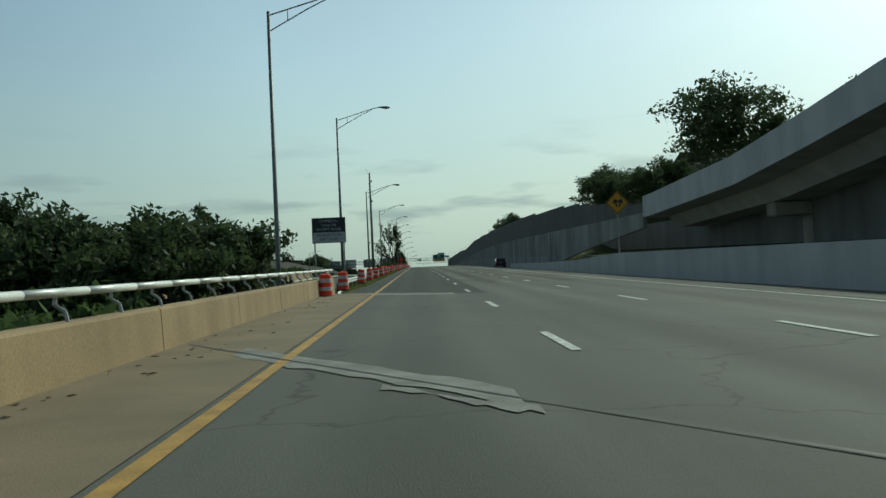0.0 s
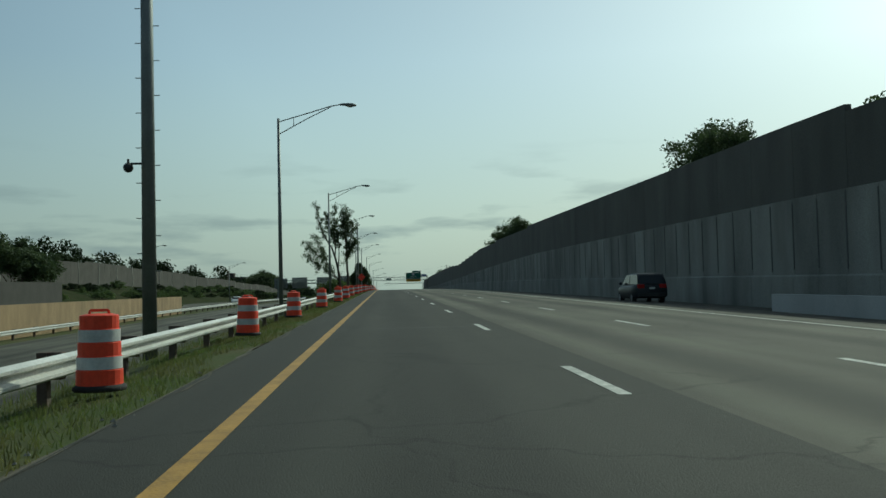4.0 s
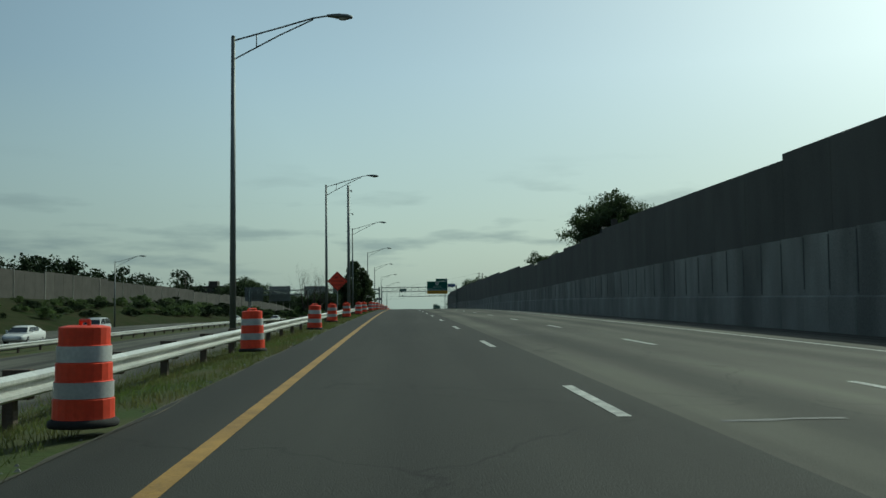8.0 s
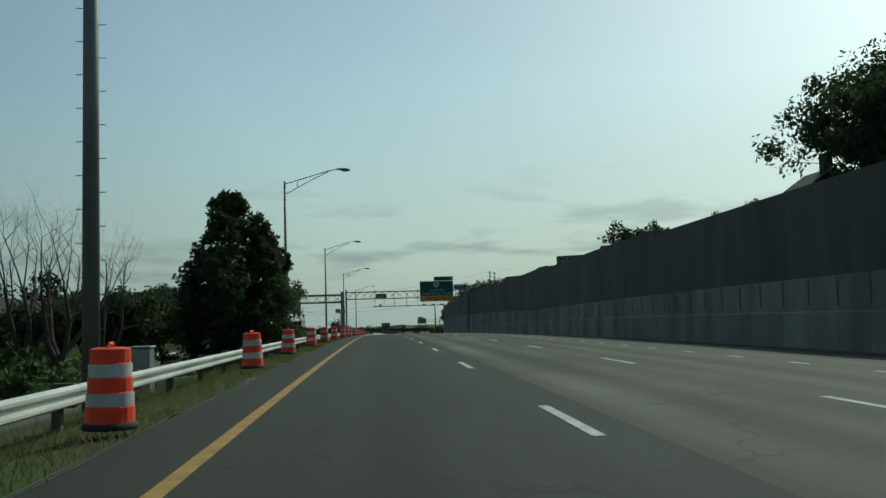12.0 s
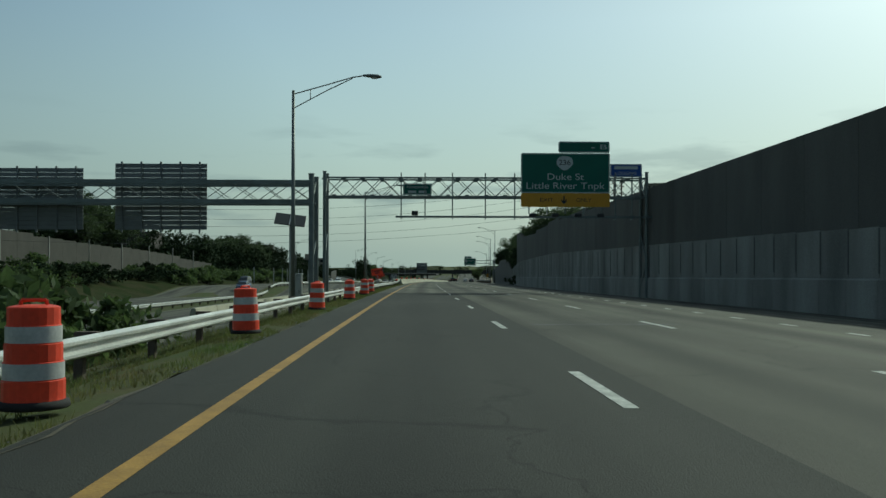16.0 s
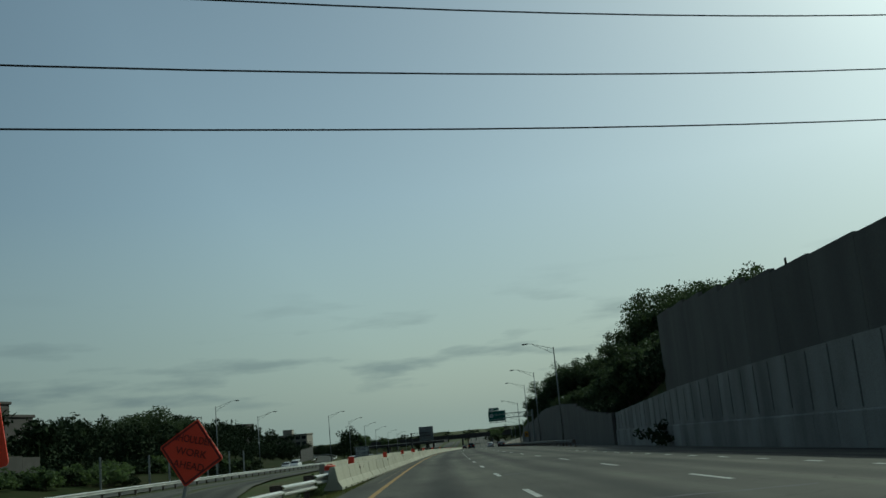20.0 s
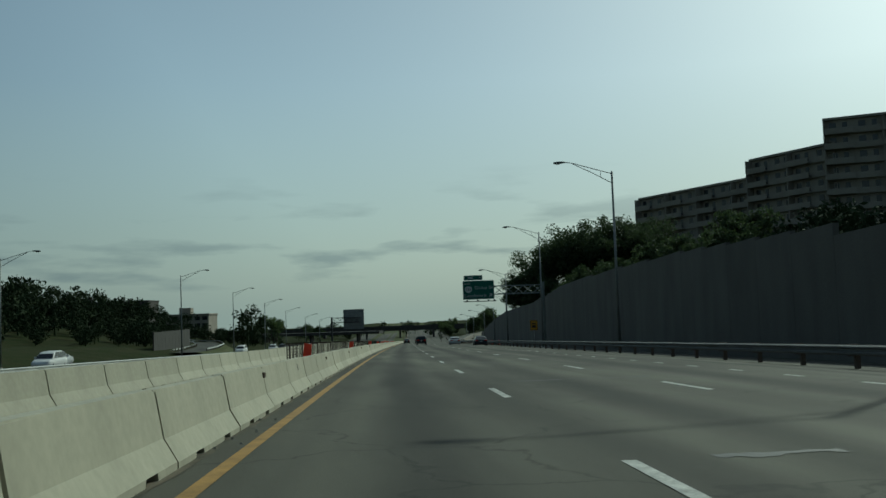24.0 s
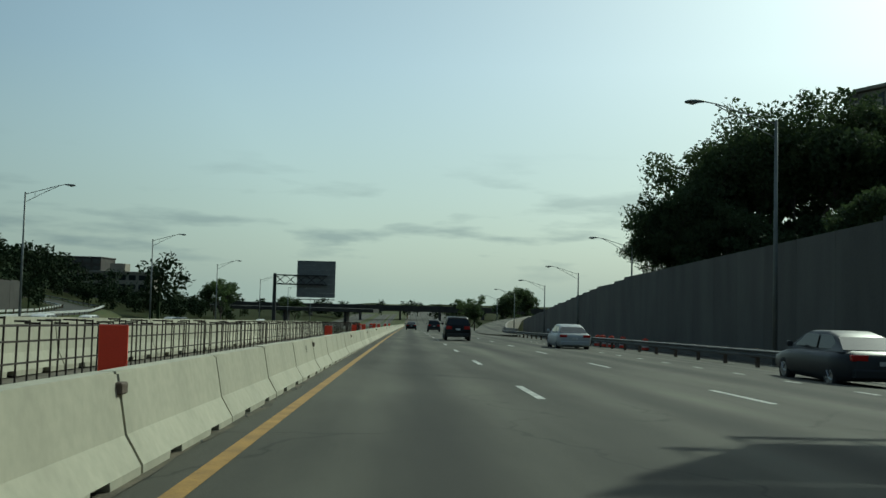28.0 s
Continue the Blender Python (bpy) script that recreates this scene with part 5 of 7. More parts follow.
sweep("exit_ramp", 880, 1080, 8, lambda s: [(exit_u(s) - 2.6, .05 + .03 * max(0, s - 930)), (exit_u(s) + 2.6, .05 + .03 * max(0, s - 930))], PALE_ROAD, closed=False, label="pale exit ramp climbing away", category="road")
sweep("exit_ramp_kerb", 900, 1080, 8, lambda s: [(exit_u(s) + 2.6, -.4), (exit_u(s) + 2.6, .75 + .03 * max(0, s - 930)), (exit_u(s) + 2.9, .75 + .03 * max(0, s - 930)), (exit_u(s) + 2.9, -.4)], CONCRETE, label="grey concrete barrier of the exit ramp", category="barrier")
# bridge concrete darkened: the shade on its near faces is in the colour
SHADED_CONCRETE = material("shaded_concrete", (0.06, 0.058, 0.052), 0.9, vary=0.35, scale=0.3, grain=10, bump=0.2)
ov = thing("overpass", stand(1330, 0, 0), "concrete road bridge crossing the motorway far ahead, shade in its colour", "bridge")
za = at(1330, 0, 0).z
bm = bmesh.new()
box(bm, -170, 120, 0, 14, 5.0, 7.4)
part("deck", mesh_of(bm, "deck", SHADED_CONCRETE), ov)
for y in (-.2, 14):
    bm = bmesh.new()
    box(bm, -170, 120, y, y + .25, 7.4, 8.4)
    part("parapet", mesh_of(bm, "parapet", SHADED_CONCRETE), ov)
for x in (-60, -30, -6, 18, 44):
    bm = bmesh.new()
    box(bm, x - .6, x + .6, 1, 13, -1.5, 5.0)
    part("pier", mesh_of(bm, "pier", SHADED_CONCRETE), ov)
ov = thing("overpass", stand(1150, -75, 0, -12), "grey ramp bridge rising beside the opposite lanes", "bridge")
bm = bmesh.new()
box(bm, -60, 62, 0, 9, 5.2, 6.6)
part("deck", mesh_of(bm, "deck", SHADED_CONCRETE), ov)
for x in (-50, -25, 0, 25, 50):
    bm = bmesh.new()
    box(bm, x - .5, x + .5, 2, 7, -3, 5.2)
    part("pier", mesh_of(bm, "pier", SHADED_CONCRETE), ov)

# ---- ramp climbing away beside the opposite lanes ----
RAMP = [(846, -43.5), (880, -46.5), (912, -51.5), (945, -60), (972, -71), (990, -84), (998, -98), (1000, -118)]
_rs, _ru = [q[0] for q in RAMP], [q[1] for q in RAMP]
_rl = np.concatenate([[0], np.cumsum([math.dist(a, b) for a, b in zip(RAMP, RAMP[1:])])])


def ramp_at(d, off, lift):
    """A place d metres along the ramp, off metres to its left."""
    k = 1.5
    s, u = np.interp(d, _rl, _rs), np.interp(d, _rl, _ru)
    ds, du = np.interp(d + k, _rl, _rs) - np.interp(d - k, _rl, _rs), np.interp(d + k, _rl, _ru) - np.interp(d - k, _rl, _ru)
    n = math.hypot(ds, du)
    return at(s + off * du / n, u - off * ds / n, max(ground_w(s, u), .1) + .5 * ramp_in(d, 0, 40) + lift)


def ramp_strip(name, prof, mat, label, category, step=3.0):
    n = int(_rl[-1] / step)
    vs = [ramp_at(_rl[-1] * i / n, o, w)[:] for i in range(n + 1) for o, w in prof]
    k = len(prof)
    fs = [(i * k + j, i * k + j + 1, (i + 1) * k + j + 1, (i + 1) * k + j) for i in range(n) for j in range(k - 1)]
    me = bpy.data.meshes.new(name)
    me.from_pydata(vs, [], fs)
    me.materials.append(mat)
    return tagged(new(name, me), label, category, "", "structure")


ramp_strip("road_ramp_left", [(-3.2, 0), (0, .03), (3.2, 0)], PALE_ROAD, "pale ramp curving up and away", "road")
ramp_strip("ramp_verge", [(-9, -2.6), (-5, -.45), (-3.2, -.006), (3.2, -.006), (4.5, -.3), (9, -1.6)], GRASS_SOIL, "grassy bank under the curving ramp", "ground")
rail = thing("guardrail", Matrix.Translation(ramp_at(20, -3.6, 0)), "pale guardrail on dark posts along the curving ramp", "guardrail")
inv = rail.matrix_basis.inverted()
for i in range(42):
    d = 14 + 3.81 * i
    if d > _rl[-1] - 5:
        break
    for off, flip in ((-3.6, 1), (3.6, -1)):
        a, b = ramp_at(d, off, .62), ramp_at(d + 3.81, off, .62)
        q = (b - a).to_track_quat("Y", "Z").to_matrix().to_4x4()
        m = inv @ Matrix.Translation(a) @ q
        part("beam", BEAM, rail, m @ Matrix.Translation((0, 0, -.31)) @ Matrix.Diagonal((flip, (b - a).length / 3.81, 1, 1)))
        part("post", GPOST, rail, m @ Matrix.Translation((-flip * .12, .1, .02)))

# ---- works area behind the jersey barrier ----
def inner_u(s):
    return float(np.interp(s, [480, 570, 592, 600, 608, 621, 700, 760, 850], [-8.3, -7.4, -4.5, -5.2, -5.5, -5.9, -6.6, -7.2, -7.4]))


for i in range(104):
    s = 480 + 3.56 * i
    if 566 < s < 592:
        continue
    striped = 536 < s < 563
    d = inner_u(s + 3.56) - inner_u(s)
    tall = ramp_in(s, 700, 765)
    jb = part("jersey_barrier", JERSEY, None, lay(s, inner_u(s), .05 if s > 590 else max(-.9, ground_w(s, inner_u(s))) + .05, -math.degrees(math.atan2(d, 3.56))) @ Matrix.Diagonal((1 + .15 * tall, 1, 1 + .4 * tall, 1)))
    tagged(jb, "weathered concrete barrier along the works area" if not striped else "white concrete barrier with red painted stripes", "barrier", "row of jersey barriers")
    if striped:
        for k in range(4):
            bm = bmesh.new()
            v = [bm.verts.new(p) for p in ((.172, .1 + .88 * k, .3), (.172, .54 + .88 * k, .3), (.09, .54 + .88 * k, .74), (.09, .1 + .88 * k, .74))]
            for q in v:
                q.co.x += .006
            bm.faces.new(v)
            part("stripe", mesh_of(bm, "stripe", SIGNORANGE), jb)
WORKS_DIRT = material("works_dirt", (0.16, 0.14, 0.105), 0.95, vary=0.45, scale=1.2, grain=20, bump=0.7, alt=(0.08, 0.07, 0.052))
sweep("ground_works", 594, 1000, 2, lambda s: [(inner_u(s) - .2, .012 + .03 * noise.noise(Vector((s * .3, 1, 0)))), (inner_u(s) * .6 - 1, .03 + .06 * noise.noise(Vector((s * .4, 2, 0)))), (jersey_u(s) - .2, .012)], WORKS_DIRT, closed=False, label="bare brown dirt of the works area", category="ground")
RUST = material("rusty_rebar", (0.055, 0.042, 0.032), 0.85, metal=0.2, vary=0.4, scale=5, bump=0.2)
bm = bmesh.new()
tube(bm, (0, 0, -.1), (0, 0, 1.05), .014, .014, 5)
box(bm, -.2, .01, -.012, .012, 1.02, 1.044)
VBAR = mesh_of(bm, "vertical_bar", RUST)
bm = bmesh.new()
tube(bm, (0, 0, 0), (0, 6.02, 0), .014, .014, 5)
HBAR = mesh_of(bm, "long_bar", RUST)
for i in range(27):
    s = 705.7 + 6.0 * i
    cg = thing("rebar_cage", lay(s, -5.0, .02), "rusty steel reinforcement cage standing upright", "rebar cage", "row of rebar cages")
    for k in range(17):
        part("vertical_bar", VBAR, cg, Matrix.Translation((random.uniform(-.03, .03), .35 * k + random.uniform(-.05, .05), random.uniform(-.06, .05))) @ Matrix.Rotation(radians(random.uniform(-2, 2)), 4, "X"))
    for z, x in ((.22, 0), (.5, 0), (.78, 0), (.98, 0), (.98, -.19)):
        part("long_bar", HBAR, cg, Matrix.Translation((x, 0, z)))
bm = bmesh.new()
box(bm, -.125, .125, -.02, .02, 0, .62, bevel=.01)
MARK = mesh_of(bm, "marker_panel", SIGNORANGE)
bm = bmesh.new()
box(bm, -.03, .03, .02, .06, -.3, .55)
MPOST = mesh_of(bm, "stake", WOOD)
for s, u, w in [(593.6, -3.45, .38), (615.3, -3.35, .38), (636, -3.3, .38), (657, -3.3, .4), (707, -4.2, .42), (745, -4.1, .42), (783, -3.9, .42), (818, -4, .3), (842, -4.1, .3), (858, -4.1, .3), (880, -4, .3), (900, -4.1, .3), (930, -4, .3), (960, -4, .3)]:
    mk = thing("marker_panel", stand(s, u, w, random.uniform(-12, 12)) @ Matrix.Rotation(radians(random.uniform(-6, 6)), 4, "Y"), "orange marker panel on a stake behind the barrier", "marker", "orange marker panels")
    part("panel", MARK, mk, Matrix.Diagonal((1 if s < 650 else 1.5, 1, 1, 1)))
    part("stake", MPOST, mk)
for s, u in [(548, -7.2), (566, -6.9), (592.4, -4.2), (870, -5.5), (886, -6), (905, -5.4), (925, -5.6)]:
    drum_at(s, u, random.uniform(0, 360), w=max(-.95, ground_w(s, u)) + .03)
for s, u in [(843, 15.2), (845, 16.3), (846.2, 17.5), (843.3, 18.6), (848, 15.8)]:
    drum_at(s, u, random.uniform(0, 360), w=pavement_w(u) - .02)
sg = thing("road_closed_sign", stand(637.5, -6.9, 0), "white road-closed sign panel on a stand", "road sign")
part("panel", board(1.22, .86, SHEETING, BLACKP, round_=.04), sg, Matrix.Translation((0, 0, 1.22)))
say(sg, "legend", "ROAD", .3, BLACKP, .78, 0, -.03, 1.42)
say(sg, "legend", "CLOSED", .3, BLACKP, 1.05, 0, -.03, 1.06)
for x in (-.45, .45):
    bm = bmesh.new()
    box(bm, x - .035, x + .035, .02, .09, -.5, 1.6)
    part("post", mesh_of(bm, "post", GALV), sg)
# bridging guardrail and rows of steel posts for a new wall
guardrail(60, 590, -24.8, 1, "white-grey guardrail beyond the reversible lanes", top=.7)
guardrail(600, 1010, -25.5, 1, "pale guardrail beside the opposite lanes", top=.75)
bm = bmesh.new()
box(bm, -.1, .1, -.012, .012, -.3, 4.6)
for y in (-.12, .096):
    box(bm, -.1, .1, y, y + .024, -.3, 4.6)
IPOST = mesh_of(bm, "steel_post", GALV)
for s, u in [(674, -43.6), (684, -40.7), (688, -39.2), (692, -38.6), (694.6, -38.1), (697.4, -37.6), (700.2, -37.1), (704, -36.7), (709, -35.9), (716, -35.2)]:
    tagged(part("steel_post", IPOST, None, stand(s, u, ground_w(s, u)) @ Matrix.Diagonal((1, 1, .88, 1))), "bare upright steel post of an unfinished wall", "post", "row of steel posts")


# ---- left noise wall on the bank ----
def left_wall_u(s):
    return float(np.interp(s, [150, 330, 430, 620, 700], [-78, -76, -74, -61, -58]))


root = thing("wall_noise_left", stand(170, -78, 0), "tan-grey noise wall on the bank beyond the lanes", "wall", "", "structure")
inv = root.matrix_basis.inverted()
bm = bmesh.new()
box(bm, -.1, .1, -.1, .1, 0, 6.2)
WPOST = mesh_of(bm, "wall_post", WALL)
s = 170.0
while s < 690:
    u0, u1 = left_wall_u(s), left_wall_u(s + 5)
    g = ground_w(s + 2.5, u0)
    top = g + 5.9 - (0.4 if int(s / 35) % 2 else 0) - max(0, (s - 600) * .03)
    A, B = inv @ at(s + .02, u0, 0), inv @ at(s + 4.98, u1, 0)
    bm = bmesh.new()
    v = [bm.verts.new(p + Vector((dx, 0, z))) for z in (g - .6, top) for p, dx in ((A, 0), (B, 0), (B, -.25), (A, -.25))]
    for q in ((3, 2, 1, 0), (4, 5, 6, 7), (0, 1, 5, 4), (1, 2, 6, 5), (2, 3, 7, 6), (3, 0, 4, 7)):
        bm.faces.new([v[j] for j in q])
    part("panel", mesh_of(bm, "panel", NOISE_TAN), root)
    if int(s / 5) % 3 == 0:
        part("wall_post", WPOST, root, inv @ stand(s, u0 + .02, g - .4))
    s += 5.0
# tan wall below the trees near the start
sweep("wall_tan_ramp", 96, 230, 6, lambda s: [(-25.9, -2.6), (-25.9, .5 - .004 * (s - 96)), (-26.3, .5 - .004 * (s - 96)), (-26.3, -2.6)], TAN, label="tan concrete wall along the reversible lanes", category="wall")
sweep("wall_dark_left", 168, 246, 6, lambda s: [(-46, -2.4), (-46, 2.3), (-46.3, 2.3), (-46.3, -2.4)], DARK_WALL, label="dark stained wall beyond the lanes", category="wall")
# a shorter run of the same wall farther on
root = thing("wall_noise_median", stand(852, -50, 0), "grey noise wall beside the opposite lanes", "wall", "", "structure")
inv = root.matrix_basis.inverted()
for i in range(11):
    s = 852 + 4.9 * i
    A, B = inv @ at(s + .02, -50 - .1 * (s - 852), 0), inv @ at(s + 4.88, -50 - .1 * (s + 4.9 - 852), 0)
    top = 4.4 + .028 * (s - 852)
    bm = bmesh.new()
    v = [bm.verts.new(p + Vector((dx, 0, z))) for z in (-1.5, top) for p, dx in ((A, 0), (B, 0), (B, -.25), (A, -.25))]
    for q in ((3, 2, 1, 0), (4, 5, 6, 7), (0, 1, 5, 4), (1, 2, 6, 5), (2, 3, 7, 6), (3, 0, 4, 7)):
        bm.faces.new([v[j] for j in q])
    part("panel", mesh_of(bm, "panel", DARK_WALL), root)
# planks stacked behind the guardrail
PLANK = material("pale_planks", (0.5, 0.47, 0.4), 0.85, vary=0.35, scale=3, grain=20, bump=0.3, streak=(1, .15, 1), object_vary=.2)
bm = bmesh.new()
box(bm, -.14, .14, 0, 3.6, 0, .07, bevel=.006)
PLANKM = mesh_of(bm, "plank", PLANK)
bm = bmesh.new()
box(bm, -.7, .7, -.05, .05, 0, .1)
SLEEPER = mesh_of(bm, "bearer", WOOD)
for s0, u0, n in ((574, -7.3, 5), (505, -24.2, 4), (640, -10.5, 4)):
    stk = thing("plank_stack", stand(s0, u0, ground_w(s0, u0) + .02, random.uniform(-6, 6)), "stack of pale weathered planks on bearers", "timber", "stacked planks")
    for y in (.5, 3.1):
        part("bearer", SLEEPER, stk, Matrix.Translation((0, y, 0)))
    for j in range(n):
        for k in range(3):
            part("plank", PLANKM, stk, Matrix.Translation((-.36 + .36 * k + random.uniform(-.03, .03), random.uniform(-.12, .12), .1 + .1 * j)))

# ---- trees ----
rng = np.random.default_rng(7)


def leaf_cloud(centres, radii, per, size, seed, flat=0.75):
    r = np.random.default_rng(seed)
    V, F = [], []
    for c, rad in zip(centres, radii):
        n = per
        d = r.normal(size=(n, 3))
        d /= np.linalg.norm(d, axis=1)[:, None]
        p = np.array(c) + d * rad * (r.random((n, 1)) ** 0.45) * np.array([1, 1, flat])
        a = r.normal(size=(n, 3))
        a /= np.linalg.norm(a, axis=1)[:, None]
        b = np.cross(a, r.normal(size=(n, 3)))
        b /= np.linalg.norm(b, axis=1)[:, None] + 1e-9
        sz = size * (0.6 + 0.8 * r.random((n, 1)))
        k = len(V) * 4
        V.append(np.stack([p - a * sz, p - b * sz * .45, p + a * sz, p + b * sz * .45], 1).reshape(-1, 3))
    V = np.concatenate(V)
    F = np.arange(len(V)).reshape(-1, 4)
    return V, F


def cloud_mesh(name, V, F, mat):
    me = bpy.data.meshes.new(name)
    me.from_pydata(V.tolist(), [], F.tolist())
    me.materials.append(mat)
    me.update()
    return me


def limbs(bm, r, p, d, length, rad, depth, tips, spread=0.6, kids=3, rise=0.25):
    segs = 3
    for i in range(segs):
        d = (d + Vector(r.normal(size=3)) * 0.13 + Vector((0, 0, rise * .25))).normalized()
        q = p + d * (length / segs)
        r1 = rad * (1 - 0.22)
        tube(bm, p, q, rad, r1, 6, cap=False)
        p, rad = q, r1
        if depth > 0 and i > 0:
            for _ in range(kids if i == segs - 1 else 1):
                e = (d + Vector(r.normal(size=3)) * spread + Vector((0, 0, rise))).normalized()
                limbs(bm, r, p, e, length * r.uniform(.5, .75), rad * .6, depth - 1, tips, spread, kids, rise)
    tips.append((p.copy(), depth))


def tree_thing(name, label, seed, height, trunk_h, trunk_r, depth=2, spread=.6, kids=3, per=60, rad=1.0, size=.3, leaf=None, rise=.3, main=3, keep=1.0, fill=0):
    r = np.random.default_rng(seed)
    tr = thing(name, Matrix.Identity(4), label, "tree")
    bm = bmesh.new()
    tips = []
    top = Vector((0, 0, trunk_h))
    tube(bm, (0, 0, -.4), (0, 0, trunk_h * .5), trunk_r * 1.25, trunk_r, 10, cap=False)
    tube(bm, (0, 0, trunk_h * .5), top, trunk_r, trunk_r * .8, 10, cap=False)
    for i in range(main):
        a = 2 * math.pi * i / main + r.uniform(-.5, .5)
        d = Vector((math.cos(a) * spread, math.sin(a) * spread, 1.0)).normalized()
        limbs(bm, r, top - Vector((0, 0, r.uniform(0, trunk_h * .3))), d, (height - trunk_h) * r.uniform(.42, .6), trunk_r * .6, depth, tips, spread, kids, rise)
    zs = max(p.z for p, _ in tips)
    k = height / zs if zs > 0 else 1
    bmesh.ops.scale(bm, vec=(k, k, k), verts=bm.verts)
    part("trunk", mesh_of(bm, "trunk", BARK, True), tr)
    if leaf:
        cs = [tuple(p * k) for p, _ in tips if r.random() < keep]
        if fill:
            A = np.array(cs)
            mid, sd = A.mean(0), A.std(0)
            cs += [tuple(mid + np.clip(r.normal(size=3), -1.35, 1.35) * sd * .85) for _ in range(fill)]
        rs = [rad * r.uniform(.6, 1.3) for _ in cs]
        V, F = leaf_cloud(cs, rs, per, size, seed + 1)
        part("crown", cloud_mesh("crown", V, F, leaf), tr)
    return tr


def cedar_thing(label, seed, height, width):
    r = np.random.default_rng(seed)
    tr = thing("cedar_tree", Matrix.Identity(4), label, "tree")
    bm = bmesh.new()
    tube(bm, (0, 0, -.4), (0, 0, height * .9), .2, .04, 8, cap=False)
    cs, rs = [], []
    for i in range(230):
        t = r.random() ** .8
        z = height * (.06 + .92 * t)
        a = r.uniform(0, 2 * math.pi)
        R = width * .5 * (1 - t ** 4.5) * (.72 + .28 * math.sin(3 * a + 5 * t)) * r.uniform(.45, 1.1) + .2
        cs.append((R * math.cos(a), R * math.sin(a), z))
        rs.append(r.uniform(.4, .85) * (1.1 - .55 * t))
        if i % 4 == 0:
            tube(bm, (0, 0, z - .3), (R * math.cos(a), R * math.sin(a), z), .03, .012, 5, cap=False)
    part("trunk", mesh_of(bm, "trunk", BARK, True), tr)
    V, F = leaf_cloud(cs, rs, 84, .145, seed + 1, 1.0)
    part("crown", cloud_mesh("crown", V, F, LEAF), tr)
    return tr


def bush_thing(label, seed, h, w, leaf=None):
    r = np.random.default_rng(seed)
    tr = thing("bush", Matrix.Identity(4), label, "bush", "roadside bushes")
    bm = bmesh.new()
    cs, rs = [], []
    for i in range(28):
        a, q = r.uniform(0, 2 * math.pi), r.random() ** .6
        p = (w * .5 * q * math.cos(a), w * .5 * q * math.sin(a), h * r.uniform(.2, .85) * (1 - .4 * q))
        cs.append(p)
        rs.append(h * r.uniform(.16, .3))
        if i % 3 == 0:
            tube(bm, (p[0] * .3, p[1] * .3, -.2), p, .03, .012, 5, cap=False)
    part("stem", mesh_of(bm, "stem", BARK), tr)
    V, F = leaf_cloud(cs, rs, 36, .16 * max(1, h / 2), seed + 1)
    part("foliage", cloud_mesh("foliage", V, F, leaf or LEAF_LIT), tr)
    return tr


def place(src, s, u, scale=1.0, w=None, squash=1.0, group=""):
    g = ground_w(s, u) if w is None else w
    if src.get("used"):
        ob = copy_thing(src, Matrix.Identity(4))
    else:
        src["used"], ob = 1, src
    ob.matrix_basis = stand(s, u, g, random.uniform(0, 360)) @ Matrix.Diagonal((scale, scale, scale * squash, 1))
    if group:
        ob["group"] = group
    return ob


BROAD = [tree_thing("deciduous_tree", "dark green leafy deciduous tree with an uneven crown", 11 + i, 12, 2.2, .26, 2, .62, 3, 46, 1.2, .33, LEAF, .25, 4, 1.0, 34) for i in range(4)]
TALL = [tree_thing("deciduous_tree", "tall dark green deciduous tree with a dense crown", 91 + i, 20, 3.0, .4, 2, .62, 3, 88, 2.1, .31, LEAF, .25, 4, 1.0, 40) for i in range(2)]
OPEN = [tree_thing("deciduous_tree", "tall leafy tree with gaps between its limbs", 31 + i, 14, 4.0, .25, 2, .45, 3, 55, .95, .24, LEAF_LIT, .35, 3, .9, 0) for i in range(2)]


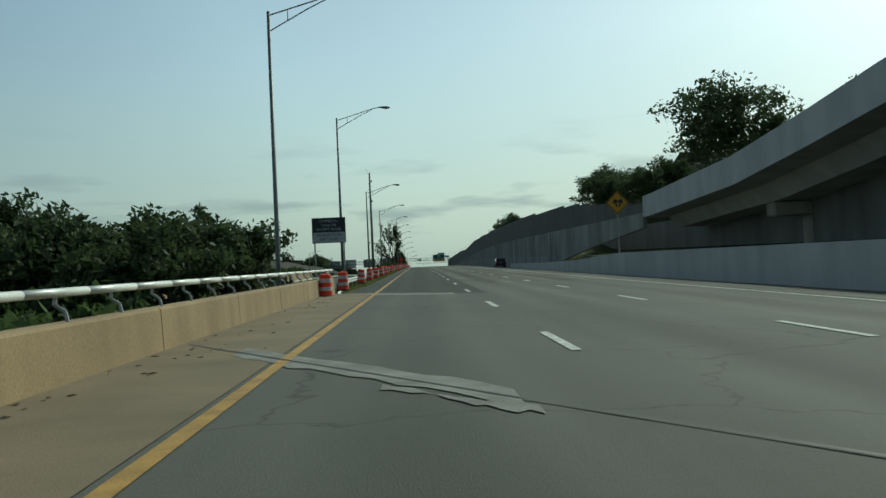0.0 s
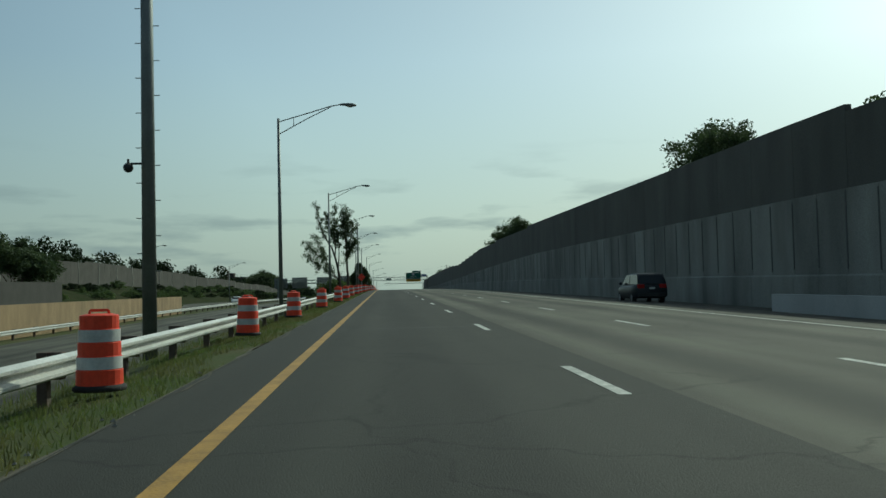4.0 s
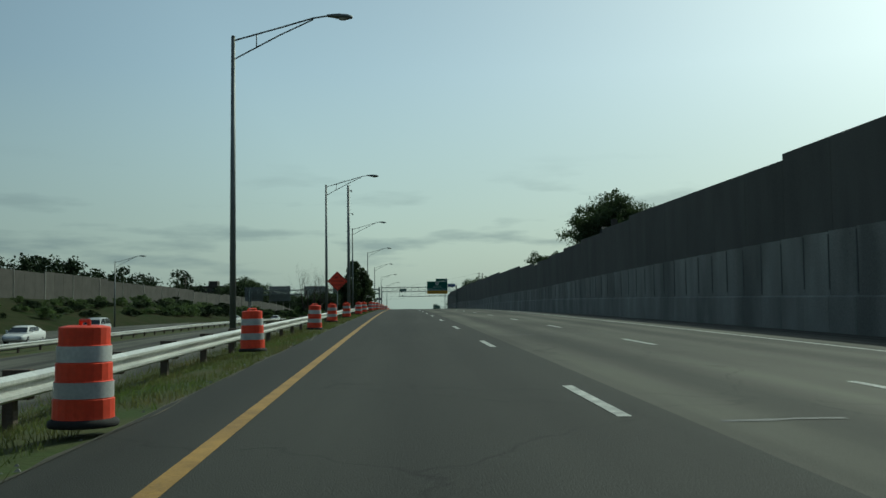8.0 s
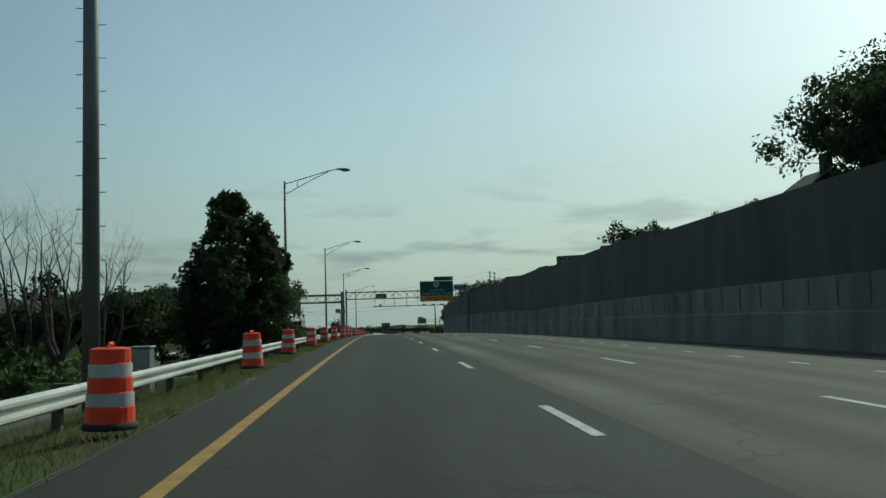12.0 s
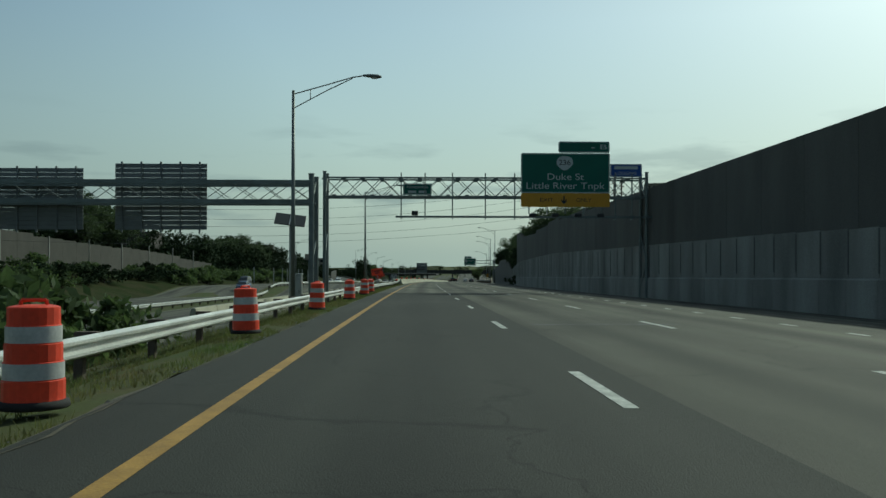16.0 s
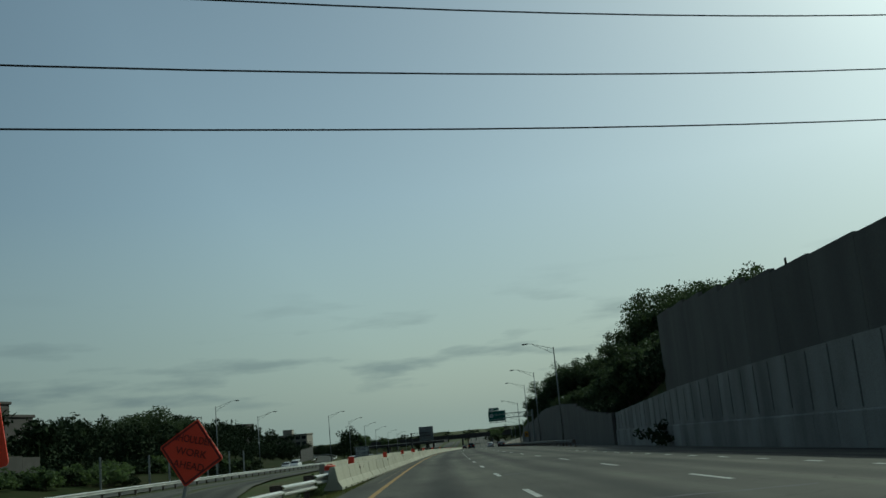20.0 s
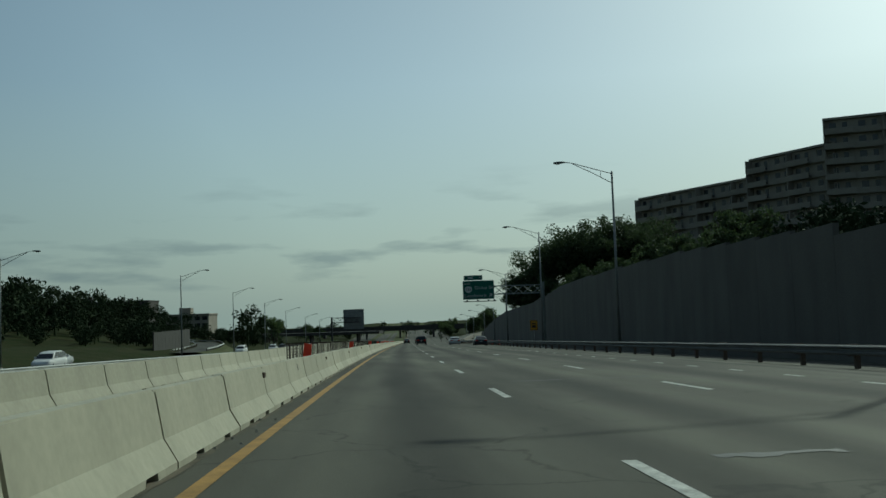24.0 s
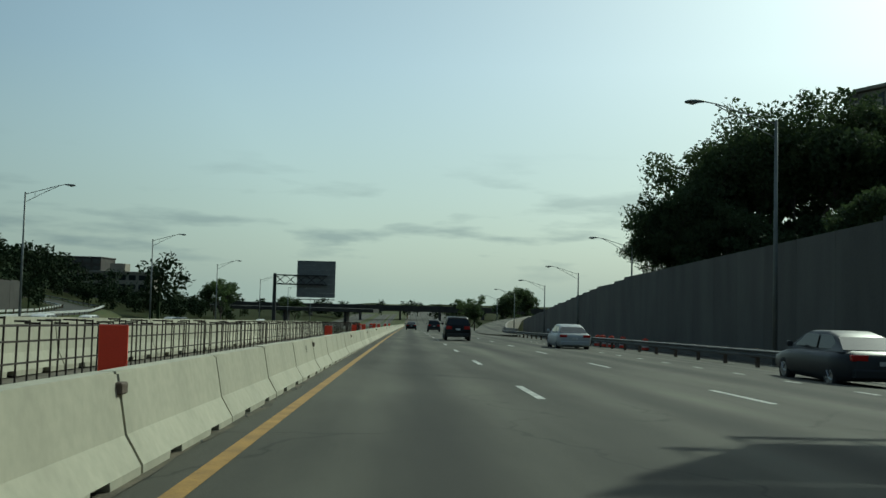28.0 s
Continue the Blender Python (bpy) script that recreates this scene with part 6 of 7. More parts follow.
def clad_tree(label, seed):
    """A many-stemmed tree whose leaves sit close along its limbs."""
    r = np.random.default_rng(seed)
    tr = thing("slender_tree", Matrix.Identity(4), label, "tree")
    bm = bmesh.new()
    cs, rs = [], []
    tube(bm, (.1, 0, -2.4), (0, 0, .3), .2, .15, 10, cap=False)
    tube(bm, (.95, .4, -2.4), (.95, .3, .3), .19, .15, 10, cap=False)
    # parent limb, where along it, three leans, length, leafy from
    paths = []
    for parent, along, leans, length, leafy in ((None, 0, (-6, -28, 0), 9.2, .45), (0, .33, (-2, -4, 14), 6.0, .2), (None, 1, (-4, 0, 6), 8.6, .15), (2, .3, (30, 22, 10), 2.4, .2), (2, .5, (8, 10, 4), 3.6, .4), (0, .16, (8, 0, -5), 5.2, .45), (0, .07, (-38, -18, -36), 6.0, .15), (6, .4, (-44, -46, -40), 3.8, .2), (0, .05, (-54, -52, -44), 4.8, .2), (2, .35, (8, 12, 2), 4.2, .25), (1, .3, (-16, -20, -8), 3.6, .2), (2, .6, (-12, -8, 0), 3.0, .2)):
        n = 14
        if parent is None:
            p = Vector((.95 * along, .3 * along, .2))
            rad = .15
        else:
            pr = paths[parent]
            p = pr[int(along * (len(pr) - 1))].copy()
            rad = .02 + .011 * length
        side = r.normal() * .12
        path = [p.copy()]
        for i in range(n):
            t = i / n
            a = radians(float(np.interp(t, (0, .5, 1), leans)) + r.normal() * 4)
            q = p + Vector((math.sin(a), side + r.normal() * .06, math.cos(a))) * (length / n)
            tube(bm, p, q, rad * (1 - .8 * t), rad * (1 - .8 * (t + 1 / n)), 6, cap=False)
            if t >= leafy:
                for _ in range(4):
                    o = Vector(r.normal(size=3)) * (.3 - .08 * t)
                    cs.append(tuple(q + o))
                    rs.append(r.uniform(.2, .45))
                    tube(bm, q, q + o, .012, .006, 4, cap=False)
            p = q
            path.append(p.copy())
        paths.append(path)
    part("trunk", mesh_of(bm, "trunk", BARK, True), tr)
    V, F = leaf_cloud(cs, rs, 34, .085, seed + 1, 1.0)
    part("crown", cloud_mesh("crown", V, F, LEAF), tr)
    return tr


SPIRE = clad_tree("sparse many-stemmed tree with leaves close along upright limbs", 52)
BARE = tree_thing("bare_tree", "bare dead tree with thin grey branches", 61, 10.5, 2.5, .3, 4, .6, 2, 30, .4, .12, None, .3, 4, .025, 0)
CEDAR = cedar_thing("dense dark green cedar tree on the verge", 71, 9.8, 5.8)


def far_trees(name, label, spots, seed, leaf):
    """One joined sheet of small far-off trees: (s, u, base, height) each, a trunk and a clumped crown of leaves."""
    r = np.random.default_rng(seed)
    VV, FF, k = [], [], 0
    for s, u, w, h in spots:
        o = np.array(at(s, u, w))
        n = 16
        d = r.normal(size=(n, 3))
        d /= np.linalg.norm(d, axis=1)[:, None]
        R = h * r.uniform(.26, .38)
        cs = o + np.array([0, 0, h * .52]) + d * np.array([R, R, h * .38]) * (r.random((n, 1)) ** .4)
        V, F = leaf_cloud(cs, h * .155 * r.uniform(.7, 1.4, n), 32, .037 * h + .06, int(r.integers(1e6)))
        VV.append(V)
        FF.append(F + k)
        k += len(V)
        t = h * .014 + .05
        c = [(o[0] + t * x * q, o[1] + t * y * q, o[2] + z) for z, q in ((-1.5, 1.4), (h * .7, .5)) for x, y in ((-1, -1), (1, -1), (1, 1), (-1, 1))]
        VV.append(np.array(c))
        FF.append(np.array([(0, 1, 5, 4), (1, 2, 6, 5), (2, 3, 7, 6), (3, 0, 4, 7)]) + k)
        k += 8
    ob = new(name, cloud_mesh(name, np.concatenate(VV), np.concatenate(FF), leaf))
    return tagged(ob, label, "trees", "", "stuff")


BUSH = [bush_thing("rounded green bush on the verge", 81 + i, 2.2, 3.6) for i in range(2)]
SHADY = [bush_thing("green bush on the slope above the wall, shade in its leaf colour", 85 + i, 2.2, 3.6, LEAF_SHADED) for i in range(2)]

for s, u, k in [(588.5, -4.3, .32), (590.5, -4.5, .4), (592, -4.0, .3), (594, -4.4, .34)]:
    place(BUSH[0], s, u, k)
# trees near the start, on the left below the bridge and beside the sign
for s, u, k, w in [(62, -15.5, .78, -4.4), (70, -18.5, .8, -4), (58, -20, .9, -6), (66, -24, .88, -5), (60, -24.5, .9, -6), (64, -12.2, .7, -4.2), (56, -17, .84, -5.6), (72, -15, .72, -4), (84, -19.5, .62, -2.2), (92, -24, .6, -2.2), (48, -27, .95, -6.5), (76, -32, .95, -4), (100, -31, .7, -2.4), (40, -36, 1.05, -6.5), (60, -42, 1.1, -6.5), (30, -44, 1.15, -6.5), (110, -34, .55, -2.3), (84, -44, .9, -2)]:
    place(random.choice(BROAD + OPEN[:1]), s, u, k, w)
for i in range(34):
    s, u = random.uniform(40, 74), random.uniform(-27, -8.5)
    place(random.choice(BUSH), s, u, random.uniform(1.6, 2.3) * (1.25 if s < 56 else 1), w=-4.6 - (1.2 if s < 52 else 0), group="dense bushes below the bridge")
# the near sparse tree, the cedars and their bare neighbour
SPIRE.matrix_basis = stand(221, -5.6, 1.3)
for s, u, k in [(221.5, -6.6, 1.15), (222, -5.6, 1.0), (221, -7.6, .8), (223, -6.3, 1.2)]:
    place(BUSH[0], s, u, k)
place(CEDAR, 386, -8.1, 1.02)
place(CEDAR, 388, -9.3, .78)
place(CEDAR, 386, -6.3, .72)
place(OPEN[1], 394, -8.2, .52)
place(BARE, 376, -15.4, .98)
place(BARE, 374, -13.4, .92)
place(BARE, 377, -12.4, .8)
for s, u, k in [(379, -13.6, .4), (380, -11.3, .38), (377, -15.6, .36), (383, -12.6, .4)]:
    place(BROAD[1], s, u, k)
for s, u, k in [(466, -12, 1.6), (474, -12.5, 1.7), (374, -14, 1.3), (378, -16.5, 1.3), (382, -14.5, 1.1), (370, -13, 1.0), (452, -9.2, .9), (462, -10, 1.2), (469, -10.6, 1.3), (476, -10.2, 1.2), (395, -11.5, .9), (404, -10, .8), (232, -30, 1.3), (244, -30.5, 1.0), (128, -22, 1.4), (137, -21.5, 1.1)]:
    place(random.choice(BUSH), s, u, k)
for s, u, k in [(176, -54, .62), (188, -58, .75), (203, -52, .6), (214, -56, .7), (228, -53, .62), (239, -50, .72), (246, -49, .6), (254, -55, .66)]:
    place(BROAD[int(s) % 4], s, u, k)
# bank beyond the opposite lanes
for i in range(186):
    s = 250 + 2.8 * i + random.uniform(-2, 2)
    place((BUSH + SHADY)[i % 4], s, random.uniform(-60, -48) + (5 if s > 600 else 0), random.uniform(.9, 2.0) * (1 if s > 420 else .6), squash=.8, group="bushes on the bank")
# line of trees behind the left noise wall
spots = []
for i in range(125):
    s = 110 + 5.6 * i + random.uniform(-4, 4)
    u = left_wall_u(s) - random.uniform(3, 28)
    spots.append((s, u, ground_w(s, u) - .3, random.uniform(8.5, 13) * (1.25 if i % 9 == 0 else 1)))
for i in range(60):
    s = 640 + 6.6 * i + random.uniform(-4, 4)
    u = -72 - random.uniform(0, 55) - (20 if s > 860 else 0)
    spots.append((s, u, 1.2, random.uniform(9, 13.5)))
for i in range(110):
    s, u = random.uniform(900, 1120), random.uniform(-190, -92)
    spots.append((s, u, ground_w(s, u) - .3, random.uniform(9, 13) + (4 if u < -105 else 0)))
for i in range(90):
    s, u = random.uniform(870, 1040), random.uniform(-92, -47)
    h = random.uniform(3.5, 7)
    ru = float(np.interp(s, _rs, _ru)) if s < 1000 else -118
    if abs(u - ru) < 8 or (u > ru and s < 965):
        continue
    spots.append((s, u, ground_w(s, u) - .3, h))
for i in range(80):
    s, u = random.uniform(1006, 1075), random.uniform(-150, -58)
    spots.append((s, u, ground_w(s, u) - .3, random.uniform(4, 8)))
spots += [(955.7, -49.2, ground_w(955, -49), 13.6), (958, -51, ground_w(958, -51), 11)]
far_trees("tree_line", "leafy tree line beyond the left noise wall, shade in its leaf colour", spots, 201, LEAF_SHADED)
for s, u, top in [(632, -70, 16), (640, -72, 17.5), (648, -76, 18.5), (655, -70, 16), (625, -74, 15.5), (660, -80, 17), (791, -76, 16.6), (795, -86.5, 15.2), (798, -71, 14), (789, -68, 12.8), (800, -81.5, 15.6), (796, -92, 9.5), (786, -80, 13)]:
    g = ground_w(s, u) - .3
    place(TALL[int(s - u) % 2], s, u, (top - g) / 20, g)
for s, u, k in [(1010, -48, .7), (1030, -52, .8), (1060, -60, .8), (1100, -64, .9), (1180, -50, .8), (1200, -58, .8)]:
    place(random.choice(BROAD + OPEN), s, u, k)
# behind the walls on the right
for s, u, k, w in [(96, 32.6, 1.36, 2.2), (97, 38, .95, 2.2), (128, 26.5, .5, 5.5), (130, 31.5, .62, 5.5), (132, 36.5, .72, 5.5), (134, 49, .84, 5.5), (136, 55, .98, 5.5), (138, 71, 1.5, 7), (150, 34, .8, 4), (158, 44, .8, 5), (172, 40, .86, 5.5), (190, 42, .88, 6), (205, 46, .84, 6), (240, 50, 1.3, 7), (258, 54, 1.45, 8), (266, 60, 1.4, 8), (399, 41, 1.26, 6.5), (403, 39.6, 1.25, 6.5), (401, 43, 1.1, 6.5), (398, 38.5, .8, 6.5), (400, 42, .8, 6.5), (470, 40, .8, 6), (440, 44, .7, 5.5), (545, 40, .55, 5)]:
    place(random.choice(OPEN) if k > 1.48 else TALL[int(s + u) % 2] if k > 1.05 else random.choice(BROAD), s, u, k * (.6 if 1.05 < k <= 1.48 else 1), w)
place(BARE, 96, 40, 1.2, 4)
for i in range(17):
    s = 630 + 3.2 * i + random.uniform(-1.2, 1.2)
    place(random.choice(BROAD), s, right_edge(s) + random.uniform(2.2, 6), random.uniform(.4, .54), w=3.0, group="trees above the right wall")
for i in range(12):
    s = 634 + 3.6 * i + random.uniform(-2, 2)
    place(random.choice(BROAD), s, right_edge(s) + random.uniform(6, 14), random.uniform(.4, .48), w=4.0, group="trees above the right wall")
for s, u, k in [(626.5, 18.2, 1.5), (626.5, 19.3, 1.3), (629, 20.2, 1.5), (632, 19.8, 1.4), (636, 21, 1.6), (640, 20.5, 1.5), (645, 21.5, 1.5)]:
    place(SHADY[1], s, u, k)
for i in range(24):
    s = 628 + 2.7 * i
    place(SHADY[i % 2], s, right_edge(s) + random.uniform(1.9, 3.0), random.uniform(.75, 1.1), group="low growth above the right wall")
# one large tree above the exit wall, low growth past it, then the tall clump
for s, u, top in [(676, 29, 17.6), (680, 34, 19), (684, 38.5, 19.6), (679, 25.8, 15), (672, 33, 17.4), (668, 40, 18.8)]:
    place(TALL[int(s + u) % 2], s, u, (top - 4.2) / 20, w=4.2, group="trees above the right wall")
for i in range(60):
    s = 690 + 3.0 * i + random.uniform(-1.5, 1.5)
    u = right_edge(s) + random.uniform(4.6, 8)
    place(random.choice(SHADY), s, u, random.uniform(1.2, 1.9), w=ground_w(s, u) - .3, group="low growth above the right wall")
spots = []
for i in range(70):
    s = 692 + 2.5 * i + random.uniform(-2, 2)
    u = right_edge(s) + random.uniform(7, 34)
    spots.append((s, u, ground_w(s, u) - .3, random.uniform(4, 6) + .16 * max(0, u - right_edge(s) - 8)))
far_trees("scrub", "low leafy scrub on the slope above the exit wall", spots, 203, LEAF_SHADED)
for i in range(16):
    s = 738 + 6.2 * i + random.uniform(-2, 2)
    u = right_edge(s) + random.uniform(7, 11)
    place(BROAD[i % 4], s, u, random.uniform(.42, .56), w=ground_w(s, u) - .3, group="trees above the right wall")
for s, u, top in [(862, 27.6, 14.5), (864, 30.5, 18.5), (865, 34.5, 21.5), (866, 39.5, 24.5), (868, 44.5, 25.8), (870, 50, 26), (866, 55, 25), (872, 37, 22.5), (880, 44, 24), (862, 25.6, 10.5), (868, 28.5, 12), (858, 30, 13)]:
    g = ground_w(s, u) - .3
    place(TALL[int(s + u) % 2], s, u, (top - g) / 20, w=g, group="tall trees above the right wall")
for s, u, k in [(985, 14, .5), (1000, 16, .6), (1015, 13, .55), (1030, 28, .8), (1060, 34, .9), (1090, 36, .9), (1120, 40, 1.0), (1160, 40, 1.0)]:
    place(random.choice(BROAD + OPEN), s, u, k)
far_trees("far_wood", "far trees past the overpass, shade in their leaf colour", [(random.uniform(1340, 1480), random.uniform(-220, 160), -2, random.uniform(9, 16)) for _ in range(56)], 205, LEAF_SHADED)

# ---- grass along the verge ----
def grass(name, s0, s1, u0, u1, n, hgt, label, seed):
    r = np.random.default_rng(seed)
    V = []
    ss_, uu_ = r.uniform(s0, s1, n), r.uniform(u0, u1, n)
    keep = np.array([noise.noise(Vector((a * .35, b * .9, 3))) > -.28 for a, b in zip(ss_, uu_)])
    ss_, uu_ = ss_[keep], uu_[keep]
    for a, b in zip(ss_, uu_):
        p = at(a, b, ground_w(a, b))
        h = hgt * r.uniform(.4, 1.2)
        t = r.uniform(0, 6.283)
        wx, wy = .008 * math.cos(t), .008 * math.sin(t)
        lx, ly = r.normal(size=2) * h * .35
        V += [(p.x - wx, p.y - wy, p.z), (p.x + wx, p.y + wy, p.z), (p.x + lx, p.y + ly, p.z + h)]
    F = [(i, i + 1, i + 2) for i in range(0, len(V), 3)]
    me = bpy.data.meshes.new(name)
    me.from_pydata(V, [], F)
    me.materials.append(GRASS)
    tagged(new(name, me), label, "grass", "", "stuff")


grass("verge_grass", 47, 592, -5.6, -2.66, 215000, .12, "patchy green and dry grass on the verge", 3)
grass("verge_grass", 60, 592, -9, -5.6, 45000, .3, "longer unmown grass behind the guardrail", 4)

# ---- vehicles ----
GLASS = material("tinted_glass", (0.02, 0.025, 0.028), 0.08, vary=0.1, bump=0.0, spec=0.4)
TYRE = material("tyre_rubber", (0.02, 0.02, 0.02), 0.85, vary=0.2, bump=0.1)
RIM = material("alloy_rim", (0.4, 0.4, 0.41), 0.35, metal=0.8, vary=0.15, bump=0.0)
TAIL = material("red_tail_lamp", (0.35, 0.012, 0.01), 0.25, vary=0.1, bump=0.0)
HEAD = material("clear_head_lamp", (0.6, 0.62, 0.62), 0.15, vary=0.1, bump=0.0)
PAINTS = {n: material(n + "_car_paint", c, 0.4, vary=.06, scale=.5, grain=200, bump=0.0, spec=.2) for n, c in (("black", (.012, .013, .014)), ("silver", (.42, .43, .43)), ("white", (.68, .68, .66)), ("charcoal", (.03, .033, .037)), ("blue", (.05, .08, .14)), ("red", (.3, .03, .03)))}


def car(kind, paint, s, u, w, turn, label):
    """y runs to the front. Body and cabin are lofted cross-sections; glass, lamps, wheels are parts."""
    c = thing(kind, stand(s, u, w, turn), label, "car" if kind != "van" else "van", "vehicles on the road")
    P = PAINTS[paint]
    suv = kind in ("suv", "van")
    L, Wd = (4.65, .93) if suv else (4.8, .91)
    # y, half width, belt height, bottom
    if suv:
        secs = [(-L / 2, .80, .95, .42), (-L / 2 + .12, .90, 1.05, .34), (-1.2, .93, 1.06, .28), (1.0, .93, 1.02, .28), (1.6, .91, .98, .30), (2.1, .86, .86, .33), (L / 2, .70, .68, .42)]
        cab = [(-L / 2 + .12, .80, 1.06, 1.06), (-L / 2 + .30, .72, 1.05, 1.62), (-1.4, .70, 1.05, 1.72), (.1, .69, 1.04, 1.70), (.6, .72, 1.02, 1.55), (1.35, .82, 1.0, 1.0)]
        wb = 1.33
    else:
        secs = [(-L / 2, .74, .86, .42), (-L / 2 + .14, .87, .97, .32), (-1.3, .91, .96, .22), (.9, .91, .92, .22), (1.6, .89, .84, .26), (2.15, .82, .72, .3), (L / 2, .62, .56, .4)]
        cab = [(-1.95, .76, .97, .97), (-1.15, .66, .95, 1.34), (-.6, .62, .94, 1.44), (.3, .61, .93, 1.43), (.6, .63, .92, 1.36), (1.4, .78, .9, .9)]
        wb = 1.38
    bm = bmesh.new()
    rings = []
    for y, hw, zt, zb in secs:
        pr = [(-hw * .9, zb), (-hw, zb + .12), (-hw, zt - .16), (-hw * .93, zt - .03), (-hw * .8, zt), (hw * .8, zt), (hw * .93, zt - .03), (hw, zt - .16), (hw, zb + .12), (hw * .9, zb)]
        rings.append([bm.verts.new((x, y, z)) for x, z in pr])
    for a, b in zip(rings, rings[1:]):
        for i in range(10):
            bm.faces.new([a[i], a[(i + 1) % 10], b[(i + 1) % 10], b[i]])
    bm.faces.new(rings[0])
    bm.faces.new(rings[-1][::-1])
    body = part("body", mesh_of(bm, "body", P, True), c)
    bm = bmesh.new()
    rings = []
    for y, hw, z0, z1 in cab:
        rings.append([bm.verts.new((x, y, z)) for x, z in ((-hw - .1, z0), (-hw - .03, z0 + (z1 - z0) * .5), (-hw, z1 - .04 if z1 > z0 else z1), (-hw * .8, z1), (hw * .8, z1), (hw, z1 - .04 if z1 > z0 else z1), (hw + .03, z0 + (z1 - z0) * .5), (hw + .1, z0))])
    for a, b in zip(rings, rings[1:]):
        for i in range(7):
            bm.faces.new([a[i], a[i + 1], b[i + 1], b[i]])
    bmesh.ops.remove_doubles(bm, verts=bm.verts, dist=1e-4)
    part("cabin", mesh_of(bm, "cabin", P, True), c)

    def pane(name, pts, out):
        b_ = bmesh.new()
        b_.faces.new([b_.verts.new(Vector(p) + Vector(out) * .012) for p in pts])
        part(name, mesh_of(b_, name, GLASS), c)

    def lerp(a, b, t):
        return tuple(p + (q - p) * t for p, q in zip(a, b))
    a, b = cab[0], cab[1]
    f0, f1 = .12, .9
    pane("rear_window", [(-(a[1] + .02), a[0] + (b[0] - a[0]) * f0, a[2] + (b[3] - a[2]) * f0), (a[1] + .02, a[0] + (b[0] - a[0]) * f0, a[2] + (b[3] - a[2]) * f0), (b[1] * .9, a[0] + (b[0] - a[0]) * f1, a[2] + (b[3] - a[2]) * f1), (-b[1] * .9, a[0] + (b[0] - a[0]) * f1, a[2] + (b[3] - a[2]) * f1)], (0, -1, .6))
    a, b = cab[-1], cab[-2]
    pane("windscreen", [(-(a[1]), a[0] + (b[0] - a[0]) * f0, a[2] + (b[3] - a[2]) * f0), (a[1], a[0] + (b[0] - a[0]) * f0, a[2] + (b[3] - a[2]) * f0), (b[1] * .92, a[0] + (b[0] - a[0]) * f1, a[2] + (b[3] - a[2]) * f1), (-b[1] * .92, a[0] + (b[0] - a[0]) * f1, a[2] + (b[3] - a[2]) * f1)], (0, 1, .6))
    top, bel = cab[2][3] - .1, cab[2][2] + .06
    hw = cab[2][1]
    for sd in (-1, 1):
        for y0, y1, y2, y3 in (((cab[1][0] + .05, -.62, -.62, cab[1][0] - .28) if suv else (cab[1][0] + .1, -.42, -.42, cab[1][0] - .38)), (-.5, .35, .95, -.5) if suv else (-.3, .42, 1.0, -.3)):
            pane("side_window", [(sd * (hw + .02), y0, top), (sd * (hw + .02), y1, top), (sd * (hw + .105), y2, bel), (sd * (hw + .105), y3, bel)], (sd, 0, .2))
        bm = bmesh.new()
        box(bm, sd * .62 - .2, sd * .62 + .2, -L / 2 - .01, -L / 2 + .2, (.78 if not suv else .85), (.93 if not suv else 1.08), bevel=.02)
        part("tail_lamp", mesh_of(bm, "tail_lamp", TAIL), c)
        bm = bmesh.new()
        box(bm, sd * .56 - .18, sd * .56 + .18, L / 2 - .3, L / 2 - .06, .52 if not suv else .62, .66 if not suv else .78, bevel=.02)
        part("head_lamp", mesh_of(bm, "head_lamp", HEAD), c)
        bm = bmesh.new()
        box(bm, sd * .98 - .08, sd * .98 + .08, .72, .86, cab[2][2] + .02, cab[2][2] + .18, bevel=.03)
        part("mirror", mesh_of(bm, "mirror", P), c)
        for y in (-wb, wb):
            wh = thing("wheel", Matrix.Translation((sd * (Wd - .12), y, .33)) @ Matrix.Rotation(radians(90), 4, "Y"), "", "")
            wh.parent = c
            bm = bmesh.new()
            lathe(bm, [(.2, -.11), (.31, -.11), (.33, -.07), (.33, .07), (.31, .11), (.2, .11)], 18)
            part("tyre", mesh_of(bm, "tyre", TYRE, True), wh)
            bm = bmesh.new()
            lathe(bm, [(.2, -.115), (.2, .115)], 14)
            for k in range(5):
                a_ = 2 * math.pi * k / 5
                tube(bm, (0, 0, sd * .118), (.19 * math.cos(a_), .19 * math.sin(a_), sd * .118), .025, .025, 5)
            part("rim", mesh_of(bm, "rim", RIM), wh)
    bm = bmesh.new()
    box(bm, -Wd * .86, Wd * .86, -L / 2 - .04, -L / 2 + .12, .36, .6, bevel=.04)
    part("rear_bumper", mesh_of(bm, "rear_bumper", P if not suv else DARK), c)
    bm = bmesh.new()
    box(bm, -.16, .16, -L / 2 - .02, -L / 2 + .02, .68 if not suv else .8, .78 if not suv else .92)
    part("plate", mesh_of(bm, "plate", SHEETING), c)
    return c


car("suv", "black", 838, 3.5, 0, 0, "black SUV driving in the middle lane")
car("sedan", "silver", 823, 9.0, -.13, 0, "silver sedan in the outer lane")
car("sedan", "charcoal", 794.5, 11.2, -.2, 0, "dark grey sedan in the exit lane")
car("suv", "charcoal", 905, 3.6, 0, 0, "dark SUV far ahead in the lane")
car("sedan", "black", 930, .4, 0, 0, "dark sedan far ahead in the inner lane")
car("van", "charcoal", 164, 14.6, -.4, 0, "dark van on the merging ramp")
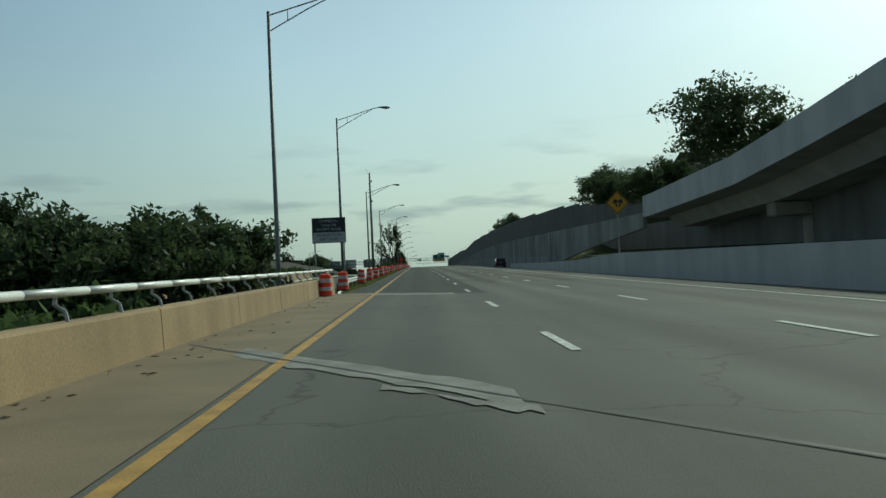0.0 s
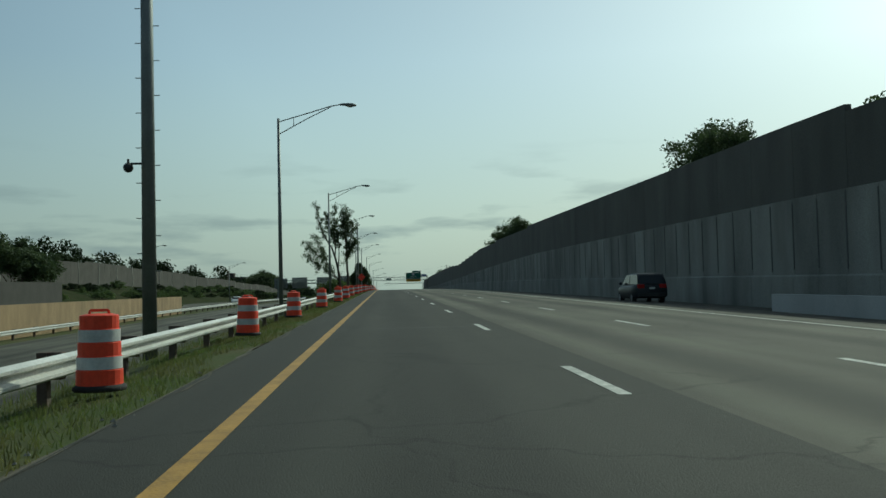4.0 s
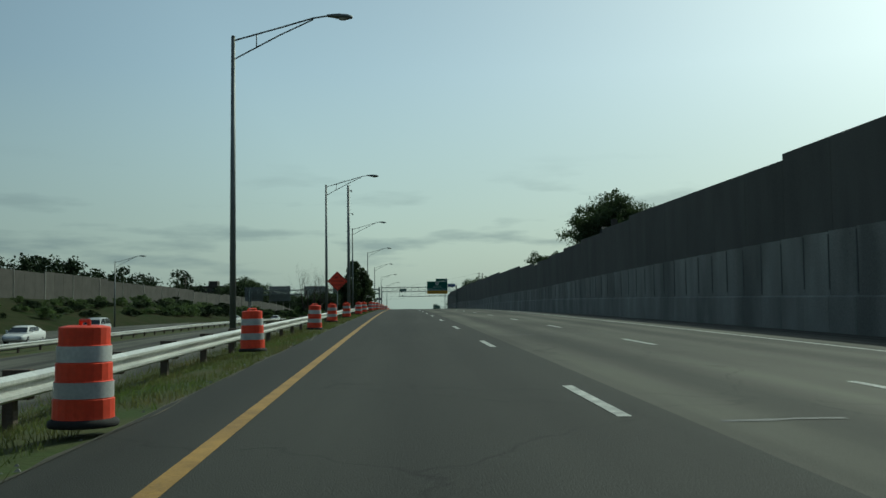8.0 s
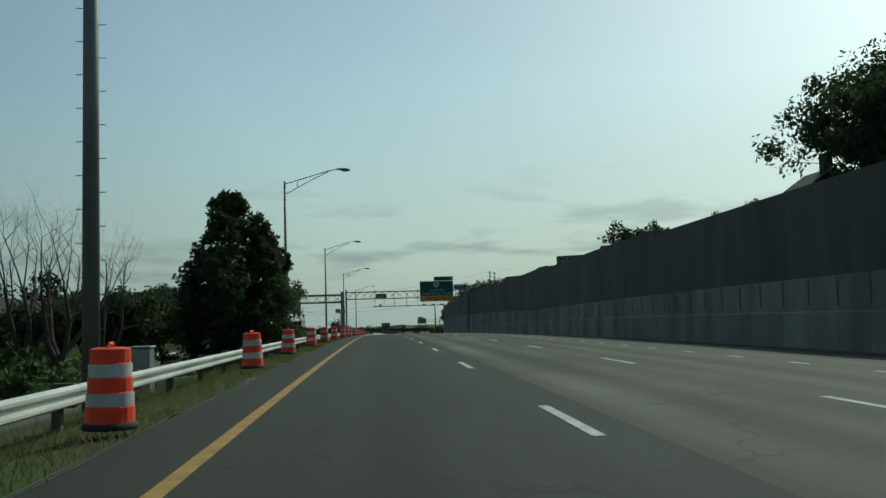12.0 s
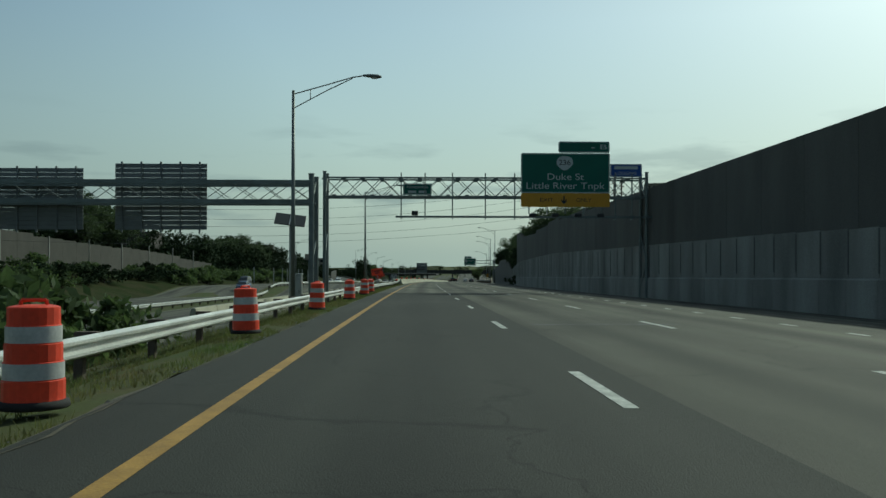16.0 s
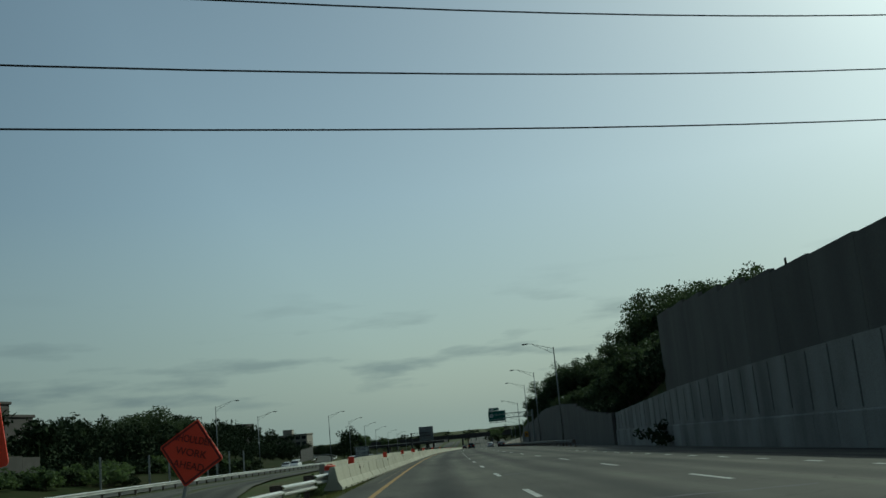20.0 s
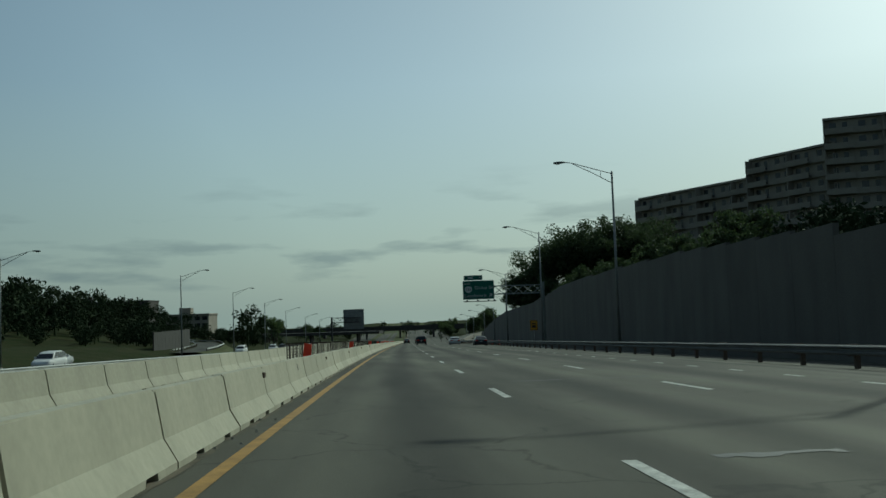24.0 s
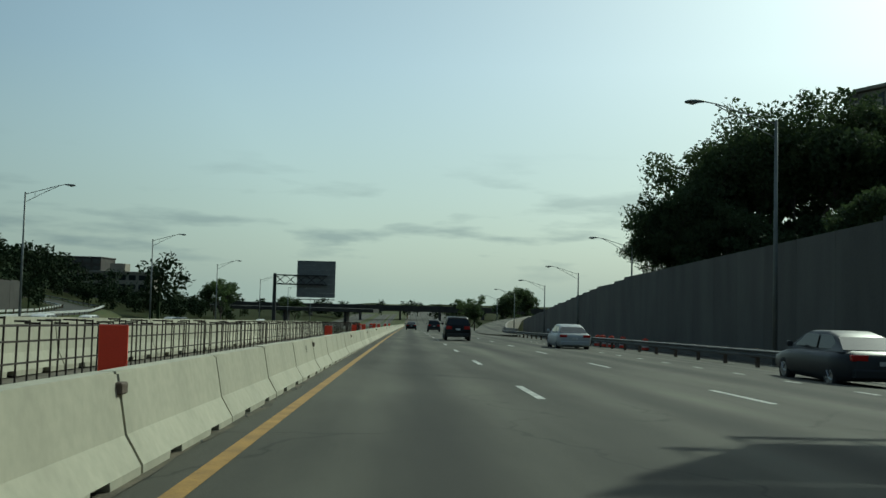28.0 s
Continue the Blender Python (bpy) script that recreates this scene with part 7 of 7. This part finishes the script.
for s, u, p, k in [(297, -29.5, "white", "sedan"), (319, -31, "silver", "suv"), (438, -38, "white", "sedan"), (446, -30, "silver", "sedan"), (620, -34, "charcoal", "suv"), (600, -30, "blue", "sedan"), (752, -33, "white", "suv"), (768, -38, "silver", "sedan"), (857, -33.5, "white", "suv"), (884, -38.5, "white", "suv"), (894, -30, "charcoal", "suv"), (905, -34, "silver", "suv"), (916, -30, "black", "sedan"), (940, -34, "silver", "sedan"), (960, -30, "white", "suv"), (985, -37, "silver", "sedan"), (1010, -33, "red", "sedan")]:
    car(k, p, s, u, ground_w(s, u) + .09, 180, p + " " + ("SUV" if k == "suv" else "sedan") + " on the opposite carriageway")

# ---- buildings ----
STUCCO = material("tan_facade", (0.3, 0.27, 0.22), 0.9, vary=0.2, scale=.2, grain=6, bump=.1)
BRICKW = material("brown_brick_facade", (0.075, 0.066, 0.058), 0.9, vary=0.25, scale=.3, grain=6, bump=.1)
ROOF = material("dark_roof", (0.03, 0.03, 0.03), 0.9, vary=0.3, scale=1, bump=.2)
bm = bmesh.new()
box(bm, -.75, .75, -.04, .04, -.7, .7, bevel=.03)
WIN = mesh_of(bm, "window", GLASS)


def block(s, u, base, w, d, h, storeys, turn, mat, label, wins=8, balconies=False, penthouse=True):
    b_ = thing("apartment_building" if balconies else "office_building", stand(s, u, base, turn), label, "building")
    bm = bmesh.new()
    box(bm, -w / 2, w / 2, 0, d, -4, h, bevel=.1)
    part("wall", mesh_of(bm, "wall", mat), b_)
    bm = bmesh.new()
    box(bm, -w / 2 - .4, w / 2 + .4, -.4, d + .4, h, h + .7, bevel=.1)
    part("roof", mesh_of(bm, "roof", mat), b_)
    if penthouse:
        bm = bmesh.new()
        box(bm, -w * .12, w * .1, d * .3, d * .6, h + .7, h + 3.6)
        part("plant_room", mesh_of(bm, "plant_room", mat), b_)
    for i in range(storeys):
        z = h / storeys * (i + .55)
        for k in range(wins):
            x = -w / 2 + w * (k + .5) / wins
            part("window", WIN, b_, Matrix.Translation((x, -.03, z)) @ Matrix.Diagonal((w / wins / 2.2, 1, h / storeys / 2.6, 1)))
            y = d * (k + .5) / wins
            part("window", WIN, b_, Matrix.Translation((-w / 2 - .03, y, z)) @ Matrix.Rotation(radians(90), 4, "Z") @ Matrix.Diagonal((d / wins / 2.2, 1, h / storeys / 2.6, 1)))
        if balconies:
            bm = bmesh.new()
            box(bm, -w / 2 - .2, w / 2, -1.7, -.06, z - h / storeys * .5, z - h / storeys * .5 + 1.25, bevel=.05)
            part("balcony", mesh_of(bm, "balcony", mat), b_)
            bm = bmesh.new()
            box(bm, -w / 2 - 1.7, -w / 2 - .06, 0, d, z - h / storeys * .5, z - h / storeys * .5 + 1.25, bevel=.05)
            part("balcony", mesh_of(bm, "balcony", mat), b_)
    return b_


def stepped_wing(p, q, top, base, depth, label):
    """A wing whose front runs from p to q (s, u); every storey has balconies that step in and out."""
    w = math.hypot(q[0] - p[0], q[1] - p[1])
    turn = math.degrees(math.atan2(q[0] - p[0], q[1] - p[1]))
    b_ = thing("apartment_building", stand((p[0] + q[0]) / 2, (p[1] + q[1]) / 2, base, turn), label, "building", "wings of the apartment building")
    h = top - base
    bm = bmesh.new()
    box(bm, -w / 2, w / 2, 1.9, depth, -6, h, bevel=.05)
    part("wall", mesh_of(bm, "wall", STUCCO), b_)
    bm = bmesh.new()
    box(bm, -w / 2 - .2, w / 2 - .02, 1.2, depth + .3, h, h + .5, bevel=.05)
    part("roof", mesh_of(bm, "roof", STUCCO), b_)
    bays = max(3, round(w / 5.2))
    n = int(h / 3.0)
    for i in range(n):
        z = h - 3.0 * (i + 1)
        for k in range(bays):
            x0, x1 = -w / 2 + w * k / bays, -w / 2 + w * (k + 1) / bays
            out = (0.0, .9, .3, 1.2)[k % 4]
            bm = bmesh.new()
            box(bm, x0 + .02, x1 - .02, out, 1.9, z, z + .25, bevel=.03)
            box(bm, x0 + .02, x1 - .02, out, out + .15, z + .25, z + 1.2, bevel=.03)
            bl = part("balcony", mesh_of(bm, "balcony", STUCCO), b_)
            if k % 2 == 0:
                bm = bmesh.new()
                box(bm, x0 - .12, x0 + .12, out + .05, 1.9, z + .25, z + 2.98)
                part("fin", mesh_of(bm, "fin", STUCCO), bl)
            for x, ww in ((x0 + (x1 - x0) * .3, .85), (x0 + (x1 - x0) * .72, .6)):
                part("window", WIN, b_, Matrix.Translation((x, 1.88, z + 1.55)) @ Matrix.Diagonal((ww, 1, 1.35, 1)))
    return b_


for p, q, top, k in [((896, 59.6), (861, 75.9), 33.9, 20), ((861, 75.6), (841, 84.9), 36.9, 22), ((841, 84.2), (829, 108), 41.2, 22), ((829, 106), (812, 128), 45, 22)]:
    stepped_wing(p, q, top, 8, k, "tan apartment building wing with stepped concrete balconies")
block(1100, -104, 0, 24, 20, 16.0, 5, 0, STUCCO, "pale blocky building behind trees", wins=7)
block(765.6, -120.5, 2, 24, 18, 18.2, 5, 0, BRICKW, "dark flat-roofed building above the noise wall", wins=8)
block(765.2, -104.6, 2, 8, 14, 14.3, 4, 0, BRICKW, "dark flat-roofed annexe above the noise wall", wins=4, penthouse=False)
block(1312, -230, 4, 104, 26, 27.6, 7, 0, BRICKW, "long dark flat-roofed building on the hill", wins=20)


def house(s, u, base, w, d, h, turn, label, mat=None):
    b_ = thing("house", stand(s, u, base, turn), label, "house")
    bm = bmesh.new()
    box(bm, -w / 2, w / 2, 0, d, -2, h)
    part("wall", mesh_of(bm, "wall", mat or STUCCO), b_)
    bm = bmesh.new()
    r = [bm.verts.new(p) for p in ((-w / 2 - .4, -.4, h), (w / 2 + .4, -.4, h), (w / 2 + .4, d + .4, h), (-w / 2 - .4, d + .4, h), (-w / 2 - .4, d / 2, h + 2.6), (w / 2 + .4, d / 2, h + 2.6))]
    for q in ((0, 1, 5, 4), (2, 3, 4, 5), (0, 4, 3), (1, 2, 5), (0, 3, 2, 1)):
        bm.faces.new([r[i] for i in q])
    rf = part("roof", mesh_of(bm, "roof", ROOF), b_)
    bm = bmesh.new()
    box(bm, -w * .38, -w * .38 + .9, d * .45, d * .45 + .8, h + .5, h + 3.9, bevel=.03)
    part("chimney", mesh_of(bm, "chimney", BRICKW), rf)
    for k in range(3):
        part("window", WIN, b_, Matrix.Translation((-w / 3 + w / 3 * k, -.03, h * .6)) @ Matrix.Diagonal((.7, 1, .8, 1)))


# dark brick on these two houses stands for the shade on their near walls
house(371, 39.3, 6.0, 11, 8, 4.6, 0, "house with a gabled roof and brick chimney above the wall, walls darkened for shade", BRICKW)
house(412.5, 42.2, 5.7, 5, 6.6, 5.1, 90, "house with a gable end and chimney above the wall, walls darkened for shade", BRICKW)
house(290, -98, 4.5, 14, 9, 4.5, 20, "pale house with a dark gabled roof behind the noise wall")
house(350, -104, 4.5, 13, 9, 4.0, -15, "pale house with a dark gabled roof behind the noise wall")
house(150, 52, 9.5, 13, 9, 5.5, 10, "house with a dark gabled roof among trees")
house(455, 46, 4.5, 12, 9, 3.8, 0, "low house with a dark roof behind the wall")

# dense undergrowth between the trunks of the tall clump
for i, (s, u) in enumerate([(860, 27), (862, 30.5), (861, 34), (863, 37.5), (862, 41), (864, 44.5), (863, 48), (865, 52), (864, 56), (866, 32.5), (867, 40), (868, 47), (869, 54)]):
    place(BROAD[i % 2], s, u, (.5, .62, .56)[i % 3], w=ground_w(s, u) - .3, group="tall trees above the right wall")
# outer crowns towards the road
for s, u, top in [(864, 24.4, 11.5), (866, 26.6, 14.2)]:
    g = ground_w(s, u) - .3
    place(TALL[0], s, u, (top - g) / 20, w=g, group="tall trees above the right wall")
